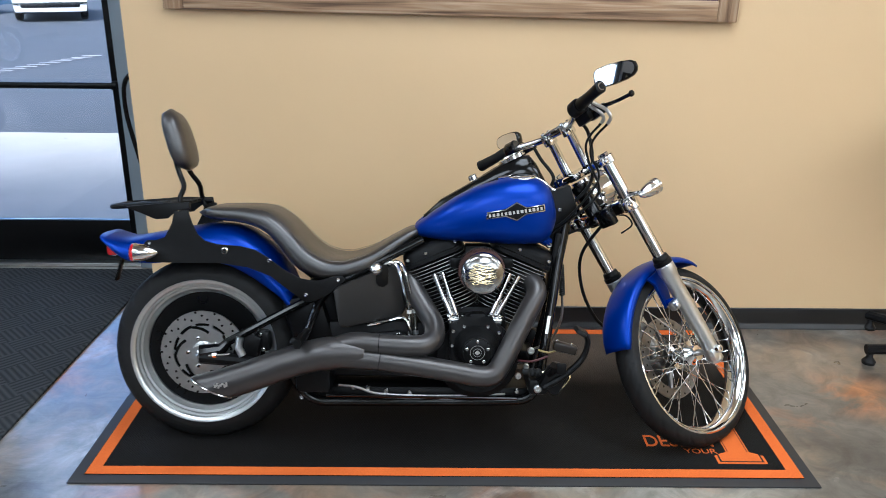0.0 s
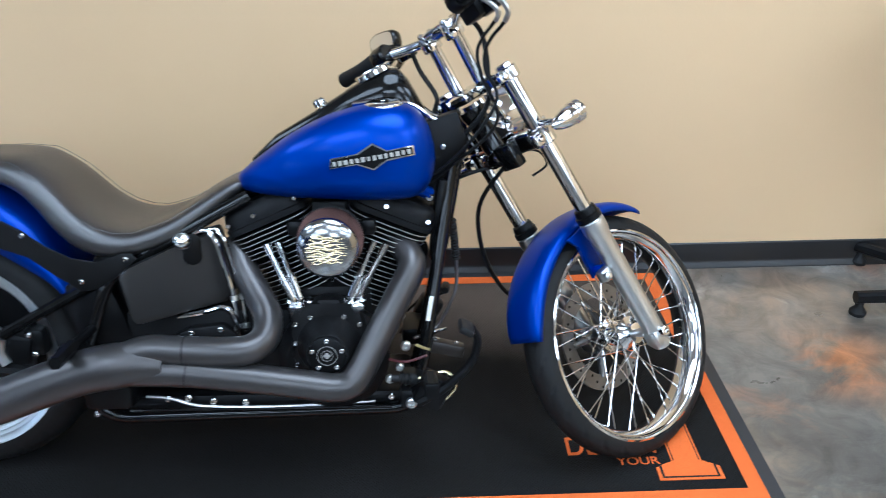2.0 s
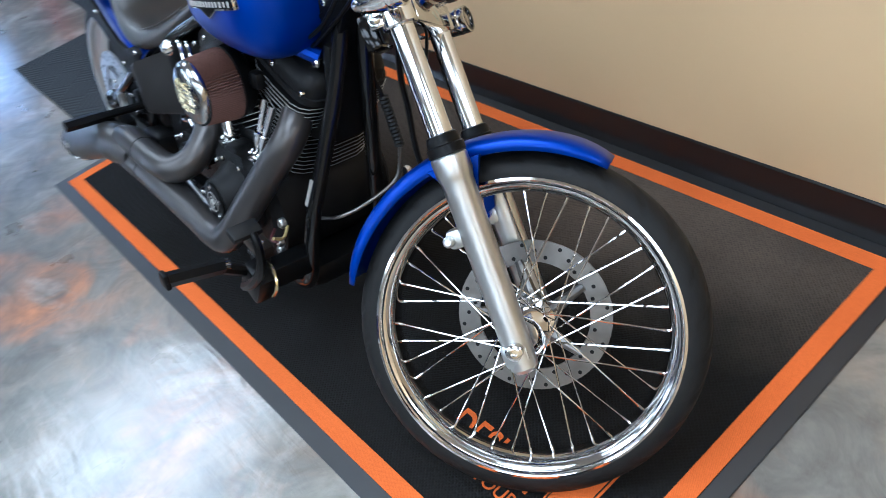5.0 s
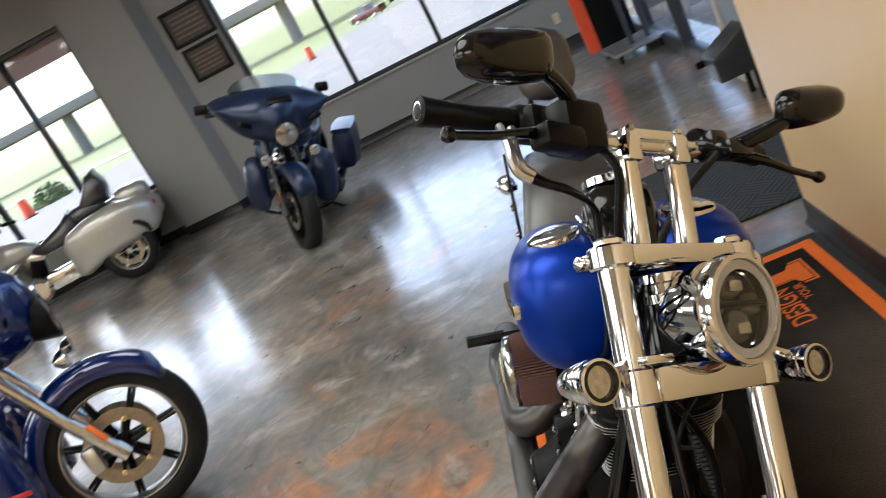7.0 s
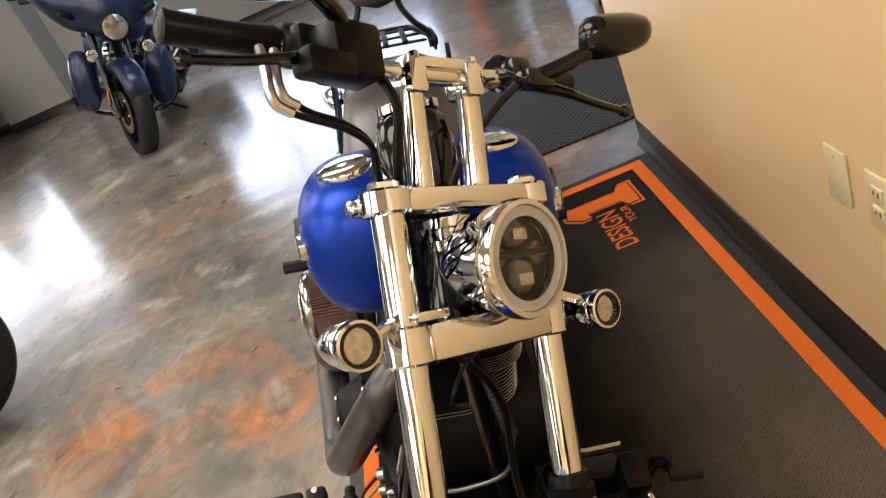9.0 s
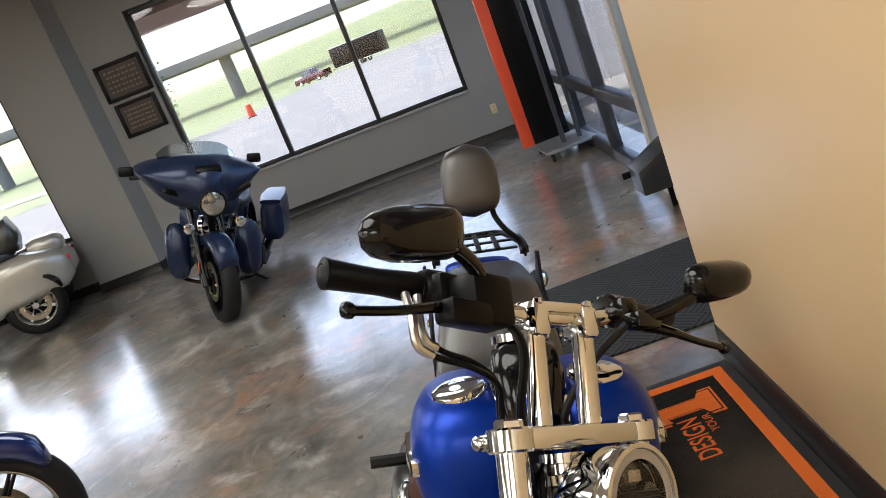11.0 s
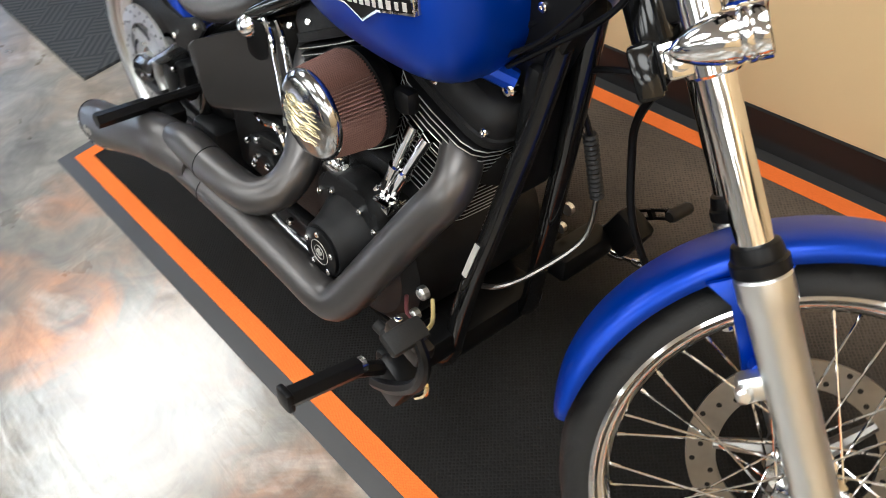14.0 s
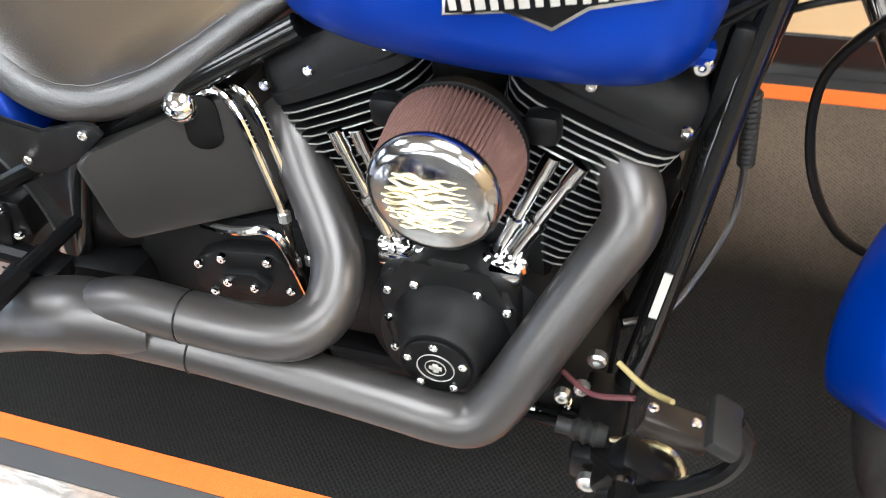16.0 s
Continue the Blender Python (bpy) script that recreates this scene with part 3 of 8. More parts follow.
def barnwood(name, along):
    """Grey-brown weathered board with grain along one axis, darker checks and a few worn pale streaks."""
    m = bpy.data.materials.new(name)
    m.use_nodes = True
    nt = m.node_tree
    p = nt.nodes["Principled BSDF"]
    p.inputs["Roughness"].default_value = 0.85
    tc = nt.nodes.new("ShaderNodeTexCoord")
    mp = nt.nodes.new("ShaderNodeMapping")
    mp.inputs["Scale"].default_value = (1.6, 40, 40) if along == "x" else (40, 40, 1.6)
    nt.links.new(tc.outputs["Object"], mp.inputs["Vector"])
    n = nt.nodes.new("ShaderNodeTexNoise")
    n.inputs["Scale"].default_value, n.inputs["Detail"].default_value, n.inputs["Distortion"].default_value = 1.2, 8, 0.6
    nt.links.new(mp.outputs[0], n.inputs["Vector"])
    r = nt.nodes.new("ShaderNodeValToRGB")
    e = r.color_ramp.elements
    e.new(0.5)
    for el, (pos, c) in zip(e, ((0.32, (0.09, 0.05, 0.028)), (0.5, (0.30, 0.19, 0.105)), (0.68, (0.46, 0.34, 0.22)))):
        el.position, el.color = pos, (*c, 1)
    nt.links.new(n.outputs["Fac"], r.inputs[0])
    nt.links.new(r.outputs[0], p.inputs["Base Color"])
    b = nt.nodes.new("ShaderNodeBump")
    b.inputs["Strength"].default_value, b.inputs["Distance"].default_value = 0.6, 0.003
    nt.links.new(n.outputs["Fac"], b.inputs["Height"])
    nt.links.new(b.outputs[0], p.inputs["Normal"])
    return m


WOOD_X, WOOD_Z = barnwood("weathered_board_long", "x"), barnwood("weathered_board_upright", "z")
ART = mat("dark_art_print", (0.05, 0.025, 0.03), 0.35, noise_scale=7, noise_amt=0.5)


def picture_frame():
    f = thing("framed_picture", pose(0.315, WY, 2.06, 0, 0.8, 0), "large dark print in a weathered barnwood frame", "picture")
    x0, x1, z0, z1, b = -1.138, 1.138, -0.690, 0.690, 0.080
    for nm, c, s in (("frame_board", ((x0 + x1) / 2, -0.02, z0 + b / 2), (x1 - x0 - 2 * b, 0.036, b)), ("frame_board", ((x0 + x1) / 2, -0.02, z1 - b / 2), (x1 - x0 - 2 * b, 0.036, b)),
                     ("frame_board", (x0 + b / 2, -0.02, (z0 + z1) / 2), (b, 0.036, z1 - z0)), ("frame_board", (x1 - b / 2, -0.02, (z0 + z1) / 2), (b, 0.036, z1 - z0))):
        bm = bmesh.new()
        add_box(bm, c, s, 0.004)
        part(nm, bm, WOOD_X if s[0] > s[2] else WOOD_Z, f)
    bm = bmesh.new()
    add_box(bm, ((x0 + x1) / 2, -0.01, (z0 + z1) / 2), (x1 - x0 - 2 * b, 0.012, z1 - z0 - 2 * b))
    part("print", bm, ART, f, "dark maroon print")


picture_frame()


PIN = mat("dull_bronze_pin", (0.16, 0.11, 0.075), 0.4, metal=0.5, noise_scale=80, noise_amt=0.4)


def small_picture(y, z, w, h):
    f = thing("framed_picture", pose(WX, y, z), "small dark framed display of pale pins", "picture", "pictures by the window")
    bm = bmesh.new()
    for s in (-1, 1):
        add_box(bm, (0.015, s * (w / 2 - 0.02), 0), (0.03, 0.04, h), 0.004)
        add_box(bm, (0.015, 0, s * (h / 2 - 0.02)), (0.03, w - 0.08, 0.04), 0.004)
    part("frame", bm, SATIN_BK, f)
    bm = bmesh.new()
    add_box(bm, (0.008, 0, 0), (0.012, w - 0.08, h - 0.08))
    part("backing", bm, mat("brown_backing", (0.035, 0.022, 0.016), 0.5, noise_scale=30, noise_amt=0.4), f)
    rnd = random.Random(int(z * 100))
    pin = None
    for i in range(5):
        for j in range(8):
            m = Matrix.Translation((0.017, (j - 3.5) * (w - 0.16) / 8 + rnd.uniform(-0.006, 0.006), (i - 2) * (h - 0.14) / 5))
            if pin is None:
                bm = bmesh.new()
                add_box(bm, (0, 0, 0), (0.006, 0.03, 0.022), 0.002, seg=1)
                pin = part("pin", bm, PIN, f)
                pin.matrix_basis = m
            else:
                again(pin, "pin", m, f)


small_picture(-0.06, 2.10, 0.54, 0.41)
small_picture(-0.055, 1.67, 0.48, 0.38)

# ceiling downlights
LAMP = glow("lamp_face", (1.0, 0.92, 0.82), 0.4)
for y, xs in ((2.25, (-3.1, 1.0, 5.0)), (0.3, (-1.1, 3.0)), (-1.7, (-3.1, 1.0, 5.0)), (-3.7, (-1.1, 3.0)), (-5.7, (-3.1, 1.0, 5.0))):
    for x in xs:
        t = thing("ceiling_light", pose(x, y, CEIL_Z), "round white flush ceiling light", "ceiling light", "ceiling lights")
        bm = bmesh.new()
        add_lathe(bm, (0, 0, 0), (0, 0, -1), [(0, 0.97), (0.006, 0.97), (0.008, 0.955), (0.004, 0.95), (0, 0.95)], 48)
        part("ring", bm, WHITE_P, t)
        bm = bmesh.new()
        add_lathe(bm, (0, 0, 0), (0, 0, -1), [(0.0015, 0.949), (0.003, 0.949)], 48)
        part("diffuser", bm, LAMP, t)
        area_lamp("downlight", (x, y, CEIL_Z - 0.02), (x, y, 0), 1.89, 1.89, 8.4 if y > 2 and x > 0 else 6.6, (1.0, 0.91, 0.80), "DISK")

# ---- floor mats ----


def flat(name, pts, z0, z1, material, parent, label=""):
    bm = bmesh.new()
    add_plate(bm, [V(x, y, z0) for x, y in pts], (0, 0, 1), z1 - z0)
    return part(name, bm, material, parent, label)


MX0, MX1, MY0, MY1 = -0.917, 1.497, 2.565, 3.737


def display_mat():
    m = thing("display_mat", pose(0, 0, 0), "black display mat with orange border and lettering", "mat")
    bm = bmesh.new()
    add_box(bm, ((MX0 + MX1) / 2, (MY0 + MY1) / 2, 0.003), (MX1 - MX0, MY1 - MY0, 0.006), 0.002)
    part("rubber_edge", bm, MATRUB, m, "dark grey rubber edge")
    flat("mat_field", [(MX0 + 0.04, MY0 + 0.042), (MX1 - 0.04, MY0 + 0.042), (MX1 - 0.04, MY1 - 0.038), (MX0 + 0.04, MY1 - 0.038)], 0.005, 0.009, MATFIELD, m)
    w = 0.042
    a0, a1, b0, b1 = MX0 + 0.042, MX1 - 0.04, MY0 + 0.042, MY1 - 0.038
    for q in ([(a0, b0), (a1, b0), (a1 - w, b0 + w), (a0 + w, b0 + w)], [(a1, b0), (a1, b1), (a1 - w, b1 - w), (a1 - w, b0 + w)],
              [(a1, b1), (a0, b1), (a0 + w, b1 - w), (a1 - w, b1 - w)], [(a0, b1), (a0, b0), (a0 + w, b0 + w), (a0 + w, b1 - w)]):
        flat("border_stripe", q, 0.0085, 0.0105, ORANGE, m, "orange carpet stripe")

    def numeral(M):
        out = [(-0.083, 0), (0.083, 0), (0.083, 0.045), (0.042, 0.062), (0.042, 0.262), (-0.03, 0.262), (-0.075, 0.215), (-0.075, 0.18), (-0.036, 0.195), (-0.036, 0.062), (-0.083, 0.045)]
        cx, cy = 0.0, 0.12
        for k, z, th, mt, lab in ((1.0, 0.0085, 0.002, ORANGE, "orange numeral one"), (0.90, 0.0106, 0.0003, MATBK, "black inner outline"), (0.83, 0.0110, 0.0004, ORANGE, "orange numeral face")):
            bm = bmesh.new()
            ky = 1 - (1 - k) * 0.62
            kx = 1 - (1 - k) * 1.1
            add_plate(bm, [M @ V(cx + (x - cx) * kx, cy + (y - cy) * ky, z) for x, y in out], (0, 0, 1), th)
            part("numeral", bm, mt, m, lab)

    def words(txt, x0, x1, y0, y1, M):
        cu = bpy.data.curves.new("lettering", "FONT")
        cu.body, cu.size, cu.extrude, cu.offset = txt, 1.0, 0.0, 0.012
        tmp = bpy.data.objects.new("lettering", cu)
        me = bpy.data.meshes.new_from_object(tmp)
        bpy.data.objects.remove(tmp)
        xs, ys = [v.co.x for v in me.vertices], [v.co.y for v in me.vertices]
        kx, ky = (x1 - x0) / (max(xs) - min(xs)), (y1 - y0) / (max(ys) - min(ys))
        me.transform(M @ Matrix(((kx, 0, 0, x0 - min(xs) * kx), (0, ky, 0, y0 - min(ys) * ky), (0, 0, 1, 0.0098), (0, 0, 0, 1))))
        me.materials.append(ORANGE)
        o = new("lettering", me)
        o.parent = m
        o["label"] = "orange lettering"

    for M in (pose(-0.687, 3.622, 0, 0, 0, 180), pose(1.286, 2.683, 0, 0, 0, 0)):
        numeral(M)
        words("DESIGN", -0.30, -0.066, 0.098, 0.168, M)
        words("YOUR", -0.178, -0.066, 0.058, 0.086, M)
    return m


display_mat()
tagged(flat("entrance_mat", [(-2.185, 2.806), (-1.25, 2.80), (-1.23, 4.40), (-2.23, 4.40)], 0.0, 0.010, CARPET, None), "grey ribbed entrance mat", "mat")

# ---- the blue cruiser ----
LEAN_B, YAW_B = 12.76, -0.03
M_BIKE = pose(-0.5300, 2.8769, 0.0, 0, 0, YAW_B) @ pose(0, 0, 0, -LEAN_B, 0, 0)
M_BINV = M_BIKE.inverted()
# steering frame in the world: u to the left, n ahead, a up the fork
_fd = V(0.5080, -0.2338, -0.8290).normalized()
_u = V(-0.5391, 0.6644, -0.5177)
_u = (_u - _fd * _u.dot(_fd)).normalized()
_n = _u.cross(-_fd)
FORK = M_BINV @ Matrix(((_u.x, _n.x, -_fd.x, 0.8531), (_u.y, _n.y, -_fd.y, 3.0928), (_u.z, _n.z, -_fd.z, 0.7615), (0, 0, 0, 1)))

bike = thing("motorcycle", M_BIKE, "satin blue cruiser motorcycle leaning on a black display mat", "motorcycle")
S = -1  # right-hand side of the machine


def fpart(name, bm, material, parent, label="", sharp=35):
    bm.transform(FORK)
    return part(name, bm, material, parent, label, sharp)


def tyre(name, o, d, R, w, rim_r, parent, fork=False, squarish=0.8, grooves=0):
    bm = bmesh.new()
    prof = []
    n = 22
    h = R - rim_r
    for i in range(n + 1):
        t = math.pi * i / n
        x = -math.cos(t)
        y = math.sin(t)
        prof.append((math.copysign(abs(x) ** squarish, x) * w / 2, rim_r + h * (max(0, y) ** 0.72)))
    prof += [(w / 2 * 0.86, rim_r - 0.008), (-w / 2 * 0.86, rim_r - 0.008)]
    seg = 12 * grooves if grooves else 64
    add_lathe(bm, o, d, prof, seg, closed=True)
    if grooves:
        # slanted tread grooves cut into the crown
        o, d = o.copy(), d.normalized()
        e, f = frame_of(d)
        for v in bm.verts:
            q = v.co - o
            x = q.dot(d)
            rad = q - d * x
            u = abs(x) / (w / 2)
            a = math.atan2(rad.dot(f), rad.dot(e)) / (2 * math.pi) % 1.0
            k = (a * grooves + 1.15 * u + (0.5 if x > 0 else 0.0)) % 1.0
            if 0.22 < u < 0.93 and rad.length > rim_r + h * 0.42 and k < 0.15:
                v.co -= rad.normalized() * 0.0035
    return (fpart if fork else part)(name, bm, RUBBER, parent, "", 60)


def rear_wheel():
    c = V(0, 0.0, 0.312)
    ax = V(0, 1, 0)
    w = new("rear_wheel")
    w.parent = bike
    tyre("tyre", c, ax, 0.317, 0.19, 0.242, w, grooves=22)
    bm = bmesh.new()
    for s in (-1, 1):
        add_lathe(bm, c, ax * s, [(0.045, 0.197), (0.056, 0.200), (0.060, 0.205), (0.072, 0.213), (0.074, 0.221), (0.079, 0.2235), (0.0805, 0.231), (0.090, 0.2335), (0.096, 0.2415), (0.0965, 0.2475), (0.088, 0.2475), (0.07, 0.236), (0.045, 0.213)], 72, closed=True)
    part("rim", bm, ALU, w, "polished aluminium rim lip")
    bm = bmesh.new()
    for s in (-1, 1):
        add_lathe(bm, c, ax * s, [(0.03, 0.215), (0.053, 0.197), (0.048, 0.17), (0.04, 0.10), (0.045, 0.06), (0.01, 0.06), (0.01, 0.222)], 48, closed=True)
    part("wheel_disc", bm, SATIN_BK, w, "satin black solid wheel disc")
    for i in range(5):
        a = 2 * math.pi * (i + 0.3) / 5
        bm = bmesh.new()
        p = c + V(math.cos(a) * 0.175, -0.0465, math.sin(a) * 0.175)
        add_lathe(bm, p, (0, -1, 0), [(0, 0.02), (0.004, 0.02), (0.004, 0.014), (0.001, 0.012)], 14)
        part("slot_rim", bm, GLOSS_BK, w)
    # brake rotor on the right
    bm = bmesh.new()
    y = -0.098
    add_lathe(bm, c + V(0, y, 0), (0, -1, 0), [(0, 0.10), (0.006, 0.10), (0.006, 0.142), (0, 0.142)], 56, closed=True)
    rotor = part("brake_rotor", bm, STEEL, w, "drilled steel brake rotor")
    bm = bmesh.new()
    add_lathe(bm, c + V(0, y + 0.001, 0), (0, -1, 0), [(0, 0.04), (0.006, 0.04), (0.005, 0.09), (0, 0.09)], 40, closed=True)
    for i in range(10):
        a0 = 2 * math.pi * i / 10
        pts = [(0.086, a0 - 0.09), (0.104, a0 - 0.05), (0.104, a0 + 0.05), (0.086, a0 + 0.09)]
        add_plate(bm, [c + V(math.cos(t) * r, y - 0.001, math.sin(t) * r) for r, t in pts], (0, -1, 0), 0.004)
    part("rotor_carrier", bm, STEEL, rotor)
    hole = None
    for i in range(40):
        a = 2 * math.pi * i / 40
        r = 0.114 + 0.012 * (i % 3)
        m = Matrix.Translation(c + V(math.cos(a) * r, y - 0.0062, math.sin(a) * r))
        if hole is None:
            bm = bmesh.new()
            add_lathe(bm, (0, 0, 0), (0, -1, 0), [(0, 0.0042), (0.0004, 0.0042)], 8)
            hole = part("drilling", bm, SATIN_BK, rotor)
            hole.matrix_basis = m
        else:
            again(hole, "drilling", m, hole.parent)
    for i in range(5):
        a = 2 * math.pi * (i + 0.5) / 5
        bolt("rotor_bolt", rotor, c + V(math.cos(a) * 0.05, y - 0.006, math.sin(a) * 0.05), (0, -1, 0), 0.006, 0.005)
    # swept slots
    for i in range(5):
        a = 2 * math.pi * i / 5
        bm = bmesh.new()
        pth = [c + V(math.cos(a + k * 0.14) * (0.07 + 0.022 * k / 5), y - 0.0065, math.sin(a + k * 0.14) * (0.07 + 0.022 * k / 5)) for k in range(6)]
        add_tube(bm, pth, 0.0055, 6)
        bmesh.ops.scale(bm, vec=(1, 0.12, 1), space=Matrix.Translation((0, -(y - 0.0065), 0)), verts=bm.verts)
        part("rotor_slot", bm, SATIN_BK, rotor)
    bm = bmesh.new()
    add_lathe(bm, c + V(0, -0.045, 0), (0, -1, 0), [(0, 0.05), (0.05, 0.045), (0.055, 0.03), (0.08, 0.028)], 28)
    part("hub", bm, ALU, w)
    return c


RW = rear_wheel()


def swingarm():
    sw = new("swingarm")
    sw.parent = bike
    for s in (-1, 1):
        bm = bmesh.new()
        add_tube(bm, [(0.0, s * 0.125, 0.318), (0.07, s * 0.125, 0.33), (0.10, s * 0.13, 0.36), (0.30, s * 0.14, 0.47), (0.42, s * 0.13, 0.53)], [0.026, 0.022, 0.014, 0.014, 0.016], 10)
        part("upper_arm", bm, GLOSS_BK, sw)
        bm = bmesh.new()
        add_tube(bm, [(0.0, s * 0.125, 0.305), (0.2, s * 0.13, 0.285), (0.42, s * 0.13, 0.27)], [0.026, 0.018, 0.018], 10)
        part("lower_arm", bm, SATIN_BK, sw)
        bm = bmesh.new()
        add_lathe(bm, (0, s * 0.11, 0.312), (0, s, 0), [(0, 0.03), (0.012, 0.032), (0.02, 0.03), (0.02, 0.016), (0.03, 0.0155), (0.034, 0.012), (0.036, 0.006), (0.028, 0.005)], 20)
        part("axle_nut", bm, ALU, sw, "zinc axle nut")
    bm = bmesh.new()
    add_tube(bm, [(0.03, -0.145, 0.312), (0.10, -0.145, 0.318)], 0.004, 8)
    add_lathe(bm, (0.045, -0.145, 0.313), (1, 0, 0.05), [(0, 0.009), (0.012, 0.009)], 6)
    part("adjuster", bm, CHROME, sw)
    # rear brake caliper
    cal = bmesh.new()
    add_box(cal, (0.155, -0.105, 0.335), (0.085, 0.06, 0.10), 0.014, Matrix.Rotation(radians(15), 4, "Y"))
    add_box(cal, (0.205, -0.10, 0.355), (0.05, 0.05, 0.07), 0.012)
    c = part("brake_caliper", cal, SATIN_BK, sw)
    bm = bmesh.new()
    add_tube(bm, [(0.135, -0.138, 0.375), (0.128, -0.138, 0.34), (0.142, -0.138, 0.31)], 0.013, 10)
    part("caliper_badge", bm, ALU, c, "bare aluminium caliper cover")
    for x, z in ((0.2, 0.38), (0.21, 0.33), (0.16, 0.29)):
        bolt("caliper_bolt", c, (x, -0.13, z), (0, -1, 0), 0.007, 0.006)


swingarm()


def arch_loft(top, bot, w, n=26, m=15, expo=2.4):
    """A fender skin: an arched section that follows a top and a bottom line (x, z) in the side view."""
    rows = []
    for i in range(n):
        t = i / (n - 1)
        p, q = top(t), bot(t)
        row = []
        for j in range(m):
            a = math.pi * j / (m - 1)
            cy, sz = math.cos(a), math.sin(a)
            y = math.copysign(abs(cy) ** (2 / expo), cy) * w(t)
            k = abs(sz) ** (2 / expo)
            row.append(V(q[0] + (p[0] - q[0]) * k, y, q[1] + (p[1] - q[1]) * k))
        rows.append(row)
    bm = bmesh.new()
    rings(bm, rows, closed_ring=False)
    return bm


def poly(pts):
    """Parametrise a polyline by length, 0 to 1, smoothed."""
    path = smooth_path([V(x, 0, z) for x, z in pts], 8)
    L = [0]
    for a, b in zip(path, path[1:]):
        L.append(L[-1] + (b - a).length)

    def f(t):
        d = t * L[-1]
        for i in range(len(path) - 1):
            if L[i + 1] >= d:
                k = (d - L[i]) / max(1e-9, L[i + 1] - L[i])
                p = path[i].lerp(path[i + 1], k)
                return p.x, p.z
        return path[-1].x, path[-1].z
    return f


def solid(ob, t):
    md = ob.modifiers.new("thickness", "SOLIDIFY")
    md.thickness, md.offset = t, -1
    return ob


def rear_fender():
    top = poly([(-0.335, 0.712), (-0.30, 0.704), (-0.25, 0.695), (-0.16, 0.711), (-0.02, 0.736), (0.058, 0.744), (0.133, 0.732), (0.197, 0.695), (0.259, 0.636), (0.30, 0.55), (0.325, 0.47)])
    bot = poly([(-0.325, 0.69), (-0.285, 0.655), (-0.235, 0.625), (-0.15, 0.618), (-0.044, 0.63), (0.06, 0.622), (0.12, 0.605), (0.175, 0.575), (0.225, 0.54), (0.27, 0.505), (0.305, 0.46)])
    f = part("rear_fender", arch_loft(top, bot, lambda t: 0.128 - 0.02 * max(0, 0.3 - t) / 0.3, 34, 19, 2.8), BLUE, bike, "satin blue rear fender", 50)
    solid(f, 0.004)
    # inner guard behind the wheel
    bm = bmesh.new()
    rows = []
    for i in range(10):
        a = radians(20 + 4 * i)
        rows.append([V(math.cos(a) * r, y, 0.312 + math.sin(a) * r) for y, r in ((-0.10, 0.345), (-0.10, 0.36), (0.10, 0.36), (0.10, 0.345))])
    rings(bm, rows)
    part("inner_guard", bm, SATIN_BK, bike)


rear_fender()


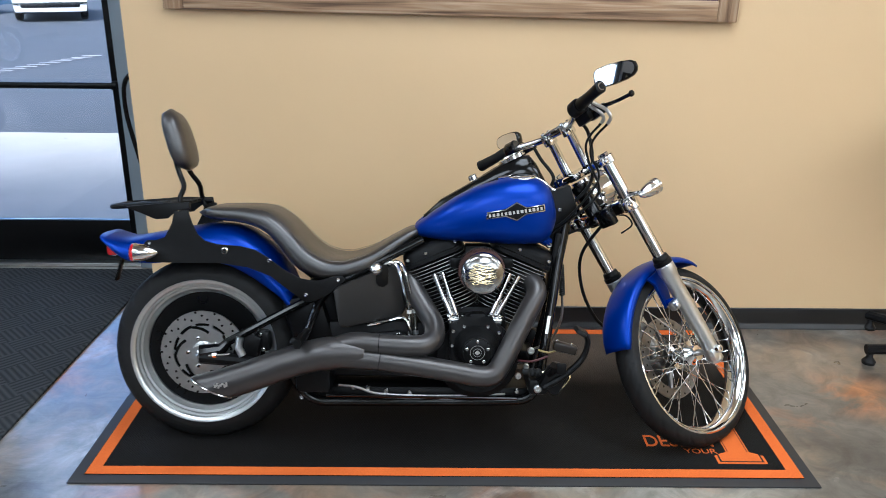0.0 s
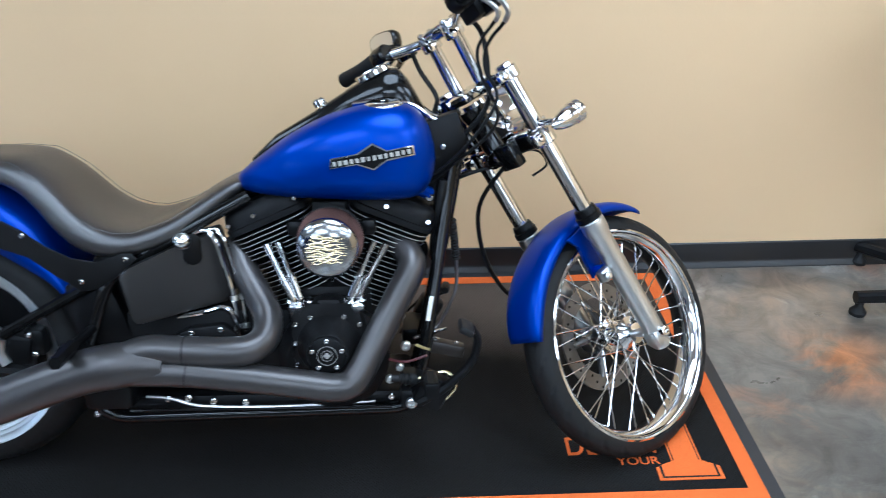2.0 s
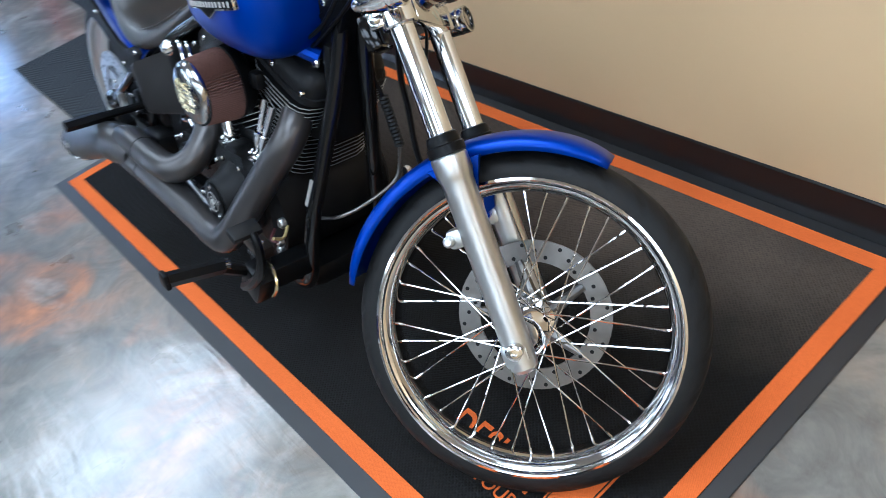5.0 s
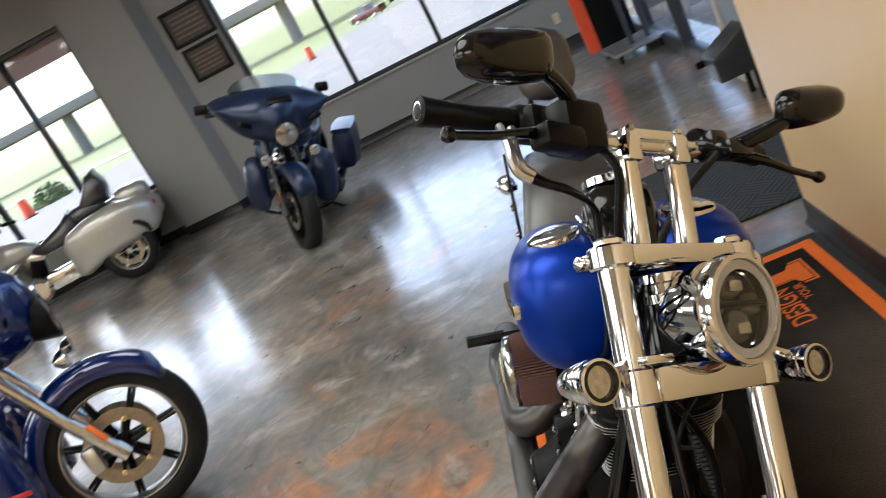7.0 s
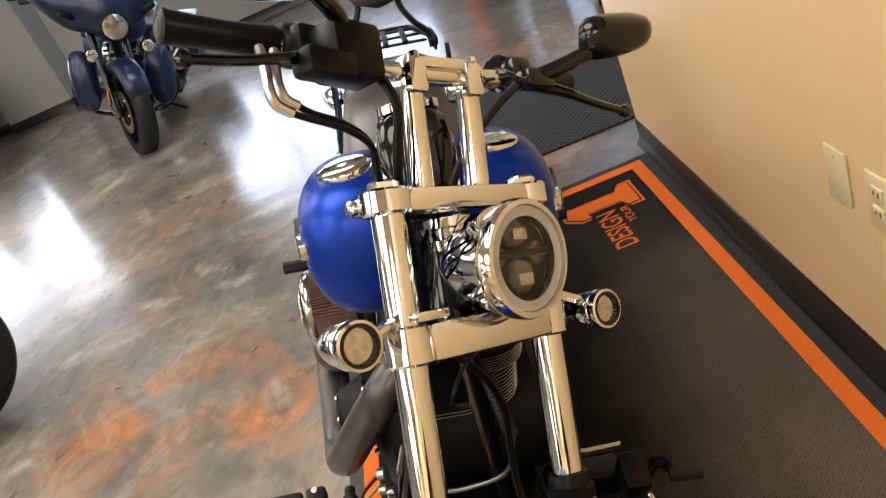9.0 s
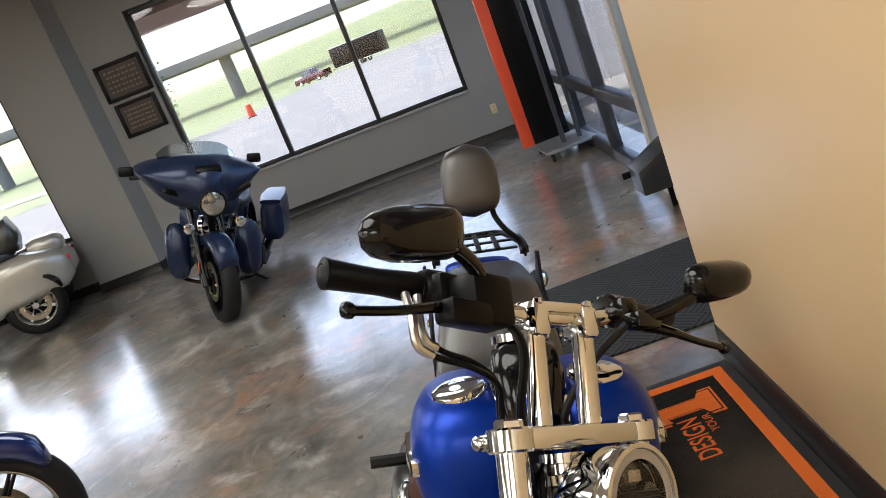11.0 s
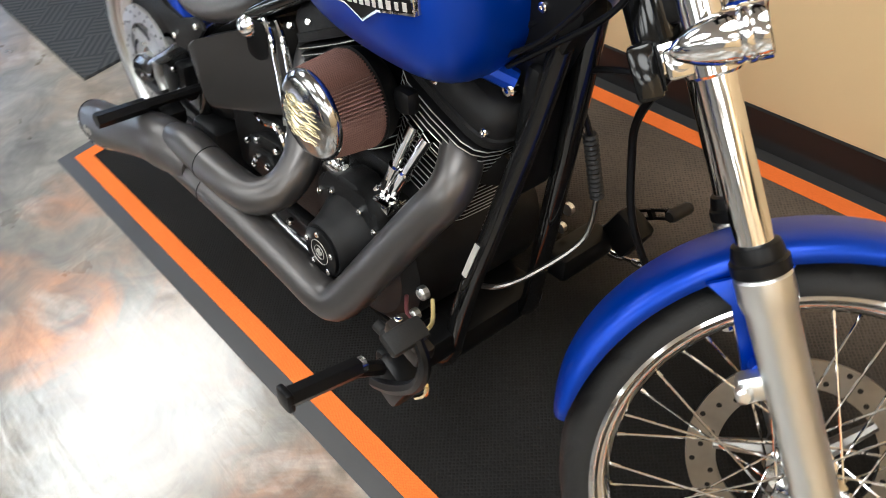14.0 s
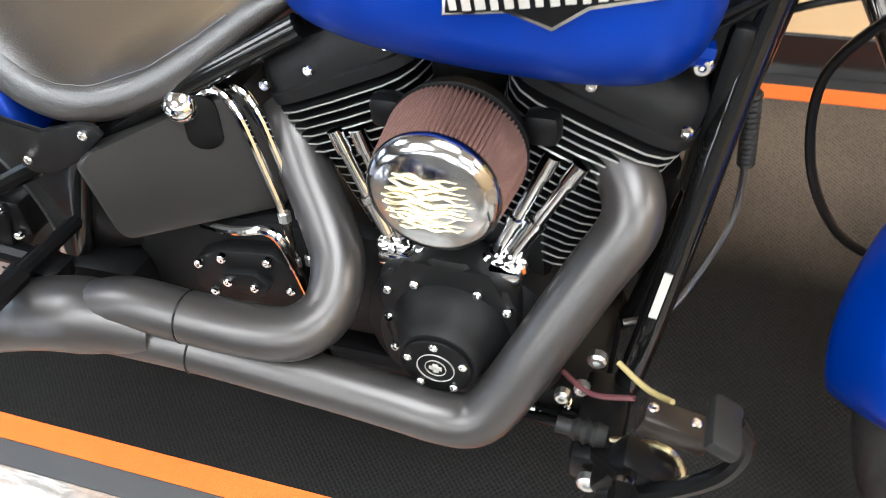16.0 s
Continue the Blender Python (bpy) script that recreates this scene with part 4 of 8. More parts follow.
def struts():
    side = [(-0.157, 0.628), (-0.160, 0.690), (-0.150, 0.700), (-0.122, 0.698), (-0.090, 0.709), (-0.066, 0.755), (-0.060, 0.792), (-0.016, 0.800), (-0.004, 0.755), (0.010, 0.720), (0.034, 0.697), (0.076, 0.687), (0.150, 0.682), (0.200, 0.670),
            (0.240, 0.645), (0.287, 0.605), (0.340, 0.576), (0.395, 0.566), (0.455, 0.588), (0.480, 0.588), (0.490, 0.574), (0.440, 0.530), (0.390, 0.503), (0.357, 0.500), (0.312, 0.534), (0.248, 0.587), (0.175, 0.615), (0.082, 0.627), (-0.03, 0.626)]
    for s in (-1, 1):
        bm = bmesh.new()
        add_plate(bm, [V(x, s * 0.163, z) for x, z in side], (0, s, 0), 0.009, 0.002)
        st = part("fender_strut", bm, WRINKLE, bike, "wrinkle black fender strut")
        for x, z, r in ((-0.14, 0.663, 0.0085), (-0.14, 0.69, 0.006), (0.101, 0.668, 0.011), (0.244, 0.636, 0.007), (0.361, 0.524, 0.007), (0.467, 0.575, 0.007)):
            bolt("strut_bolt", st, (x, s * 0.172, z), (0, s, 0), r, 0.007)
    # luggage rack and backrest
    rk = new("luggage_rack")
    rk.parent = bike
    for s in (-1, 1):
        bm = bmesh.new()
        add_plate(bm, [V(x, s * 0.135, z) for x, z in ((-0.225, 0.806), (-0.10, 0.818), (-0.02, 0.822), (-0.015, 0.800), (-0.06, 0.795), (-0.09, 0.768), (-0.13, 0.765), (-0.175, 0.784), (-0.215, 0.799))], (0, s, 0), 0.008, 0.002)
        part("rack_side", bm, WRINKLE, rk)
    bm = bmesh.new()
    add_tube(bm, fillet_path([(-0.02, -0.13, 0.808), (-0.10, -0.125, 0.815), (-0.30, -0.085, 0.80), (-0.30, 0.085, 0.80), (-0.10, 0.125, 0.815), (-0.02, 0.13, 0.808)], 0.03), 0.0085, 8)
    part("rack_hoop", bm, WRINKLE, rk)
    for y in (-0.055, 0, 0.055):
        bm = bmesh.new()
        add_box(bm, (-0.165, y, 0.81), (0.26, 0.016, 0.006), 0.002, Matrix.Rotation(radians(-4), 4, "Y"))
        part("rack_slat", bm, WRINKLE, rk)
    for x in (-0.06, -0.16, -0.25):
        bm = bmesh.new()
        add_box(bm, (x, 0, 0.812 + x * 0.03), (0.016, 0.23, 0.006), 0.002)
        part("rack_slat", bm, WRINKLE, rk)
    br = new("backrest")
    br.parent = bike
    for s in (-1, 1):
        bm = bmesh.new()
        add_tube(bm, smooth_path([(-0.045, s * 0.128, 0.79), (-0.055, s * 0.122, 0.83), (-0.052, s * 0.085, 0.87), (-0.075, s * 0.058, 0.915), (-0.09, s * 0.055, 0.97)]), 0.0085, 8)
        part("sissy_bar", bm, SATIN_BK, br)
    rows = []
    n = 13
    for i in range(n):
        t = i / (n - 1)
        z = 0.918 + 0.208 * t
        e = (1 - abs(2 * t - 1) ** 3.2) ** 0.5
        wx, wy = max(0.004, 0.036 * e), max(0.006, 0.09 * (e ** 0.8) * (1 - 0.12 * t))
        cx = -0.060 - 0.055 * t ** 1.1
        rows.append([V(cx + math.copysign(abs(math.cos(a)) ** 0.7, math.cos(a)) * wx, math.copysign(abs(math.sin(a)) ** 0.62, math.sin(a)) * wy, z) for a in (2 * math.pi * k / 28 for k in range(28))])
    bm = bmesh.new()
    rings(bm, rows)
    part("backrest_pad", bm, LEATHER, br, "black leather backrest pad", 60)


struts()


def seat():
    tab = [(-0.02, 0.790, 0.772, 0.070), (0.0, 0.800, 0.765, 0.095), (0.045, 0.809, 0.757, 0.108), (0.157, 0.811, 0.745, 0.125), (0.225, 0.806, 0.715, 0.135), (0.265, 0.782, 0.67, 0.142), (0.295, 0.762, 0.62, 0.15), (0.325, 0.728, 0.590, 0.158), (0.36, 0.688, 0.574, 0.165),
           (0.40, 0.660, 0.560, 0.168), (0.44, 0.645, 0.560, 0.168), (0.485, 0.642, 0.567, 0.163), (0.56, 0.666, 0.588, 0.145), (0.62, 0.697, 0.624, 0.122), (0.675, 0.728, 0.672, 0.10), (0.71, 0.744, 0.70, 0.088), (0.728, 0.740, 0.71, 0.075)]
    rows = []
    n = 44
    for i in range(n):
        x = tab[0][0] + (tab[-1][0] - tab[0][0]) * i / (n - 1)
        zt, zb, w = interp(tab, x)
        k = 1.0
        if i < 3:
            k = (0.45, 0.8, 0.95)[i]
        zc, h = (zt + zb) / 2, (zt - zb) / 2
        row = []
        for j in range(36):
            a = 2 * math.pi * j / 36
            ca, sa = math.cos(a), math.sin(a)
            y = math.copysign(abs(ca) ** 0.62, ca) * w * k
            z = math.copysign(abs(sa) ** 0.62, sa) * h * k
            if sa > 0:
                z -= 0.012 * (1 - (y / w) ** 2) * (1 if 0.34 < x < 0.6 else 0.2)
                y *= 1 - 0.10 * sa
            row.append(V(x, y, zc + z))
        rows.append(row)
    # soften between sections
    for _ in range(2):
        new_rows = [rows[0]]
        for a, b, c in zip(rows, rows[1:], rows[2:]):
            new_rows.append([V(q.x, (p.y + 2 * q.y + r.y) / 4, (p.z + 2 * q.z + r.z) / 4) for p, q, r in zip(a, b, c)])
        rows = new_rows + [rows[-1]]
    bm = bmesh.new()
    rings(bm, rows)
    st = part("seat", bm, LEATHER, bike, "two-up black leather seat with stitched seams", 70)
    # stitched seam ridges
    for s in (-1, 1):
        bm = bmesh.new()
        pth = []
        for x in [0.08 + 0.02 * k for k in range(30)]:
            zt, zb, w = interp(tab, x)
            pth.append(V(x, s * (w * 0.93 + 0.0005), (zt + zb) / 2 + (zt - zb) * 0.36))
        add_tube(bm, smooth_path(pth, 3), 0.0008, 6)
        part("seam", bm, LEATHER, st)


seat()


def tank():
    tk = new("fuel_tank")
    tk.parent = bike
    # x, top, bottom, outer half width
    tab = [(0.712, 0.742, 0.718, 0.055), (0.725, 0.756, 0.709, 0.085), (0.77, 0.790, 0.702, 0.125), (0.842, 0.842, 0.697, 0.163), (0.933, 0.888, 0.694, 0.190), (1.022, 0.911, 0.691, 0.200), (1.085, 0.916, 0.690, 0.200), (1.13, 0.905, 0.694, 0.190), (1.155, 0.880, 0.706, 0.172), (1.17, 0.845, 0.730, 0.15), (1.178, 0.80, 0.765, 0.12)]
    for s in (-1, 1):
        rows = []
        n = 40
        for i in range(n):
            t = i / (n - 1)
            t = 0.5 - 0.5 * math.cos(math.pi * t)
            x = tab[0][0] + (tab[-1][0] - tab[0][0]) * t
            zt, zb, w = interp(tab, x)
            yin = 0.012
            yc, hw, zc, h = (w + yin) / 2, (w - yin) / 2, (zt + zb) / 2 - 0.0, (zt - zb) / 2
            row = []
            for j in range(36):
                a = 2 * math.pi * j / 36
                ca, sa = math.cos(a), math.sin(a)
                y = yc + math.copysign(abs(ca) ** 0.80, ca) * hw
                z = zc + math.copysign(abs(sa) ** 0.80, sa) * h
                row.append(V(x, s * y, z))
            rows.append(row)
        for _ in range(3):
            new_rows = [rows[0]]
            for a, b, c in zip(rows, rows[1:], rows[2:]):
                new_rows.append([V(q.x, (p.y + 2 * q.y + r.y) / 4, (p.z + 2 * q.z + r.z) / 4) for p, q, r in zip(a, b, c)])
            rows = new_rows + [rows[-1]]
        bm = bmesh.new()
        rings(bm, rows)
        half = part("tank_half", bm, BLUE, tk, "satin blue tank half", 70)
        # filler cap
        bm = bmesh.new()
        o, d = V(1.066, s * 0.108, 0.897), V(-0.06, s * 0.12, 1)
        add_lathe(bm, o, d, [(-0.004, 0.044), (0.012, 0.045), (0.017, 0.043), (0.019, 0.039), (0.022, 0.030), (0.021, 0.022), (0.024, 0.012)], 30)
        for k in range(30):
            a = 2 * math.pi * k / 30
            e, f2 = frame_of(d)
            add_box(bm, o + d.normalized() * 0.006 + (e * math.cos(a) + f2 * math.sin(a)) * 0.0445, (0.003, 0.003, 0.008), 0)
        part("filler_cap", bm, CHROME, tk, "chrome filler cap")
        # lower front mount
        bm = bmesh.new()
        add_tube(bm, [(1.12, s * 0.09, 0.715), (1.165, s * 0.055, 0.69)], 0.016, 10)
        mt = part("mount", bm, BLUE, tk)
        bolt("mount_bolt", mt, (1.165, s * 0.06, 0.682), (0, s, 0), 0.011, 0.012)
        # badge
        bm = bmesh.new()
        out = [(0.944, 0.778), (0.946, 0.802), (1.005, 0.812), (1.04, 0.836), (1.072, 0.818), (1.130, 0.829), (1.133, 0.806), (1.072, 0.797), (1.042, 0.775), (1.005, 0.789)]
        cx, cz = 1.04, 0.805

        def badge(inset, dy, th, m, lab):
            b = bmesh.new()
            mid = lambda x: 0.790 + (x - 0.945) * 0.1475
            pts = out if not inset else [(cx + (x - cx) * 0.962, mid(x) + (z - mid(x)) * (0.86 if abs(x - cx) < 0.01 else 0.72)) for x, z in out]
            add_plate(b, [V(x, s * (0.2 - 0.5 * (x - cx) ** 2 - 0.10 * max(0, x - 1.08) - 0.05 * max(0, 1.0 - x) + dy), z) for x, z in pts], (0, s, 0), th, 0.0008)
            return part("badge", b, m, tk, lab)
        badge(False, -0.006, 0.012, CHROME, "chrome-edged tank badge")
        badge(True, 0.0062, 0.0012, SATIN_BK, "black badge field")
        for k in range(14):
            x = 0.9555 + 0.01265 * k
            z = 0.7902 + 0.0250 * (k / 13)
            b = bmesh.new()
            add_box(b, (x, s * (0.2 - 0.5 * (x - cx) ** 2 - 0.10 * max(0, x - 1.08) - 0.05 * max(0, 1.0 - x) + 0.0077), z), (0.0066 + 0.0012 * (k % 3), 0.0012, 0.0098 + 0.0010 * (k % 2)), 0.0004, Matrix.Rotation(radians(-8), 4, "Y"), 1)
            part("badge_bar", b, WHITE_P, tk, "silver bar on the badge")
    # dash console
    rows = []
    for x, zt, zb, w in ((0.74, 0.775, 0.74, 0.014), (0.80, 0.830, 0.78, 0.026), (0.88, 0.876, 0.82, 0.038), (0.95, 0.918, 0.84, 0.048), (1.01, 0.955, 0.85, 0.055), (1.06, 0.980, 0.85, 0.058), (1.095, 0.983, 0.85, 0.057), (1.12, 0.955, 0.85, 0.053), (1.16, 0.885, 0.84, 0.044)):
        rows.append([V(x, y * w, zb + (zt - zb) * z) for y, z in ((-1, 0), (-1, 0.6), (-0.85, 0.9), (-0.5, 1), (0.5, 1), (0.85, 0.9), (1, 0.6), (1, 0))])
    bm = bmesh.new()
    rings(bm, rows)
    ds = part("dash_console", bm, GLOSS_BK, tk, "gloss black dash console", 50)
    bm = bmesh.new()
    add_lathe(bm, (1.04, 0, 0.971), (-0.5, 0, 1), [(-0.004, 0.047), (0.008, 0.047), (0.010, 0.043), (0.006, 0.041)], 28)
    part("gauge_bezel", bm, CHROME, ds, "chrome gauge bezel")
    bm = bmesh.new()
    add_lathe(bm, (0.91, 0, 0.897), (-0.45, 0, 1), [(0, 0.016), (0.014, 0.016), (0.018, 0.012)], 16)
    part("ignition_switch", bm, CHROME, ds)


    # chrome beading along the front of the tunnel between the halves
    for s in (-1, 1):
        bm = bmesh.new()
        add_tube(bm, smooth_path([(0.99, s * 0.058, 0.905), (1.07, s * 0.054, 0.912), (1.13, s * 0.048, 0.900), (1.175, s * 0.042, 0.868), (1.20, s * 0.036, 0.862)], 6), 0.0065, 10)
        part("beading", bm, CHROME, tk, "curved chrome beading")
    # relay box behind the lower clamp
    bm = bmesh.new()
    add_box(bm, (-0.055, -0.085, -0.005), (0.062, 0.03, 0.062), 0.006)
    rl = fpart("relay_box", bm, GLOSS_BK, bike, "black relay box")
    bm = bmesh.new()
    add_box(bm, (-0.055, -0.0685, -0.005), (0.05, 0.003, 0.05), 0.001)
    fpart("cover", bm, SATIN_BK, rl)


tank()


def superplate(bm, c, ax, side, half_a, half_b, thick, r=0.35, seg=20):
    """A rounded plate at c, normal ax; half_a along side, half_b along y."""
    ax, side = Vector(ax).normalized(), Vector(side).normalized()
    y = V(0, 1, 0)
    ring = []
    for k in range(seg):
        a = 2 * math.pi * k / seg
        ring.append(side * (math.copysign(abs(math.cos(a)) ** r, math.cos(a)) * half_a) + y * (math.copysign(abs(math.sin(a)) ** r, math.sin(a)) * half_b))
    rings(bm, [[c + q * e + ax * h for q in ring] for h, e in ((-thick / 2, 0.985), (-thick * 0.3, 1), (thick * 0.3, 1), (thick / 2, 0.985))])


FIN = mat("machined_fin_edge", (0.58, 0.58, 0.56), 0.36, metal=0.8, noise_scale=40, noise_amt=0.1)


def engine():
    en = new("engine")
    en.parent = bike
    ck = V(0.925, 0, 0.285)
    bm = bmesh.new()
    add_lathe(bm, ck + V(0, -0.16, 0.02), (0, 1, 0), [(0, 0.11), (0.02, 0.135), (0.30, 0.135), (0.32, 0.11)], 32)
    add_box(bm, (0.925, 0, 0.42), (0.20, 0.22, 0.12), 0.02)
    add_box(bm, (0.62, 0, 0.33), (0.42, 0.24, 0.20), 0.03)
    part("crankcase", bm, WRINKLE, en, "wrinkle black crankcase and gearbox")
    for sgn, nm in ((-1, "rear"), (1, "front")):
        ax = V(sgn * 0.383, 0, 0.924)
        sd = V(0.924, 0, -sgn * 0.383)
        cy = new("cylinder")
        cy.parent = bike
        bm = bmesh.new()
        add_lathe(bm, ck, ax, [(0.13, 0.062), (0.37, 0.062)], 24)
        part("barrel", bm, SATIN_BK, cy)
        for i in range(11):
            h = 0.168 + 0.0125 * i
            bm = bmesh.new()
            superplate(bm, ck + ax * h, ax, sd, 0.083 + 0.0006 * i, 0.106, 0.0042, 0.55)
            part("fin", bm, SATIN_BK, cy)
            bm = bmesh.new()
            superplate(bm, ck + ax * h, ax, sd, 0.0838 + 0.0006 * i, 0.1068, 0.0021, 0.55)
            part("fin_edge", bm, FIN, cy, "machined bright fin edge")
        for i in range(6):
            h = 0.312 + 0.0115 * i
            bm = bmesh.new()
            superplate(bm, ck + ax * h, ax, sd, 0.093 + 0.0022 * i, 0.116, 0.0050, 0.45)
            part("fin", bm, SATIN_BK, cy)
            bm = bmesh.new()
            superplate(bm, ck + ax * h, ax, sd, 0.0938 + 0.0022 * i, 0.1168, 0.0023, 0.45)
            part("fin_edge", bm, FIN, cy, "machined bright fin edge")
        # rocker box
        b = bmesh.new()
        base = ck + ax * 0.378
        rows = []
        for h, e in ((0, 1.0), (0.014, 1.0), (0.016, 0.965), (0.034, 0.955), (0.05, 0.90), (0.060, 0.78)):
            ring = []
            for q in range(28):
                a = 2 * math.pi * q / 28
                ring.append(base + ax * h + sd * (math.copysign(abs(math.cos(a)) ** 0.4, math.cos(a)) * 0.108 * e) + V(0, 1, 0) * (math.copysign(abs(math.sin(a)) ** 0.4, math.sin(a)) * 0.108 * e))
            rows.append(ring)
        rings(b, rows)
        rb = part("rocker_box", b, WRINKLE, cy, "wrinkle black rocker box")
        for dx in (-0.085, -0.02, 0.085):
            bolt("rocker_bolt", rb, base + ax * 0.030 + sd * dx + V(0, -0.104, 0), (0, -1, 0.3), 0.0065, 0.006)
        # exhaust port
        bm = bmesh.new()
        p = ck + ax * 0.315 + sd * sgn * 0.085
        add_lathe(bm, p + V(-0.02 * sgn, -0.03, 0.01), V(sgn * 0.6, -0.9, -0.2), [(0, 0.030), (0.034, 0.030), (0.036, 0.037), (0.046, 0.037)], 20)
        part("exhaust_port", bm, SATIN_BK, cy)
    # pushrod tubes and lifter blocks
    for top, botm in (((0.778, 0.590), (0.838, 0.445)), ((0.806, 0.594), (0.855, 0.445)), ((1.030, 0.592), (0.966, 0.445)), ((1.060, 0.584), (0.983, 0.445))):
        bm = bmesh.new()
        p, q = V(botm[0], -0.135, botm[1]), V(top[0], -0.118, top[1])
        L = (q - p).length
        add_lathe(bm, p, q - p, [(0, 0.0105), (0.006, 0.0125), (0.014, 0.0125), (0.016, 0.010), (0.06, 0.010), (0.062, 0.012), (0.07, 0.012), (0.072, 0.0082), (L - 0.03, 0.0082), (L - 0.028, 0.011), (L, 0.011)], 16)
        part("pushrod_tube", bm, CHROME, en, "chrome pushrod tube")
    for x in (0.853, 0.977):
        bm = bmesh.new()
        add_box(bm, (x, -0.135, 0.437), (0.055, 0.05, 0.022), 0.006)
        for dx, dz in ((-0.024, 0), (0.024, 0), (0, -0.006)):
            add_lathe(bm, (x + dx, -0.14, 0.442 + dz), (0, -0.3, 1), [(0, 0.009), (0.012, 0.009), (0.015, 0.006)], 8)
        part("lifter_block", bm, CHROME, en)
    # cam cover
    out = [(0.828, 0.425), (0.832, 0.385), (0.828, 0.325), (0.842, 0.292), (0.880, 0.270), (0.925, 0.264), (0.968, 0.270), (0.998, 0.292), (1.008, 0.325), (1.005, 0.405), (0.995, 0.432), (0.965, 0.446), (0.945, 0.468), (0.900, 0.468), (0.875, 0.448), (0.845, 0.442)]
    bm = bmesh.new()
    add_plate(bm, [V(x, -0.12, z) for x, z in out], (0, -1, 0), 0.056, 0.012)
    cc = part("cam_cover", bm, WRINKLE, en, "wrinkle black cam cover")
    bm = bmesh.new()
    add_lathe(bm, (0.920, -0.165, 0.352), (0, -1, 0), [(0, 0.078), (0.012, 0.076), (0.030, 0.064), (0.050, 0.054), (0.064, 0.050), (0.066, 0.048)], 36)
    part("cover_dome", bm, WRINKLE, cc)
    bm = bmesh.new()
    TZ = V(0.920, -0.229, 0.352)
    add_lathe(bm, TZ, (0, -1, 0), [(0, 0.044), (0.007, 0.044), (0.009, 0.041)], 36)
    tc = part("timer_cover", bm, SATIN_BK, cc, "round black timer cover with silver rings")
    for r0, r1 in ((0.0225, 0.0236), (0.0125, 0.0134)):
        bm = bmesh.new()
        add_lathe(bm, TZ + V(0, -0.0085, 0), (0, -1, 0), [(0, r0), (0.0015, r0), (0.0015, r1), (0, r1)], 32, closed=True)
        part("ring", bm, WHITE_P, tc, "silver ring")
    bm = bmesh.new()
    add_box(bm, TZ + V(0, -0.0095, 0), (0.016, 0.002, 0.006), 0.0008)
    add_box(bm, TZ + V(0, -0.0095, 0), (0.007, 0.002, 0.014), 0.0008)
    part("emblem", bm, WHITE_P, tc, "small silver emblem")
    for k in range(5):
        a = 2 * math.pi * k / 5 + math.pi / 2
        bolt("timer_screw", tc, TZ + V(math.cos(a) * 0.036, -0.008, math.sin(a) * 0.036), (0, -1, 0), 0.0058, 0.004)
    for x, z in ((0.843, 0.408), (0.879, 0.424), (0.957, 0.424), (0.993, 0.404), (0.840, 0.36), (0.997, 0.345), (0.842, 0.305), (0.99, 0.30), (0.885, 0.282)):
        bolt("cover_bolt", cc, (x, -0.175, z), (0, -1, 0), 0.0065, 0.007)
    return en


EN = engine()


def air_cleaner():
    ac = new("air_cleaner")
    ac.parent = bike
    o = V(0.934, -0.102, 0.608)
    bm = bmesh.new()
    rows = []
    N = 84
    for h, r in ((0.046, 0.074), (0.056, 0.077), (0.120, 0.0705), (0.124, 0.067)):
        rows.append([o + V(math.cos(2 * math.pi * k / (2 * N)) * (r - (0.0065 if k % 2 else 0)), -h, math.sin(2 * math.pi * k / (2 * N)) * (r - (0.0065 if k % 2 else 0))) for k in range(2 * N)])
    rings(bm, rows)
    part("filter_element", bm, FILTER, ac, "pleated red gauze filter element", 20)
    bm = bmesh.new()
    add_lathe(bm, o, (0, -1, 0), [(0.012, 0.06), (0.026, 0.072), (0.048, 0.078), (0.050, 0.072)], 40)
    add_box(bm, o + V(-0.085, -0.02, 0.02), (0.04, 0.03, 0.04), 0.012)
    add_box(bm, o + V(0.085, -0.02, 0.02), (0.04, 0.03, 0.04), 0.012)
    part("backing_plate", bm, SATIN_BK, ac)
    bm = bmesh.new()
    add_lathe(bm, o + V(0, -0.122, 0), (0, -1, 0), [(0, 0.068), (0.006, 0.0695), (0.012, 0.068), (0.016, 0.064), (0.019, 0.060), (0.021, 0.055), (0.026, 0.03), (0.0275, 0.004)], 48)
    cv = part("cover", bm, mat("hazed_chrome", (0.36, 0.36, 0.355), 0.13, metal=1.0, noise_scale=25, noise_amt=0.06, rough_var=0.03), ac, "chrome cover with gilt flame relief", 50)
    rnd = random.Random(4)
    for k in range(15):
        z = -0.030 + 0.0043 * k
        half = math.sqrt(max(0, 0.048 ** 2 - z * z))
        x0, x1 = -half * rnd.uniform(0.82, 1), half * rnd.uniform(0.78, 1)
        ph, am = rnd.uniform(0, 6), rnd.uniform(0.0015, 0.0035)
        pth = []
        for q in range(15):
            x = x0 + (x1 - x0) * q / 14
            zz = z + am * math.sin(ph + q * 0.95) + 0.002 * math.sin(ph * 2 + q * 0.4)
            r = math.hypot(x, zz)
            pth.append(o + V(x, -0.1224 - interp([(0.0, 0.0275), (0.03, 0.026), (0.055, 0.021), (0.06, 0.019)], r)[0], zz))
        bm = bmesh.new()
        add_tube(bm, pth, [0.0004 + 0.0021 * math.sin(math.pi * min(1, 0.12 + q / 15)) for q in range(15)], 6)
        part("flame", bm, BRASS, cv, "gilt flame tongue")
    # intake body between the heads
    bm = bmesh.new()
    add_tube(bm, [(0.925, 0.06, 0.61), (0.925, -0.13, 0.62)], 0.035, 16)
    add_box(bm, (0.925, -0.03, 0.655), (0.09, 0.08, 0.05), 0.01)
    part("throttle_body", bm, SATIN_BK, ac)


air_cleaner()


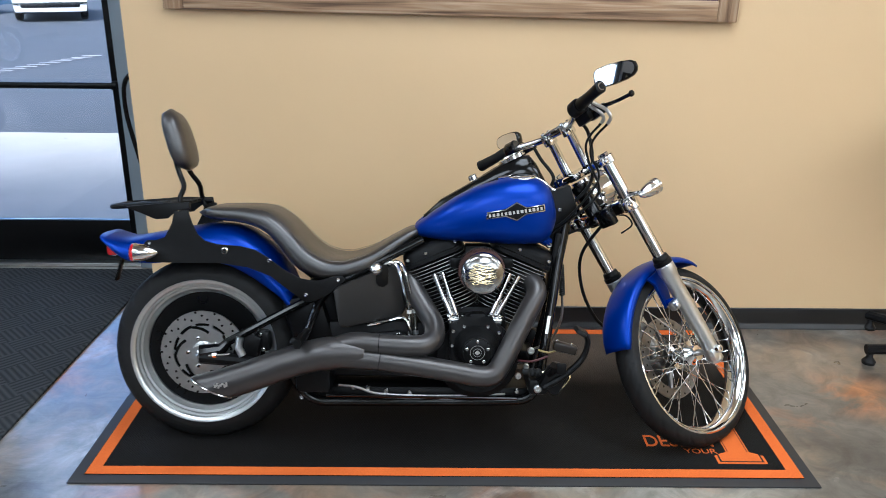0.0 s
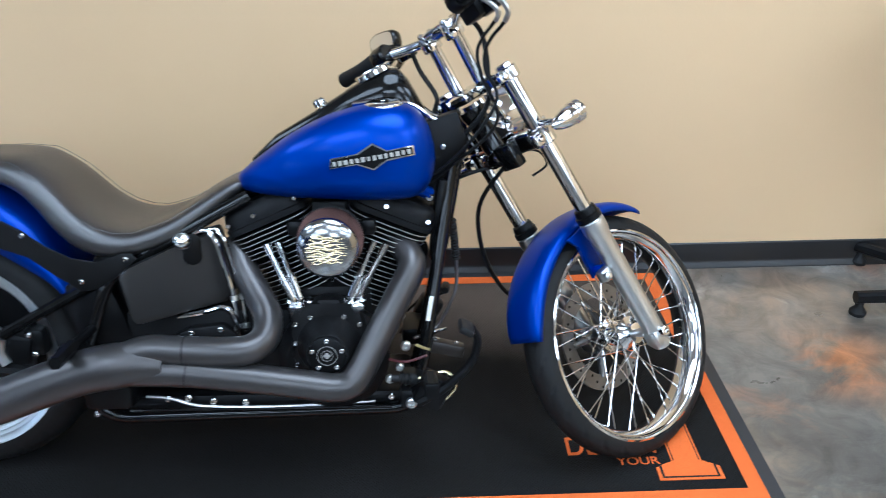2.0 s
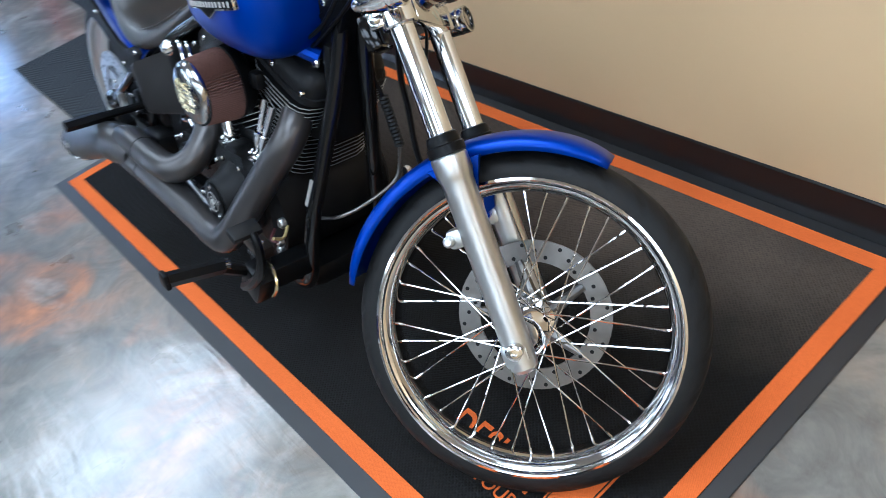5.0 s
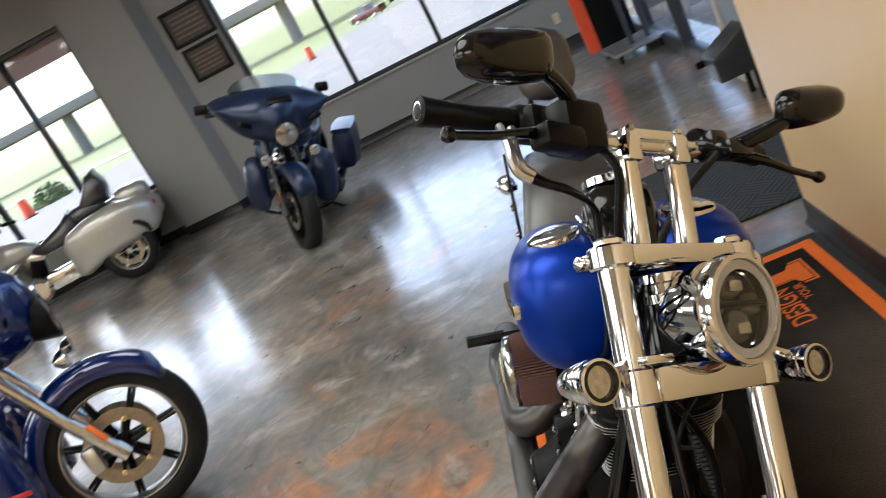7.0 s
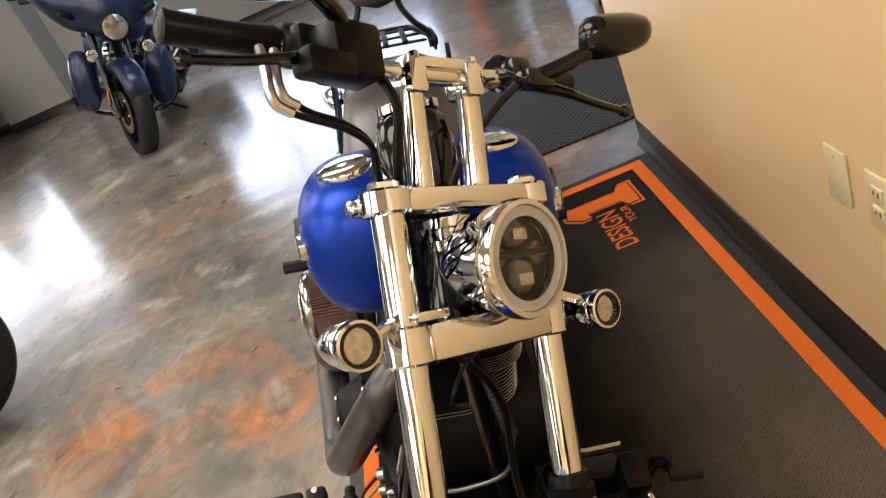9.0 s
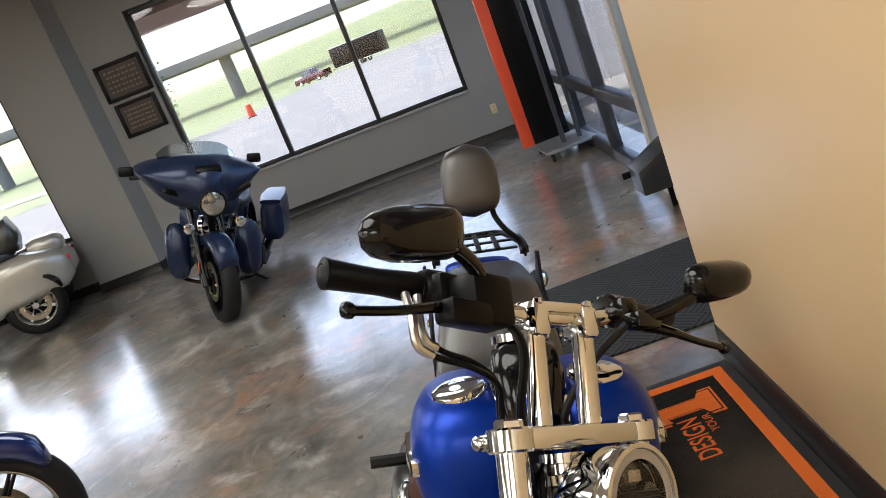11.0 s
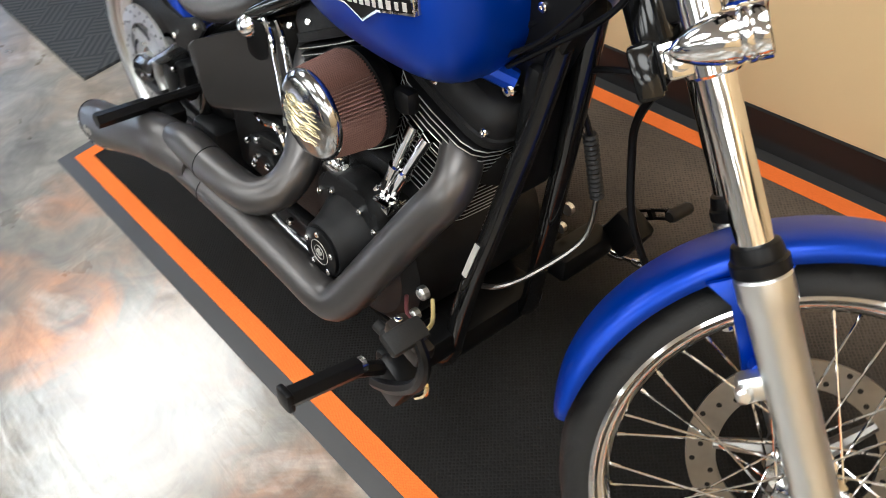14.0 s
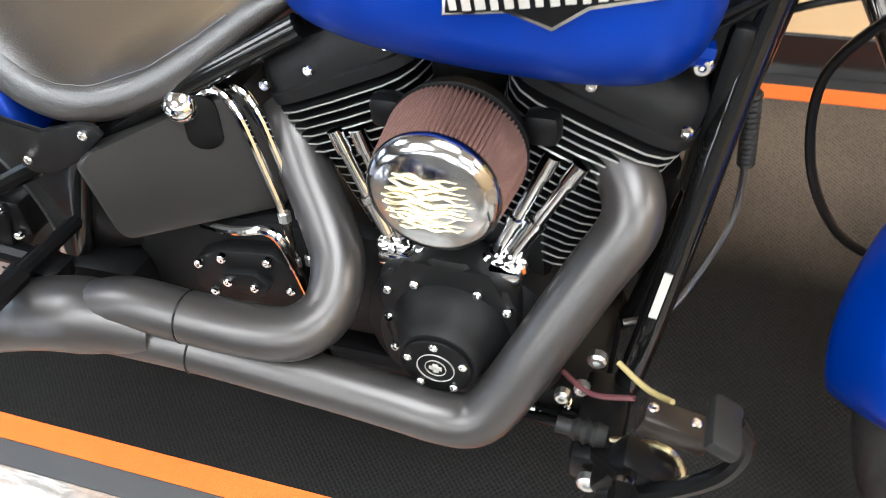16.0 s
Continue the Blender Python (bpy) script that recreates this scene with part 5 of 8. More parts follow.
def exhaust():
    ex = new("exhaust")
    ex.parent = bike
    R = 0.0340
    for nm, pts in (("front_pipe", [(1.065, -0.06, 0.585), (1.105, -0.095, 0.562), (1.118, -0.13, 0.525), (1.085, -0.160, 0.466), (1.035, -0.203, 0.378), (0.995, -0.234, 0.309), (0.967, -0.248, 0.282), (0.925, -0.252, 0.279), (0.86, -0.254, 0.291), (0.73, -0.260, 0.314), (0.60, -0.267, 0.334), (0.46, -0.272, 0.342)]),
                    ("rear_pipe", [(0.685, -0.055, 0.575), (0.702, -0.08, 0.550), (0.722, -0.105, 0.513), (0.752, -0.135, 0.470), (0.778, -0.170, 0.432), (0.780, -0.212, 0.397), (0.752, -0.246, 0.379), (0.70, -0.259, 0.378), (0.60, -0.262, 0.384), (0.52, -0.262, 0.388), (0.44, -0.268, 0.362)])):
        bm = bmesh.new()
        add_tube(bm, smooth_path(pts, 6), R, 20)
        part(nm, bm, PIPE, ex, "satin black heat-shielded pipe", 60)
    # muffler with a slash-cut end
    path = smooth_path([(0.56, -0.27, 0.352), (0.48, -0.27, 0.357), (0.40, -0.272, 0.348), (0.30, -0.273, 0.318), (0.20, -0.274, 0.282), (0.10, -0.275, 0.250), (0.02, -0.275, 0.228)], 5)
    rows = []
    seg = 28
    n = len(path)
    cut = V(-0.42, 0, -0.91).normalized()
    cp = V(0.012, -0.275, 0.278)
    for i, p in enumerate(path):
        t = (path[min(n - 1, i + 1)] - path[max(0, i - 1)]).normalized()
        a = V(0, 1, 0)
        b = t.cross(a).normalized()
        u = i / (n - 1)
        r = 0.030 + 0.020 * min(1, u / 0.22)
        hh = 1.16 - 0.16 * min(1, u / 0.4)
        row = []
        for k in range(seg):
            w = 2 * math.pi * k / seg
            q = p + a * math.cos(w) * r + b * math.sin(w) * r * hh
            d = (q - cp).dot(cut)
            if d > 0:
                q = q - t * (d / t.dot(cut))
            row.append(q)
        rows.append(row)
    bm = bmesh.new()
    rings(bm, rows, cap0=True, cap1=False)
    mf = part("muffler", bm, PIPE, ex, "satin black slash-cut muffler", 60)
    solid(mf, 0.003)
    rim = rows[-1]
    bm = bmesh.new()
    add_tube(bm, rim + [rim[0]], 0.0022, 6)
    part("tip_edge", bm, CHROME, mf, "bright worn cut edge")
    bm = bmesh.new()
    for k in range(7):
        add_box(bm, (0.10 + 0.006 * k, -0.3262, 0.262 + 0.004 * math.sin(k * 2.1) + 0.001 * k), (0.006, 0.001, 0.010 + 0.004 * math.sin(k * 1.3)), 0, Matrix.Rotation(0.4 * math.sin(k), 4, "Y"))
    part("emblem", bm, WHITE_P, mf, "small silver emblem")
    for p, ax, z in (((0.605, -0.2618, 0.3837), (1, 0, -0.04), 0), ((0.607, -0.2666, 0.3330), (1, 0, -0.15), 0)):
        bm = bmesh.new()
        add_lathe(bm, p, ax, [(0, R + 0.0004), (0.0015, R + 0.0012), (0.003, R + 0.0004)], 24)
        part("pipe_joint", bm, SATIN_BK, ex)
    bm = bmesh.new()
    add_box(bm, (0.345, -0.215, 0.365), (0.06, 0.05, 0.04), 0.008, Matrix.Rotation(0.3, 4, "Y"))
    add_lathe(bm, (0.335, -0.24, 0.385), (0, -1, 0), [(0, 0.016), (0.02, 0.016), (0.024, 0.01)], 12)
    part("hanger", bm, SATIN_BK, ex)


exhaust()


def frame_parts():
    fr = new("frame")
    fr.parent = bike
    for s in (-1, 1):
        bm = bmesh.new()
        head = [(1.229, -0.030, 0.80), (1.203, -0.048, 0.65), (1.178, -0.085, 0.50), (1.152, -0.125, 0.35), (1.118, -0.135, 0.165)] if s < 0 else [(1.240, 0.002, 0.80), (1.216, 0.012, 0.65), (1.187, 0.026, 0.50), (1.157, 0.040, 0.35), (1.118, 0.060, 0.165)]
        add_tube(bm, fillet_path(head + [(0.90, s * 0.11, 0.150), (0.36, s * 0.12, 0.150), (0.30, s * 0.12, 0.25)], 0.06), 0.017, 14)
        part("downtube", bm, GLOSS_BK, fr, "gloss black frame tube")
        bm = bmesh.new()
        add_tube(bm, fillet_path([(0.30, s * 0.13, 0.24), (0.36, s * 0.135, 0.40), (0.41, s * 0.135, 0.53), (0.60, s * 0.12, 0.63), (0.74, s * 0.09, 0.70)], 0.06), 0.015, 12)
        part("side_tube", bm, GLOSS_BK, fr)
    bm = bmesh.new()
    add_tube(bm, [(1.20, 0, 0.80), (0.98, 0, 0.78), (0.72, 0, 0.70)], 0.028, 14)
    part("backbone", bm, GLOSS_BK, fr)
    bm = bmesh.new()
    add_box(bm, (1.186, -0.026, 0.62), (0.028, 0.075, 0.21), 0.012, Matrix.Rotation(radians(7), 4, "Y"))
    part("front_cover", bm, SATIN_BK, fr)
    bm = bmesh.new()
    add_box(bm, (0.75, 0, 0.175), (0.72, 0.24, 0.06), 0.02)
    part("belly", bm, SATIN_BK, fr)
    bm = bmesh.new()
    add_box(bm, (0.36, 0, 0.42), (0.14, 0.26, 0.20), 0.03, Matrix.Rotation(radians(-18), 4, "Y"))
    add_box(bm, (0.38, -0.06, 0.26), (0.12, 0.22, 0.14), 0.02)
    part("gearbox_mount", bm, SATIN_BK, fr)
    bm = bmesh.new()
    add_box(bm, (0.415, 0.0, 0.47), (0.09, 0.20, 0.20), 0.02, Matrix.Rotation(radians(-12), 4, "Y"))
    part("battery_tray", bm, SATIN_BK, fr)
    for x, z in ((0.335, 0.165), (0.375, 0.165), (0.70, 0.185), (1.06, 0.19), (0.51, 0.20), (0.56, 0.2), (0.62, 0.19)):
        bolt("frame_bolt", fr, (x, -0.122, z), (0, -1, 0), 0.009, 0.009)
    bm = bmesh.new()
    add_tube(bm, smooth_path([(0.46, -0.13, 0.21), (0.52, -0.135, 0.205), (0.60, -0.135, 0.182), (0.80, -0.14, 0.178), (1.02, -0.14, 0.185)]), 0.004, 6)
    part("brake_line", bm, STEEL, fr)
    bm = bmesh.new()
    add_tube(bm, [(0.42, -0.135, 0.175), (1.06, -0.145, 0.172)], 0.005, 8)
    part("pushrod", bm, GLOSS_BK, fr)
    # sticker on the frame tube
    bm = bmesh.new()
    add_box(bm, (1.160, -0.125, 0.42), (0.010, 0.002, 0.06), 0, Matrix.Rotation(radians(-16), 4, "X") @ Matrix.Rotation(radians(10), 4, "Y"))
    part("label_strip", bm, WHITE_P, fr, "pale paper strip")
    # oil tank side panel
    op = [(0.452, 0.545), (0.475, 0.556), (0.60, 0.604), (0.655, 0.622), (0.662, 0.60), (0.660, 0.560), (0.684, 0.490), (0.684, 0.465), (0.670, 0.440), (0.480, 0.416), (0.468, 0.43)]
    bm = bmesh.new()
    add_plate(bm, [V(x, -0.185 + (x - 0.48) * 0.45 + 0.08, z) for x, z in op], (0, -1, 0), 0.08, 0.010)
    ot = part("oil_tank", bm, PANEL, bike, "satin black oil tank panel")
    # no hollow here: a raised black plate paints the recess's shade
    bm = bmesh.new()
    add_plate(bm, [V(x, -0.185 + (x - 0.48) * 0.45 + 0.0005, z) for x, z in [(0.607 + math.cos(radians(a)) * 0.020, (0.565 if a >= 180 else 0.60) + math.sin(radians(a)) * 0.020) for a in range(0, 360, 20)]], (0.3, -1, 0), 0.003, 0.001)
    part("filler_recess_shade", bm, SATIN_BK, ot, "raised black plate painting the shade of the recess below the oil cap")
    bm = bmesh.new()
    add_lathe(bm, (0.585, -0.118, 0.597), (0, -0.75, 0.65), [(0, 0.022), (0.012, 0.024), (0.022, 0.022), (0.03, 0.014), (0.032, 0.003)], 18)
    part("filler_cap", bm, CHROME, ot, "chrome domed oil cap")
    for dx, dy in ((0.0, 0.0), (0.017, 0.012)):
        bm = bmesh.new()
        add_tube(bm, fillet_path([(0.60 + dx, -0.118 + dy, 0.615), (0.643 + dx, -0.125 + dy, 0.632), (0.665 + dx, -0.13 + dy, 0.60), (0.697 + dx, -0.14 + dy, 0.47), (0.703 + dx, -0.15 + dy, 0.38)], 0.03), 0.0058, 10)
        ol = part("oil_line", bm, CHROME, ot, "chrome oil line")
        for q in ((0.697, -0.14, 0.47), (0.702, -0.149, 0.40)):
            bm = bmesh.new()
            add_lathe(bm, V(q[0] + dx, q[1] + dy, q[2]), (0.05, -0.1, -1), [(0, 0.0085), (0.012, 0.0085)], 8)
            part("fitting", bm, ALU, ol)
    bm = bmesh.new()
    add_tube(bm, fillet_path([(0.56, -0.13, 0.418), (0.621, -0.15, 0.432), (0.685, -0.152, 0.452), (0.705, -0.155, 0.397), (0.718, -0.155, 0.332)], 0.03), 0.0065, 10)
    part("oil_line", bm, CHROME, ot)
    # gearbox side cover behind the pipes
    bm = bmesh.new()
    add_plate(bm, [V(x, -0.12, z) for x, z in ((0.528, 0.315), (0.545, 0.372), (0.586, 0.392), (0.665, 0.400), (0.70, 0.372), (0.70, 0.33), (0.644, 0.305), (0.56, 0.298))], (0, -1, 0), 0.028, 0.006)
    add_plate(bm, [V(x, -0.147, z) for x, z in ((0.585, 0.335), (0.59, 0.365), (0.64, 0.372), (0.662, 0.352), (0.645, 0.328))], (0, -1, 0), 0.016, 0.005)
    gc = part("gearbox_cover", bm, WRINKLE, bike)
    for x, z in ((0.552, 0.366), (0.592, 0.383), (0.662, 0.390), (0.688, 0.345), (0.565, 0.318), (0.6, 0.352), (0.64, 0.350)):
        bolt("cover_bolt", gc, (x, -0.152 if x < 0.595 or x > 0.65 else -0.163, z), (0, -1, 0), 0.007, 0.006)


frame_parts()


def foot_controls():
    fc = new("foot_controls")
    fc.parent = bike
    for s in (-1, 1):
        bm = bmesh.new()
        add_box(bm, (1.115, s * 0.19, 0.245), (0.06, 0.14, 0.05), 0.01)
        add_box(bm, (1.16, s * 0.27, 0.275), (0.07, 0.05, 0.08), 0.012, Matrix.Rotation(0.5, 4, "Y"))
        if s < 0:
            add_tube(bm, [(1.10, s * 0.22, 0.24), (1.155, s * 0.30, 0.31), (1.155, s * 0.345, 0.338)], 0.012, 8)
        part("bracket", bm, SATIN_BK, fc)
        for p, r in (((1.112, s * 0.27, 0.245), 0.013), ((1.10, s * 0.165, 0.342), 0.012), ((1.085, s * 0.17, 0.29), 0.010), ((1.06, s * 0.16, 0.255), 0.011)):
            bolt("bolt", fc, p, (0, s, 0), r, 0.011, ALU)
        if s > 0:
            continue
        bm = bmesh.new()
        add_tube(bm, [(1.155, s * 0.335, 0.338), (1.157, s * 0.455, 0.362)], 0.0155, 6)
        add_box(bm, (1.157, s * 0.452, 0.3615), (0.03, 0.012, 0.034), 0.004)
        pg = part("footpeg", bm, SATIN_BK, fc, "square black rubber footpeg")
        bm = bmesh.new()
        add_lathe(bm, (1.154, s * 0.325, 0.336), (0, s, 0.2), [(0, 0.013), (0.014, 0.013)], 12)
        part("peg_collar", bm, CHROME, pg)
        # brake pedal: arm with a toe pad
        bm = bmesh.new()
        pth = smooth_path([(1.13, s * 0.29, 0.255), (1.19, s * 0.298, 0.295), (1.245, s * 0.30, 0.35), (1.262, s * 0.30, 0.405), (1.248, s * 0.30, 0.44)])
        add_tube(bm, pth, [0.012, 0.008], 8)
        pd = part("pedal_arm", bm, SATIN_BK, fc)
        bm = bmesh.new()
        add_box(bm, (1.236, s * 0.31, 0.442), (0.034, 0.062, 0.018), 0.006, Matrix.Rotation(0.5, 4, "Y"))
        part("pedal_pad", bm, RUBBER, pd)
        bm = bmesh.new()
        add_box(bm, (1.195, s * 0.272, 0.38), (0.075, 0.034, 0.03), 0.006, Matrix.Rotation(0.25, 4, "Y"))
        rs = part("fluid_reservoir", bm, mat("bronzed_black_cover", (0.018, 0.014, 0.011), 0.34, metal=0.4, noise_scale=30, noise_amt=0.2), fc, "bronzed black reservoir cover")
        for dx in (-0.024, 0.02):
            bolt("cover_screw", rs, (1.195 + dx, s * 0.272, 0.396 - dx * 0.25), (0.2, 0, 1), 0.006, 0.003)
    # gear lever: slotted arm, toe peg and linkage rod
    bm = bmesh.new()
    pa = [(1.070, 0.180), (1.098, 0.232), (1.133, 0.266), (1.170, 0.290), (1.206, 0.308)]
    for (x0, z0), (x1, z1) in zip(pa, pa[1:]):
        d = V(x1 - x0, 0, z1 - z0).normalized()
        q = V(-d.z, 0, d.x)
        a, b = V(x0, 0.325, z0), V(x1, 0.325, z1)
        web = bmesh.new()
        add_plate(web, [b - d * 0.007 - q * 0.010, b + d * 0.003 - q * 0.010, b + d * 0.003 + q * 0.011, b - d * 0.007 + q * 0.011], (0, 1, 0), 0.010)
        part("lever_web", web, SATIN_BK, fc)
    for e in (-0.008, 0.009):
        bm = bmesh.new()
        add_tube(bm, [V(x, 0.330, z) + V(-0.55, 0, 0.83) * e for x, z in pa], 0.0035, 8)
        gl = part("gear_lever_rail", bm, SATIN_BK, fc, "black rail of the slotted gear lever")
    bm = bmesh.new()
    add_lathe(bm, (1.212, 0.318, 0.311), (0.1, 1, 0.0), [(0, 0.010), (0.006, 0.0125), (0.05, 0.0125), (0.056, 0.009)], 14)
    part("toe_peg", bm, RUBBER, gl, "grey rubber toe peg")
    bm = bmesh.new()
    add_tube(bm, [(1.08, 0.31, 0.165), (1.215, 0.31, 0.192)], 0.005, 8)
    add_lathe(bm, (1.10, 0.31, 0.169), (1, 0, 0.2), [(0, 0.007), (0.01, 0.010), (0.03, 0.010), (0.04, 0.007)], 10)
    add_lathe(bm, (1.16, 0.31, 0.181), (1, 0, 0.2), [(0, 0.007), (0.008, 0.009), (0.02, 0.009), (0.028, 0.006)], 10)
    part("linkage_rod", bm, CHROME, gl, "bright linkage rod")
    for m, pts in ((mat("yellowed_hose", (0.36, 0.29, 0.12), 0.4, noise_scale=30, noise_amt=0.1), [(1.125, -0.17, 0.345), (1.16, -0.20, 0.345), (1.19, -0.235, 0.372)]), (mat("dull_red_wire", (0.075, 0.022, 0.025), 0.5, noise_scale=30, noise_amt=0.1), [(1.06, -0.17, 0.31), (1.10, -0.20, 0.315), (1.15, -0.21, 0.335)])):
        bm = bmesh.new()
        add_tube(bm, smooth_path(pts), 0.0034, 8)
        part("hose", bm, m, fc)
    bm = bmesh.new()
    add_lathe(bm, (1.125, -0.235, 0.285), (-1, 0, 0.1), [(0, 0.013), (0.012, 0.016), (0.018, 0.012), (0.024, 0.016), (0.03, 0.012), (0.036, 0.015), (0.042, 0.010), (0.06, 0.010)], 14)
    part("brake_master_cylinder", bm, RUBBER, fc)
    bm = bmesh.new()
    add_tube(bm, smooth_path([(1.13, -0.24, 0.29), (1.19, -0.25, 0.31), (1.215, -0.26, 0.28), (1.19, -0.26, 0.245)]), 0.004, 6)
    part("spring_cable", bm, BRASS, fc, "yellowed cable")
    # passenger pegs
    for s in (-1, 1):
        bm = bmesh.new()
        add_tube(bm, [(0.36, s * 0.15, 0.40), (0.362, s * 0.275, 0.405)], 0.011, 8)
        add_tube(bm, [(0.362, s * 0.265, 0.405), (0.366, s * 0.368, 0.408)], 0.0155, 6)
        part("passenger_peg", bm, SATIN_BK, fc, "folding black passenger peg")


foot_controls()


def rear_signals():
    for s in (-1, 1):
        bm = bmesh.new()
        add_lathe(bm, (-0.115, s * 0.175, 0.66), (-1, s * 0.1, 0), [(0, 0.006), (0.01, 0.016), (0.04, 0.027), (0.065, 0.030), (0.072, 0.031)], 20)
        add_tube(bm, [(-0.13, s * 0.15, 0.66), (-0.14, s * 0.18, 0.66)], 0.01, 8)
        sg = part("rear_signal", bm, CHROME, bike, "chrome bullet turn signal with red lens")
        bm = bmesh.new()
        add_lathe(bm, (-0.187, s * 0.182, 0.66), (-1, s * 0.1, 0), [(0, 0.031), (0.008, 0.030), (0.014, 0.022), (0.016, 0.004)], 20)
        part("lens", bm, RED_L, sg, "red lens")
    bm = bmesh.new()
    add_box(bm, (-0.315, 0, 0.66), (0.04, 0.10, 0.06), 0.012)
    part("tail_light", bm, RED_L, bike, "red tail light")
    bm = bmesh.new()
    add_box(bm, (-0.30, -0.02, 0.585), (0.008, 0.03, 0.09), 0.003, Matrix.Rotation(0.3, 4, "Y"))
    part("plate_bracket", bm, SATIN_BK, bike)


rear_signals()

# front end, in the steering frame (u, n, a)
TU, TN = 0.118, -0.02
WC = V(0, -0.020, -0.578)


def front_wheel():
    w = new("front_wheel")
    w.parent = bike
    tyre("tyre", WC, V(1, 0, 0), 0.317, 0.090, 0.270, w, True, 0.9, 26)
    bm = bmesh.new()
    add_lathe(bm, WC, (1, 0, 0), [(-0.036, 0.2750), (-0.0455, 0.2750), (-0.0470, 0.2705), (-0.0435, 0.2660), (-0.0405, 0.2655), (-0.0390, 0.2600), (-0.0345, 0.2570), (-0.0280, 0.2500), (-0.010, 0.2465), (0.010, 0.2465), (0.0280, 0.2500), (0.0345, 0.2570), (0.0390, 0.2600), (0.0405, 0.2655), (0.0435, 0.2660), (0.0470, 0.2705), (0.0455, 0.2750), (0.036, 0.2750), (0.030, 0.2625), (-0.030, 0.2625)], 96, closed=True)
    fpart("rim", bm, CHROME, w, "chrome wire-wheel rim", 50)
    bm = bmesh.new()
    add_lathe(bm, WC, (1, 0, 0), [(-0.06, 0.012), (-0.058, 0.026), (-0.045, 0.032), (-0.035, 0.045), (-0.030, 0.045), (-0.026, 0.030), (0.026, 0.030), (0.030, 0.045), (0.036, 0.045), (0.05, 0.036), (0.06, 0.02)], 32)
    hub = fpart("hub", bm, CHROME, w, "chrome wheel hub")
    spoke = None
    N = 40
    for k in range(N):
        s = 1 if k % 2 else -1
        a = 2 * math.pi * k / N
        lean = radians(58) * (1 if (k // 2) % 2 else -1)
        p = WC + V(s * 0.032, math.cos(a + lean) * 0.042, math.sin(a + lean) * 0.042)
        q = WC + V(s * 0.006, math.cos(a) * 0.2485, math.sin(a) * 0.2485)
        bm = bmesh.new()
        add_tube(bm, [p, q], 0.0017, 6)
        add_tube(bm, [q + (p - q).normalized() * 0.014, q + (q - p).normalized() * 0.004], 0.0027, 6)
        fpart("spoke", bm, CHROME, w)
    bm = bmesh.new()
    add_lathe(bm, WC + V(0.066, 0, 0), (1, 0, 0), [(0, 0.105), (0.005, 0.105), (0.005, 0.146), (0, 0.146)], 56, closed=True)
    ro = fpart("brake_rotor", bm, STEEL_D, w, "drilled steel brake rotor")
    bm = bmesh.new()
    for k in range(5):
        a = 2 * math.pi * k / 5
        add_tube(bm, [WC + V(0.066, math.cos(a) * 0.03, math.sin(a) * 0.03), WC + V(0.068, math.cos(a + 0.25) * 0.11, math.sin(a + 0.25) * 0.11)], [0.014, 0.008], 8)
    add_lathe(bm, WC + V(0.058, 0, 0), (1, 0, 0), [(0, 0.045), (0.012, 0.045)], 24)
    fpart("rotor_carrier", bm, STEEL_D, ro)
    for k in range(36):
        a = 2 * math.pi * k / 36
        r = 0.115 + 0.011 * (k % 3)
        bm = bmesh.new()
        for s in (0.0655, 0.0712):
            add_lathe(bm, WC + V(s, math.cos(a) * r, math.sin(a) * r), (1, 0, 0), [(0, 0.004), (0.0004, 0.004)], 8)
        fpart("drilling", bm, SATIN_BK, ro)


front_wheel()


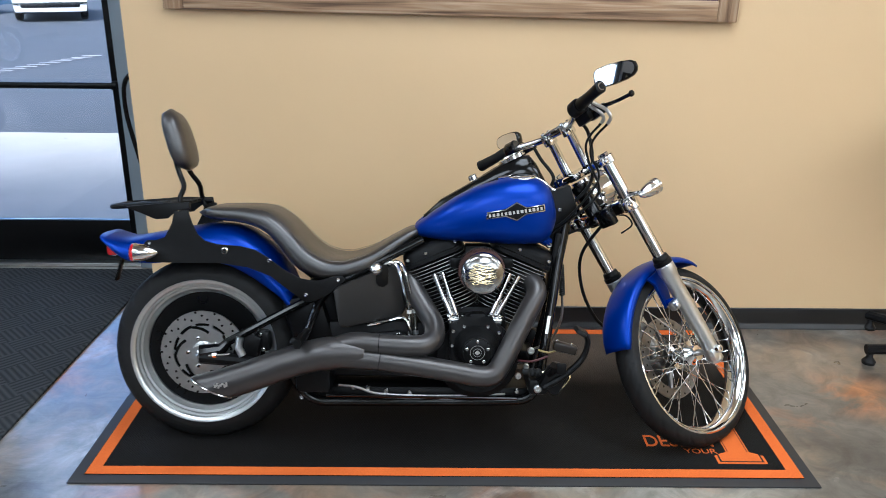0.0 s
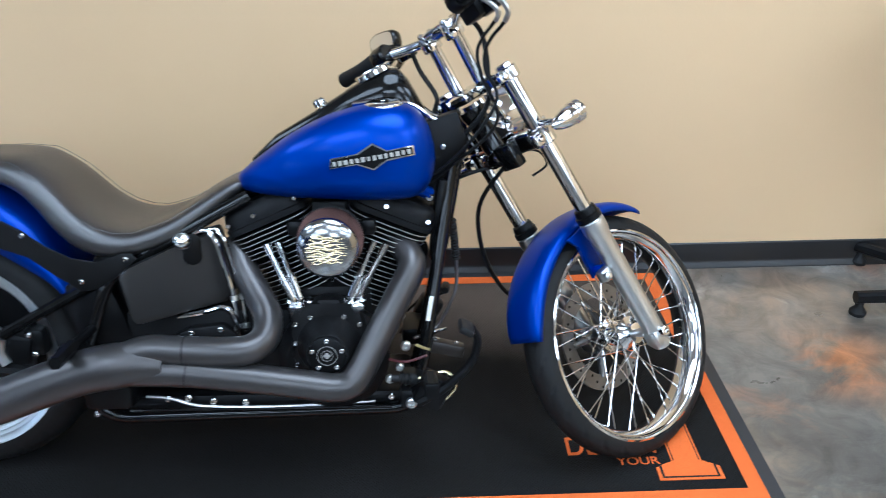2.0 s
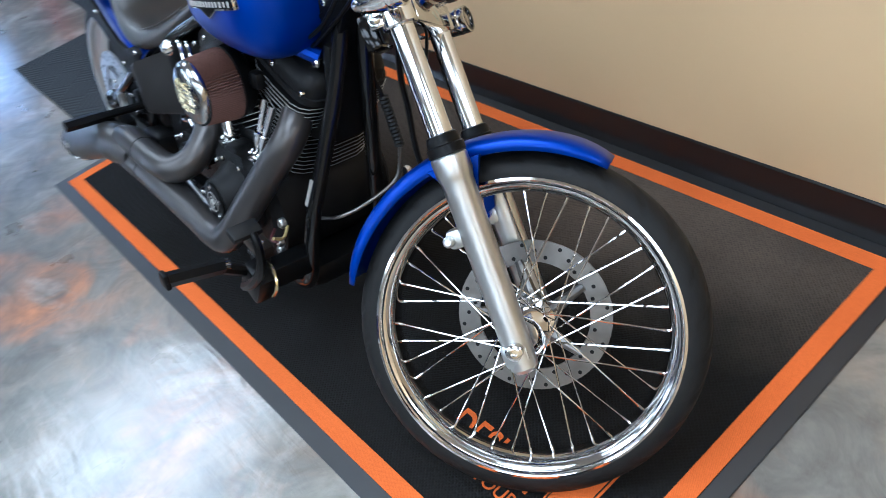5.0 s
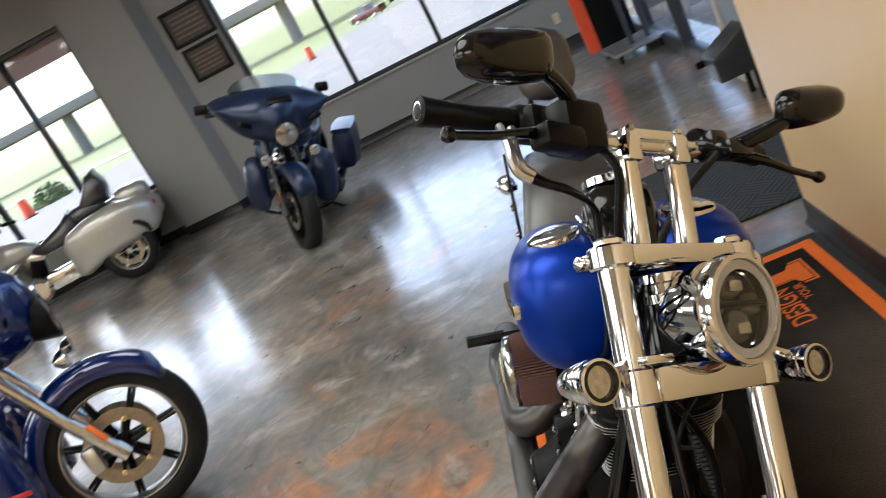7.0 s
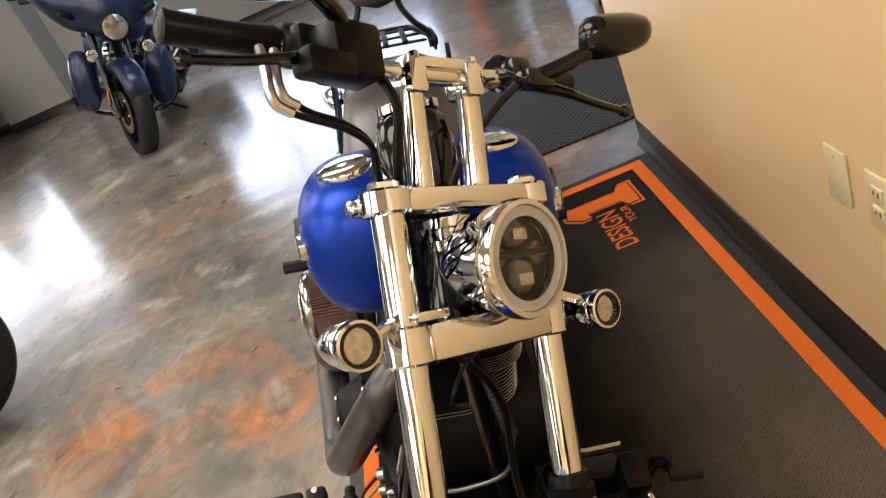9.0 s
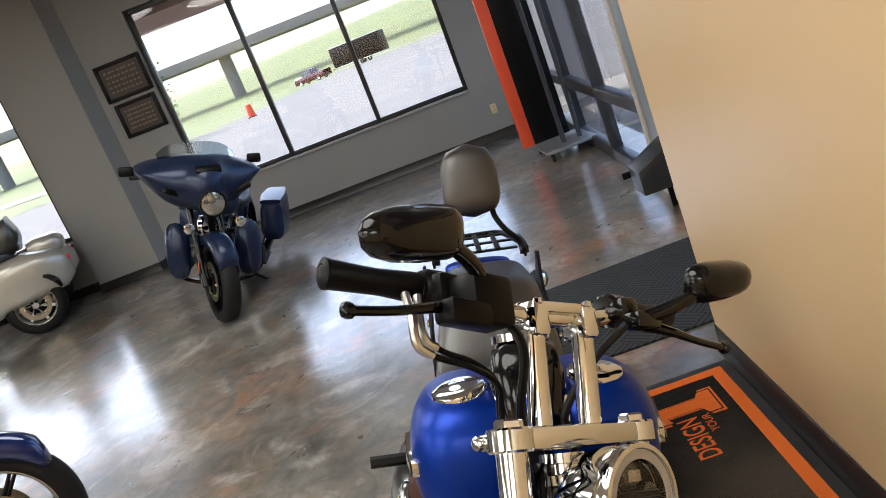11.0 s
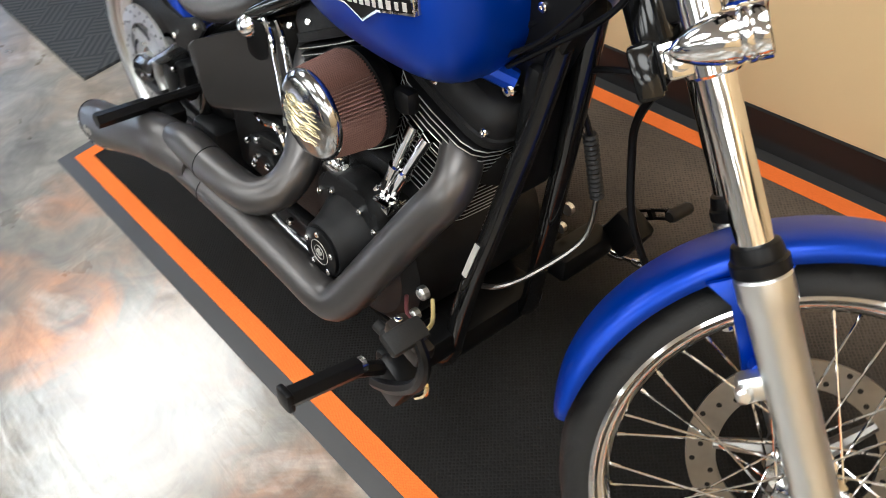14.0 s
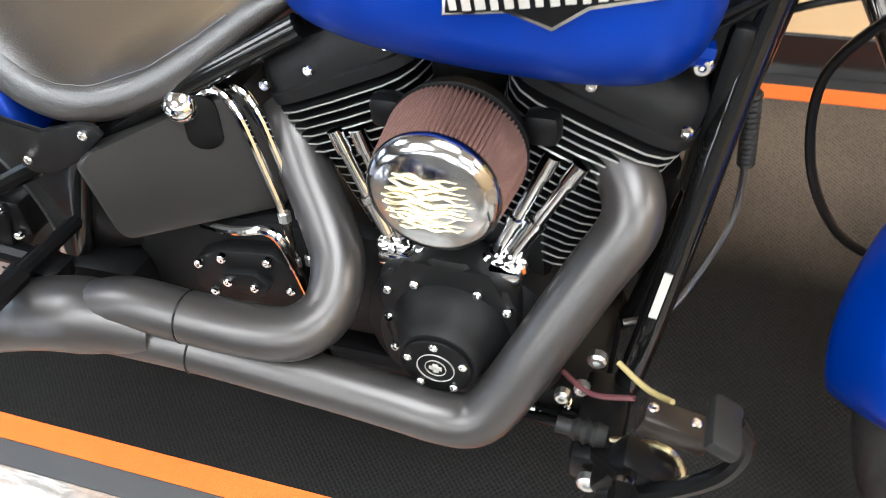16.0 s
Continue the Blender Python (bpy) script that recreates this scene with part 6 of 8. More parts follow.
def fork():
    fk = new("front_fork")
    fk.parent = bike
    for s in (-1, 1):
        u = s * TU
        bm = bmesh.new()
        add_lathe(bm, (u, TN, 0), (0, 0, -1), [(-0.175, 0.0205), (0.26, 0.0205)], 24)
        fpart("fork_tube", bm, CHROME, fk, "chrome fork tube")
        bm = bmesh.new()
        add_lathe(bm, (u, TN, 0), (0, 0, -1), [(0.204, 0.0225), (0.206, 0.026), (0.216, 0.0285), (0.222, 0.0285), (0.224, 0.032), (0.238, 0.032), (0.24, 0.029)], 24)
        fpart("dust_boot", bm, SATIN_BK, fk, "black rubber dust boot")
        bm = bmesh.new()
        add_lathe(bm, (u, TN, 0), (0, 0, -1), [(0.239, 0.0285), (0.243, 0.0315), (0.270, 0.0315), (0.278, 0.0295), (0.286, 0.0275), (0.50, 0.0265), (0.56, 0.026), (0.615, 0.024), (0.622, 0.018)], 24)
        add_box(bm, (u, TN - 0.004, -0.588), (0.046, 0.05, 0.05), 0.014)
        add_box(bm, (s * (TU - 0.014), TN - 0.03, -0.375), (0.03, 0.05, 0.035), 0.010)
        sl = fpart("fork_slider", bm, ALU, fk, "bare aluminium fork slider")
        bm = bmesh.new()
        add_lathe(bm, (u + s * 0.02, WC.y, WC.z), (s, 0, 0), [(0, 0.015), (0.016, 0.0145), (0.018, 0.011), (0.018, 0.006), (0.012, 0.0055)], 18)
        fpart("axle_end", bm, CHROME, sl)
        bm = bmesh.new()
        add_lathe(bm, (s * (TU - 0.002), TN - 0.048, -0.375), (s, 0, 0), [(0, 0.010), (0.012, 0.010), (0.016, 0.006)], 12)
        fpart("strut_bolt", bm, ALU, sl)
    bm = bmesh.new()
    add_tube(bm, [(-TU, WC.y, WC.z), (TU, WC.y, WC.z)], 0.011, 12)
    fpart("axle", bm, STEEL, fk)
    # clamps
    for a, nm, hh, dn in ((0.0, "lower_clamp", 0.046, 0.0), (0.165, "upper_clamp", 0.030, -0.005)):
        bm = bmesh.new()
        add_box(bm, (0, TN + 0.004 + dn, a), (2 * TU - 0.03, 0.052, hh), 0.008)
        for s in (-1, 1):
            add_lathe(bm, (s * TU, TN, a - hh / 2), (0, 0, 1), [(0, 0.0275), (0.003, 0.030), (hh - 0.003, 0.030), (hh, 0.0275)], 24)
            add_box(bm, (s * (TU + 0.012), TN - 0.03, a), (0.022, 0.03, hh * 0.7), 0.005)
        add_box(bm, (0, -0.06, a), (0.08, 0.08, hh * 0.9), 0.014)
        cl = fpart(nm, bm, CHROME, fk, "chrome triple clamp")
        for s in (-1, 1):
            bm = bmesh.new()
            add_lathe(bm, (s * (TU + 0.02), TN - 0.03, a), (s, 0, 0), [(0, 0.009), (0.010, 0.009), (0.012, 0.005)], 12)
            fpart("pinch_bolt", bm, CHROME, cl)
            if a > 0.1:
                bm = bmesh.new()
                add_lathe(bm, (s * TU, TN, a + hh / 2), (0, 0, 1), [(0, 0.019), (0.008, 0.019), (0.011, 0.016)], 6)
                fpart("fork_cap", bm, CHROME, cl)
    bm = bmesh.new()
    add_lathe(bm, (0, -0.065, -0.02), (0, 0, 1), [(0, 0.032), (0.02, 0.034), (0.03, 0.028), (0.12, 0.028), (0.14, 0.034), (0.155, 0.034)], 24)
    fpart("steering_head", bm, GLOSS_BK, fk)
    bm = bmesh.new()
    add_lathe(bm, (0, -0.05, 0.105), (0, 0, 1), [(0, 0.03), (0.012, 0.032), (0.014, 0.026), (0.026, 0.026), (0.028, 0.032), (0.04, 0.032)], 24)
    fpart("bearing_cup", bm, CHROME, fk)
    bm = bmesh.new()
    add_box(bm, (0.0, -0.035, 0.075), (0.05, 0.04, 0.085), 0.010)
    fpart("wiring_box", bm, SATIN_BK, fk)


fork()


def front_fender():
    n, m = 34, 13
    rows = []
    for i in range(n):
        t = i / (n - 1)
        ang = radians(45 + 102 * t)
        e = 1 - 0.45 * (abs(2 * t - 1) ** 6)
        row = []
        for j in range(m):
            b = math.pi * j / (m - 1)
            y = math.copysign(abs(math.cos(b)) ** 0.7, math.cos(b)) * 0.064 * (0.7 + 0.3 * e)
            r = 0.321 + 0.031 * (math.sin(b) ** 0.6) * e
            row.append(WC + V(y, math.cos(ang) * r, math.sin(ang) * r))
        rows.append(row)
    bm = bmesh.new()
    rings(bm, rows, closed_ring=False)
    f = fpart("front_fender", bm, BLUE, bike, "satin blue front fender", 60)
    solid(f, 0.003)
    for s in (-1, 1):
        bm = bmesh.new()
        add_plate(bm, [WC + V(s * 0.064, y, z) for y, z in ((-0.06, 0.322), (0.04, 0.322), (0.022, 0.29), (0.0, 0.22), (-0.045, 0.20), (-0.035, 0.29))], (s, 0, 0), 0.010, 0.002)
        add_tube(bm, [WC + V(s * 0.066, -0.025, 0.213), WC + V(s * 0.10, -0.025, 0.213)], 0.012, 10)
        fpart("fender_bracket", bm, BLUE, f, "blue fender bracket")


front_fender()


DARK_L = mat("dark_lamp_lens", (0.03, 0.026, 0.022), 0.08, coat=0.8, noise_scale=60, noise_amt=0.3)


def headlight():
    hl = new("headlight")
    hl.parent = bike
    o, d = V(0.020, -0.036, 0.086), V(0.02, 0.995, -0.08).normalized()
    bm = bmesh.new()
    add_lathe(bm, o, d, [(-0.035, 0.015), (-0.03, 0.031), (-0.01, 0.049), (0.02, 0.0615), (0.05, 0.067), (0.074, 0.069), (0.076, 0.073), (0.090, 0.0735), (0.096, 0.0705), (0.097, 0.0645), (0.088, 0.0632), (0.066, 0.056), (0.060, 0.052), (0.060, 0.002)], 44)
    add_box(bm, o + V(0, -0.01, -0.075), (0.03, 0.04, 0.03), 0.006)
    fpart("shell", bm, CHROME, hl, "chrome bullet headlight shell", 40)
    bm = bmesh.new()
    add_lathe(bm, o + d * 0.089, d, [(0, 0.051), (0.004, 0.051), (0.004, 0.063), (0, 0.063)], 40, closed=True)
    fpart("halo_ring", bm, mat("halo_ring", (0.5, 0.48, 0.45), 0.35, noise_scale=30, noise_amt=0.1), hl, "frosted halo ring")
    bm = bmesh.new()
    add_lathe(bm, o + d * 0.07, d, [(0, 0.052), (0.002, 0.052)], 32)
    add_box(bm, o + V(0, 0.078, 0), (0.098, 0.014, 0.008), 0.003)
    fpart("reflector", bm, SATIN_BK, hl)
    for z in (-0.027, 0.027):
        bm = bmesh.new()
        add_lathe(bm, o + V(0, 0.072, z), d, [(0, 0.022), (0.006, 0.021), (0.011, 0.014), (0.013, 0.002)], 20)
        pl = fpart("projector_lens", bm, DARK_L, hl, "dark projector lens")
        bm = bmesh.new()
        add_box(bm, o + V(0, 0.084, z - 0.004), (0.024, 0.005, 0.015), 0.0022)
        fpart("emitter", bm, CLEAR_L, pl)
    for s in (-1, 1):
        bm = bmesh.new()
        add_lathe(bm, o + V(s * 0.034, 0.072, 0), d, [(0, 0.016), (0.006, 0.014), (0.008, 0.002)], 16)
        fpart("projector_lens", bm, DARK_L, hl)
    bm = bmesh.new()
    add_lathe(bm, o + d * 0.0895, d, [(0, 0.063), (0.003, 0.063), (0.0065, 0.044), (0.008, 0.002)], 36)
    g = fpart("lens", bm, LIGHTGLASS, hl, "clear headlight lens")
    g.visible_shadow = False
    for s in (-1, 1):
        sg = new("front_signal")
        sg.parent = bike
        bm = bmesh.new()
        o2 = V(s * 0.206, -0.036, 0.008 - 0.008 * s)
        add_lathe(bm, o2, (-0.14, 1, -0.04), [(-0.024, 0.003), (-0.018, 0.010), (-0.002, 0.018), (0.018, 0.0235), (0.034, 0.0255), (0.038, 0.0245), (0.042, 0.0268), (0.047, 0.0268), (0.049, 0.0255), (0.052, 0.0268), (0.062, 0.0268), (0.063, 0.0235), (0.057, 0.0228), (0.048, 0.019), (0.044, 0.002)], 28)
        fpart("shell", bm, CHROME, sg, "chrome bullet signal shell")
        bm = bmesh.new()
        add_tube(bm, smooth_path([(s * 0.13, -0.02, 0.028), (s * 0.155, -0.015, 0.022), (s * 0.19, -0.01, 0.01)]), 0.0085, 10)
        add_box(bm, (s * 0.10, 0.0, 0.031), (0.05, 0.03, 0.012), 0.004)
        fpart("stalk", bm, CHROME, sg)
        bm = bmesh.new()
        add_lathe(bm, o2 + V(-0.0075, 0.054, -0.002), (-0.14, 1, -0.04), [(0, 0.0225), (0.004, 0.021), (0.006, 0.003)], 20)
        fpart("lens", bm, CLEAR_L, sg, "clear signal lens")
        bm = bmesh.new()
        add_lathe(bm, o2 + V(-0.0092, 0.066, -0.0026), (-0.14, 1, -0.04), [(-0.005, 0.0232), (-0.003, 0.0232), (-0.003, 0.0195), (-0.005, 0.0195)], 24, closed=True)
        fpart("lens_ring", bm, GLOSS_BK, sg)


headlight()


def swept(v):
    """The right half of the bar is turned up and in a little on its clamps."""
    k = max(0.0, -v.x - 0.05)
    return V(v.x + 0.10 * k, v.y - 0.033 * k, v.z + 0.095 * k)


def bpart(name, bm, material, parent, label="", sharp=35):
    for v in bm.verts:
        v.co = swept(v.co)
    return fpart(name, bm, material, parent, label, sharp)


def handlebar():
    hb = new("handlebar")
    hb.parent = bike
    for s in (-1, 1):
        bm = bmesh.new()
        add_lathe(bm, (s * 0.048, -0.035, 0.18), (0, 0.06, 1), [(0, 0.017), (0.12, 0.016), (0.125, 0.019)], 20)
        add_box(bm, (s * 0.048, -0.03, 0.318), (0.032, 0.05, 0.046), 0.009)
        ri = bpart("riser", bm, CHROME, hb, "chrome riser")
        for dn in (-0.016, 0.018):
            bm = bmesh.new()
            add_lathe(bm, (s * 0.048, -0.03 + dn, 0.34), (0, 0, 1), [(0, 0.007), (0.006, 0.007), (0.008, 0.004)], 10)
            bpart("clamp_bolt", bm, CHROME, ri)
    bm = bmesh.new()
    add_box(bm, (0, -0.03, 0.336), (0.12, 0.042, 0.016), 0.005)
    bpart("bar_clamp", bm, CHROME, hb, "chrome bar clamp")
    bm = bmesh.new()
    add_tube(bm, smooth_path([(-0.35, -0.10, 0.356), (-0.2, -0.078, 0.352), (-0.11, -0.045, 0.333), (-0.05, -0.03, 0.325), (0.05, -0.03, 0.325), (0.11, -0.045, 0.333), (0.2, -0.078, 0.352), (0.35, -0.10, 0.356)], 4), 0.0127, 14)
    bpart("bar", bm, CHROME, hb, "chrome drag bar")
    for s in (-1, 1):
        d = V(s * 0.138, -0.02, 0.003).normalized()
        g0 = V(s * 0.208, -0.08, 0.353)
        bm = bmesh.new()
        add_lathe(bm, g0, d, [(0, 0.019), (0.005, 0.0205), (0.06, 0.0175), (0.09, 0.018), (0.128, 0.0195), (0.136, 0.0195), (0.141, 0.016)], 24)
        gr = bpart("grip", bm, SATIN_BK if s < 0 else RUBBER, hb, "black rubber grip")
        bm = bmesh.new()
        add_lathe(bm, g0 + d * 0.134, d, [(0, 0.0205), (0.006, 0.0205), (0.009, 0.016), (0.010, 0.003)], 20)
        bpart("grip_end", bm, SATIN_BK, gr)
        # switch housing
        bm = bmesh.new()
        add_lathe(bm, g0 - d * 0.052, d, [(0, 0.022), (0.006, 0.027), (0.04, 0.027), (0.048, 0.023)], 20)
        add_box(bm, g0 - d * 0.028 + V(0, 0.018, -0.004), (0.044, 0.042, 0.042), 0.010)
        sh = bpart("switch_housing", bm, SATIN_BK if s < 0 else GLOSS_BK, hb, "black switch housing")
        bm = bmesh.new()
        add_box(bm, g0 - d * 0.03 + V(0, -0.02, 0.012), (0.012, 0.012, 0.010), 0.003)
        bpart("switch_button", bm, RUBBER, sh)
        # lever
        l0 = g0 + V(-s * 0.03, 0.055, -0.03)
        tip = V(s * 0.368, -0.012, 0.288)
        bm = bmesh.new()
        pth = smooth_path([l0, l0.lerp(tip, 0.3) + V(0, 0.010, -0.003), l0.lerp(tip, 0.65) + V(0, 0.006, -0.004), tip], 4)
        add_tube(bm, pth, [0.011, 0.010, 0.009, 0.008, 0.0075, 0.007, 0.0065, 0.0062, 0.006, 0.006, 0.006, 0.006, 0.006], 10)
        add_lathe(bm, tip - V(s * 0.006, 0, 0), (s, 0, 0), [(0, 0.005), (0.003, 0.009), (0.009, 0.0105), (0.015, 0.009), (0.018, 0.003)], 12)
        bpart("lever", bm, GLOSS_BK, hb, "black hand lever")
        bm = bmesh.new()
        if s < 0:
            add_box(bm, (-0.152, -0.018, 0.328), (0.072, 0.062, 0.066), 0.010)
            add_box(bm, (-0.195, -0.006, 0.305), (0.07, 0.042, 0.032), 0.008)
            mc = bpart("master_cylinder", bm, SATIN_BK, hb, "black brake master cylinder")
            bm = bmesh.new()
            add_lathe(bm, (-0.152, -0.018, 0.3605), (0, 0, 1), [(0, 0.018), (0.002, 0.018), (0.003, 0.013), (0.001, 0.010)], 20)
            bpart("cap_disc", bm, GLOSS_BK, mc)
            bm = bmesh.new()
            add_lathe(bm, (-0.118, -0.02, 0.318), (1, 0, -0.1), [(0, 0.010), (0.012, 0.010), (0.014, 0.007)], 12)
            bpart("hose_fitting", bm, BRASS, mc)
        else:
            add_box(bm, (0.170, -0.015, 0.325), (0.055, 0.035, 0.026), 0.006)
            bpart("clutch_perch", bm, GLOSS_BK, hb)
        # mirror
        mi = new("mirror")
        mi.parent = bike
        c = V(0.296, 0.037, 0.384) if s > 0 else V(-0.305, 0.037, 0.375)
        bm = bmesh.new()
        stem = [(-0.158, -0.012, 0.340), (-0.175, 0.005, 0.36), (-0.22, 0.025, 0.372), (-0.262, 0.036, 0.375)] if s < 0 else [(0.178, -0.012, 0.330), (0.20, 0.006, 0.338), (0.235, 0.025, 0.353), (0.268, 0.036, 0.368)]
        add_tube(bm, smooth_path(stem, 5), [0.0125, 0.0100], 12)
        bpart("stem", bm, GLOSS_BK, mi)
        out = [(-0.074, 0.012), (-0.070, 0.024), (-0.058, 0.032), (-0.02, 0.036), (0.03, 0.036), (0.062, 0.031), (0.076, 0.022), (0.081, 0.008), (0.078, -0.008), (0.066, -0.020), (0.04, -0.029), (0.0, -0.035), (-0.045, -0.037), (-0.064, -0.031), (-0.074, -0.014)]
        nrm = (V(0.08, -0.93, 0.36) if s > 0 else V(-0.24, -0.93, 0.28)).normalized()
        ex = V(0.95, 0, 0.16) if s > 0 else V(-0.967, 0, -0.255)
        ex = (ex - nrm * ex.dot(nrm)).normalized()
        ez = nrm.cross(ex).normalized()
        if ez.z < 0:
            ez = -ez
        out = [(x * 0.86, z * 0.84) if s > 0 else (x * 1.12, z * 0.90) for x, z in out]
        rows = []
        for k, h in ((1.0, -0.004), (1.03, 0.0), (1.035, 0.006), (1.0, 0.013), (0.93, 0.021), (0.82, 0.028), (0.66, 0.034), (0.45, 0.037), (0.2, 0.038)):
            rows.append([c + ex * (x * k) + ez * (z * k) - nrm * h for x, z in out])
        bm = bmesh.new()
        rings(bm, rows)
        bpart("shell", bm, GLOSS_BK, mi, "gloss black mirror shell", 40)
        bm = bmesh.new()
        add_plate(bm, [c + ex * (x * 0.94) + ez * (z * 0.92) + nrm * 0.0042 for x, z in out], nrm, 0.0012)
        bpart("mirror_glass", bm, MIRROR, mi, "mirror glass")


handlebar()


def cables():
    cb = new("control_cables")
    cb.parent = bike
    F = FORK
    sets = [
        (0.0042, SATIN_BK, [F @ swept(V(-0.236, -0.03, 0.255)), F @ swept(V(-0.214, -0.03, 0.251)), F @ swept(V(-0.159, -0.03, 0.244)), F @ swept(V(-0.119, -0.035, 0.228)), F @ swept(V(-0.103, -0.05, 0.195)), F @ V(-0.09, -0.07, 0.12), V(1.22, -0.07, 0.77), V(1.10, -0.08, 0.70)]),
        (0.0042, SATIN_BK, [F @ swept(V(-0.220, -0.04, 0.268)), F @ swept(V(-0.19, -0.045, 0.262)), F @ swept(V(-0.15, -0.045, 0.256)), F @ swept(V(-0.108, -0.05, 0.236)), F @ V(-0.09, -0.065, 0.19), F @ V(-0.07, -0.08, 0.08), V(1.21, -0.06, 0.75), V(1.11, -0.07, 0.68)]),
        (0.0062, SATIN_BK, [F @ swept(V(-0.11, -0.02, 0.315)), F @ swept(V(-0.10, 0.0, 0.27)), F @ V(-0.085, -0.03, 0.2), F @ V(-0.05, -0.07, 0.12), V(1.22, -0.04, 0.80), V(1.16, -0.05, 0.76)]),
        (0.006, RUBBER, [F @ V(0.14, -0.02, 0.32), F @ V(0.10, -0.06, 0.27), F @ V(0.06, -0.09, 0.2), V(1.18, 0.05, 0.86), V(1.17, 0.04, 0.75)]),
        (0.006, SATIN_BK, [F @ V(-0.02, -0.06, -0.02), V(1.303, 0.03, 0.661), V(1.291, 0.05, 0.585), V(1.31, 0.05, 0.489), V(1.358, 0.06, 0.402), V(1.421, 0.09, 0.345)]),
        (0.0045, SATIN_BK, [F @ V(0.0, -0.07, -0.02), V(1.222, 0.01, 0.70), V(1.224, 0.038, 0.60), V(1.232, 0.052, 0.54), V(1.234, 0.062, 0.484)]),
        (0.0045, STEEL_D, [V(1.234, 0.062, 0.486), V(1.232, 0.045, 0.415), V(1.20, -0.02, 0.366), V(1.169, -0.071, 0.344), V(1.12, -0.09, 0.33)]),
        (0.003, SATIN_BK, [F @ V(-0.02, -0.01, -0.02), F @ V(-0.06, 0.0, -0.04), F @ V(-0.072, -0.01, -0.075), F @ V(-0.03, -0.03, -0.085)]),
    ]
    for r, m, pts in sets:
        bm = bmesh.new()
        add_tube(bm, smooth_path(pts, 7), r, 8)
        part("cable", bm, m, cb, "black control cable")
    for pts in ([F @ swept(V(-0.245, -0.06, 0.335)), F @ swept(V(-0.257, -0.035, 0.298)), F @ swept(V(-0.259, -0.03, 0.274)), F @ swept(V(-0.252, -0.03, 0.261)), F @ swept(V(-0.232, -0.03, 0.254))], [F @ swept(V(-0.225, -0.06, 0.335)), F @ swept(V(-0.237, -0.045, 0.300)), F @ swept(V(-0.238, -0.04, 0.282)), F @ swept(V(-0.231, -0.04, 0.272)), F @ swept(V(-0.216, -0.04, 0.267))]):
        bm = bmesh.new()
        add_tube(bm, smooth_path(pts, 5), 0.006, 8)
        part("cable_elbow", bm, STEEL, cb, "bent metal cable elbow")
    bm = bmesh.new()
    add_lathe(bm, V(1.224, 0.039, 0.60), (0.09, 0.2, -1), [(0.0042 * k, 0.0115 if k % 2 else 0.0088) for k in range(28)], 12)
    part("cable_boot", bm, RUBBER, cb)
    # dark gusset that fills the neck behind the cables
    bm = bmesh.new()
    add_plate(bm, [V(x, -0.05, z) for x, z in ((1.10, 0.70), (1.19, 0.66), (1.262, 0.80), (1.235, 0.885), (1.13, 0.85))], (0, 1, 0), 0.05, 0.008)
    gs = part("neck_gusset", bm, SATIN_BK, cb, "black steering neck gusset")
    for x, z in ((1.155, 0.73), (1.20, 0.80)):
        bolt("gusset_bolt", gs, (x, -0.051, z), (0, -1, 0), 0.007, 0.005)


cables()


def jiffy_stand():
    bm = bmesh.new()
    add_tube(bm, [(0.95, 0.14, 0.17), (0.90, 0.24, 0.10), (0.87, 0.33, 0.072)], 0.012, 8)
    add_box(bm, (0.865, 0.335, 0.069), (0.06, 0.05, 0.008), 0.003, Matrix.Rotation(radians(11), 4, "X"))
    part("side_stand", bm, CHROME, bike, "chrome side stand")


jiffy_stand()

# ---- the other machines in the showroom ----


TANSTEEL = mat("tan_brake_steel", (0.36, 0.32, 0.26), 0.36, metal=1.0, noise_scale=50, noise_amt=0.3)


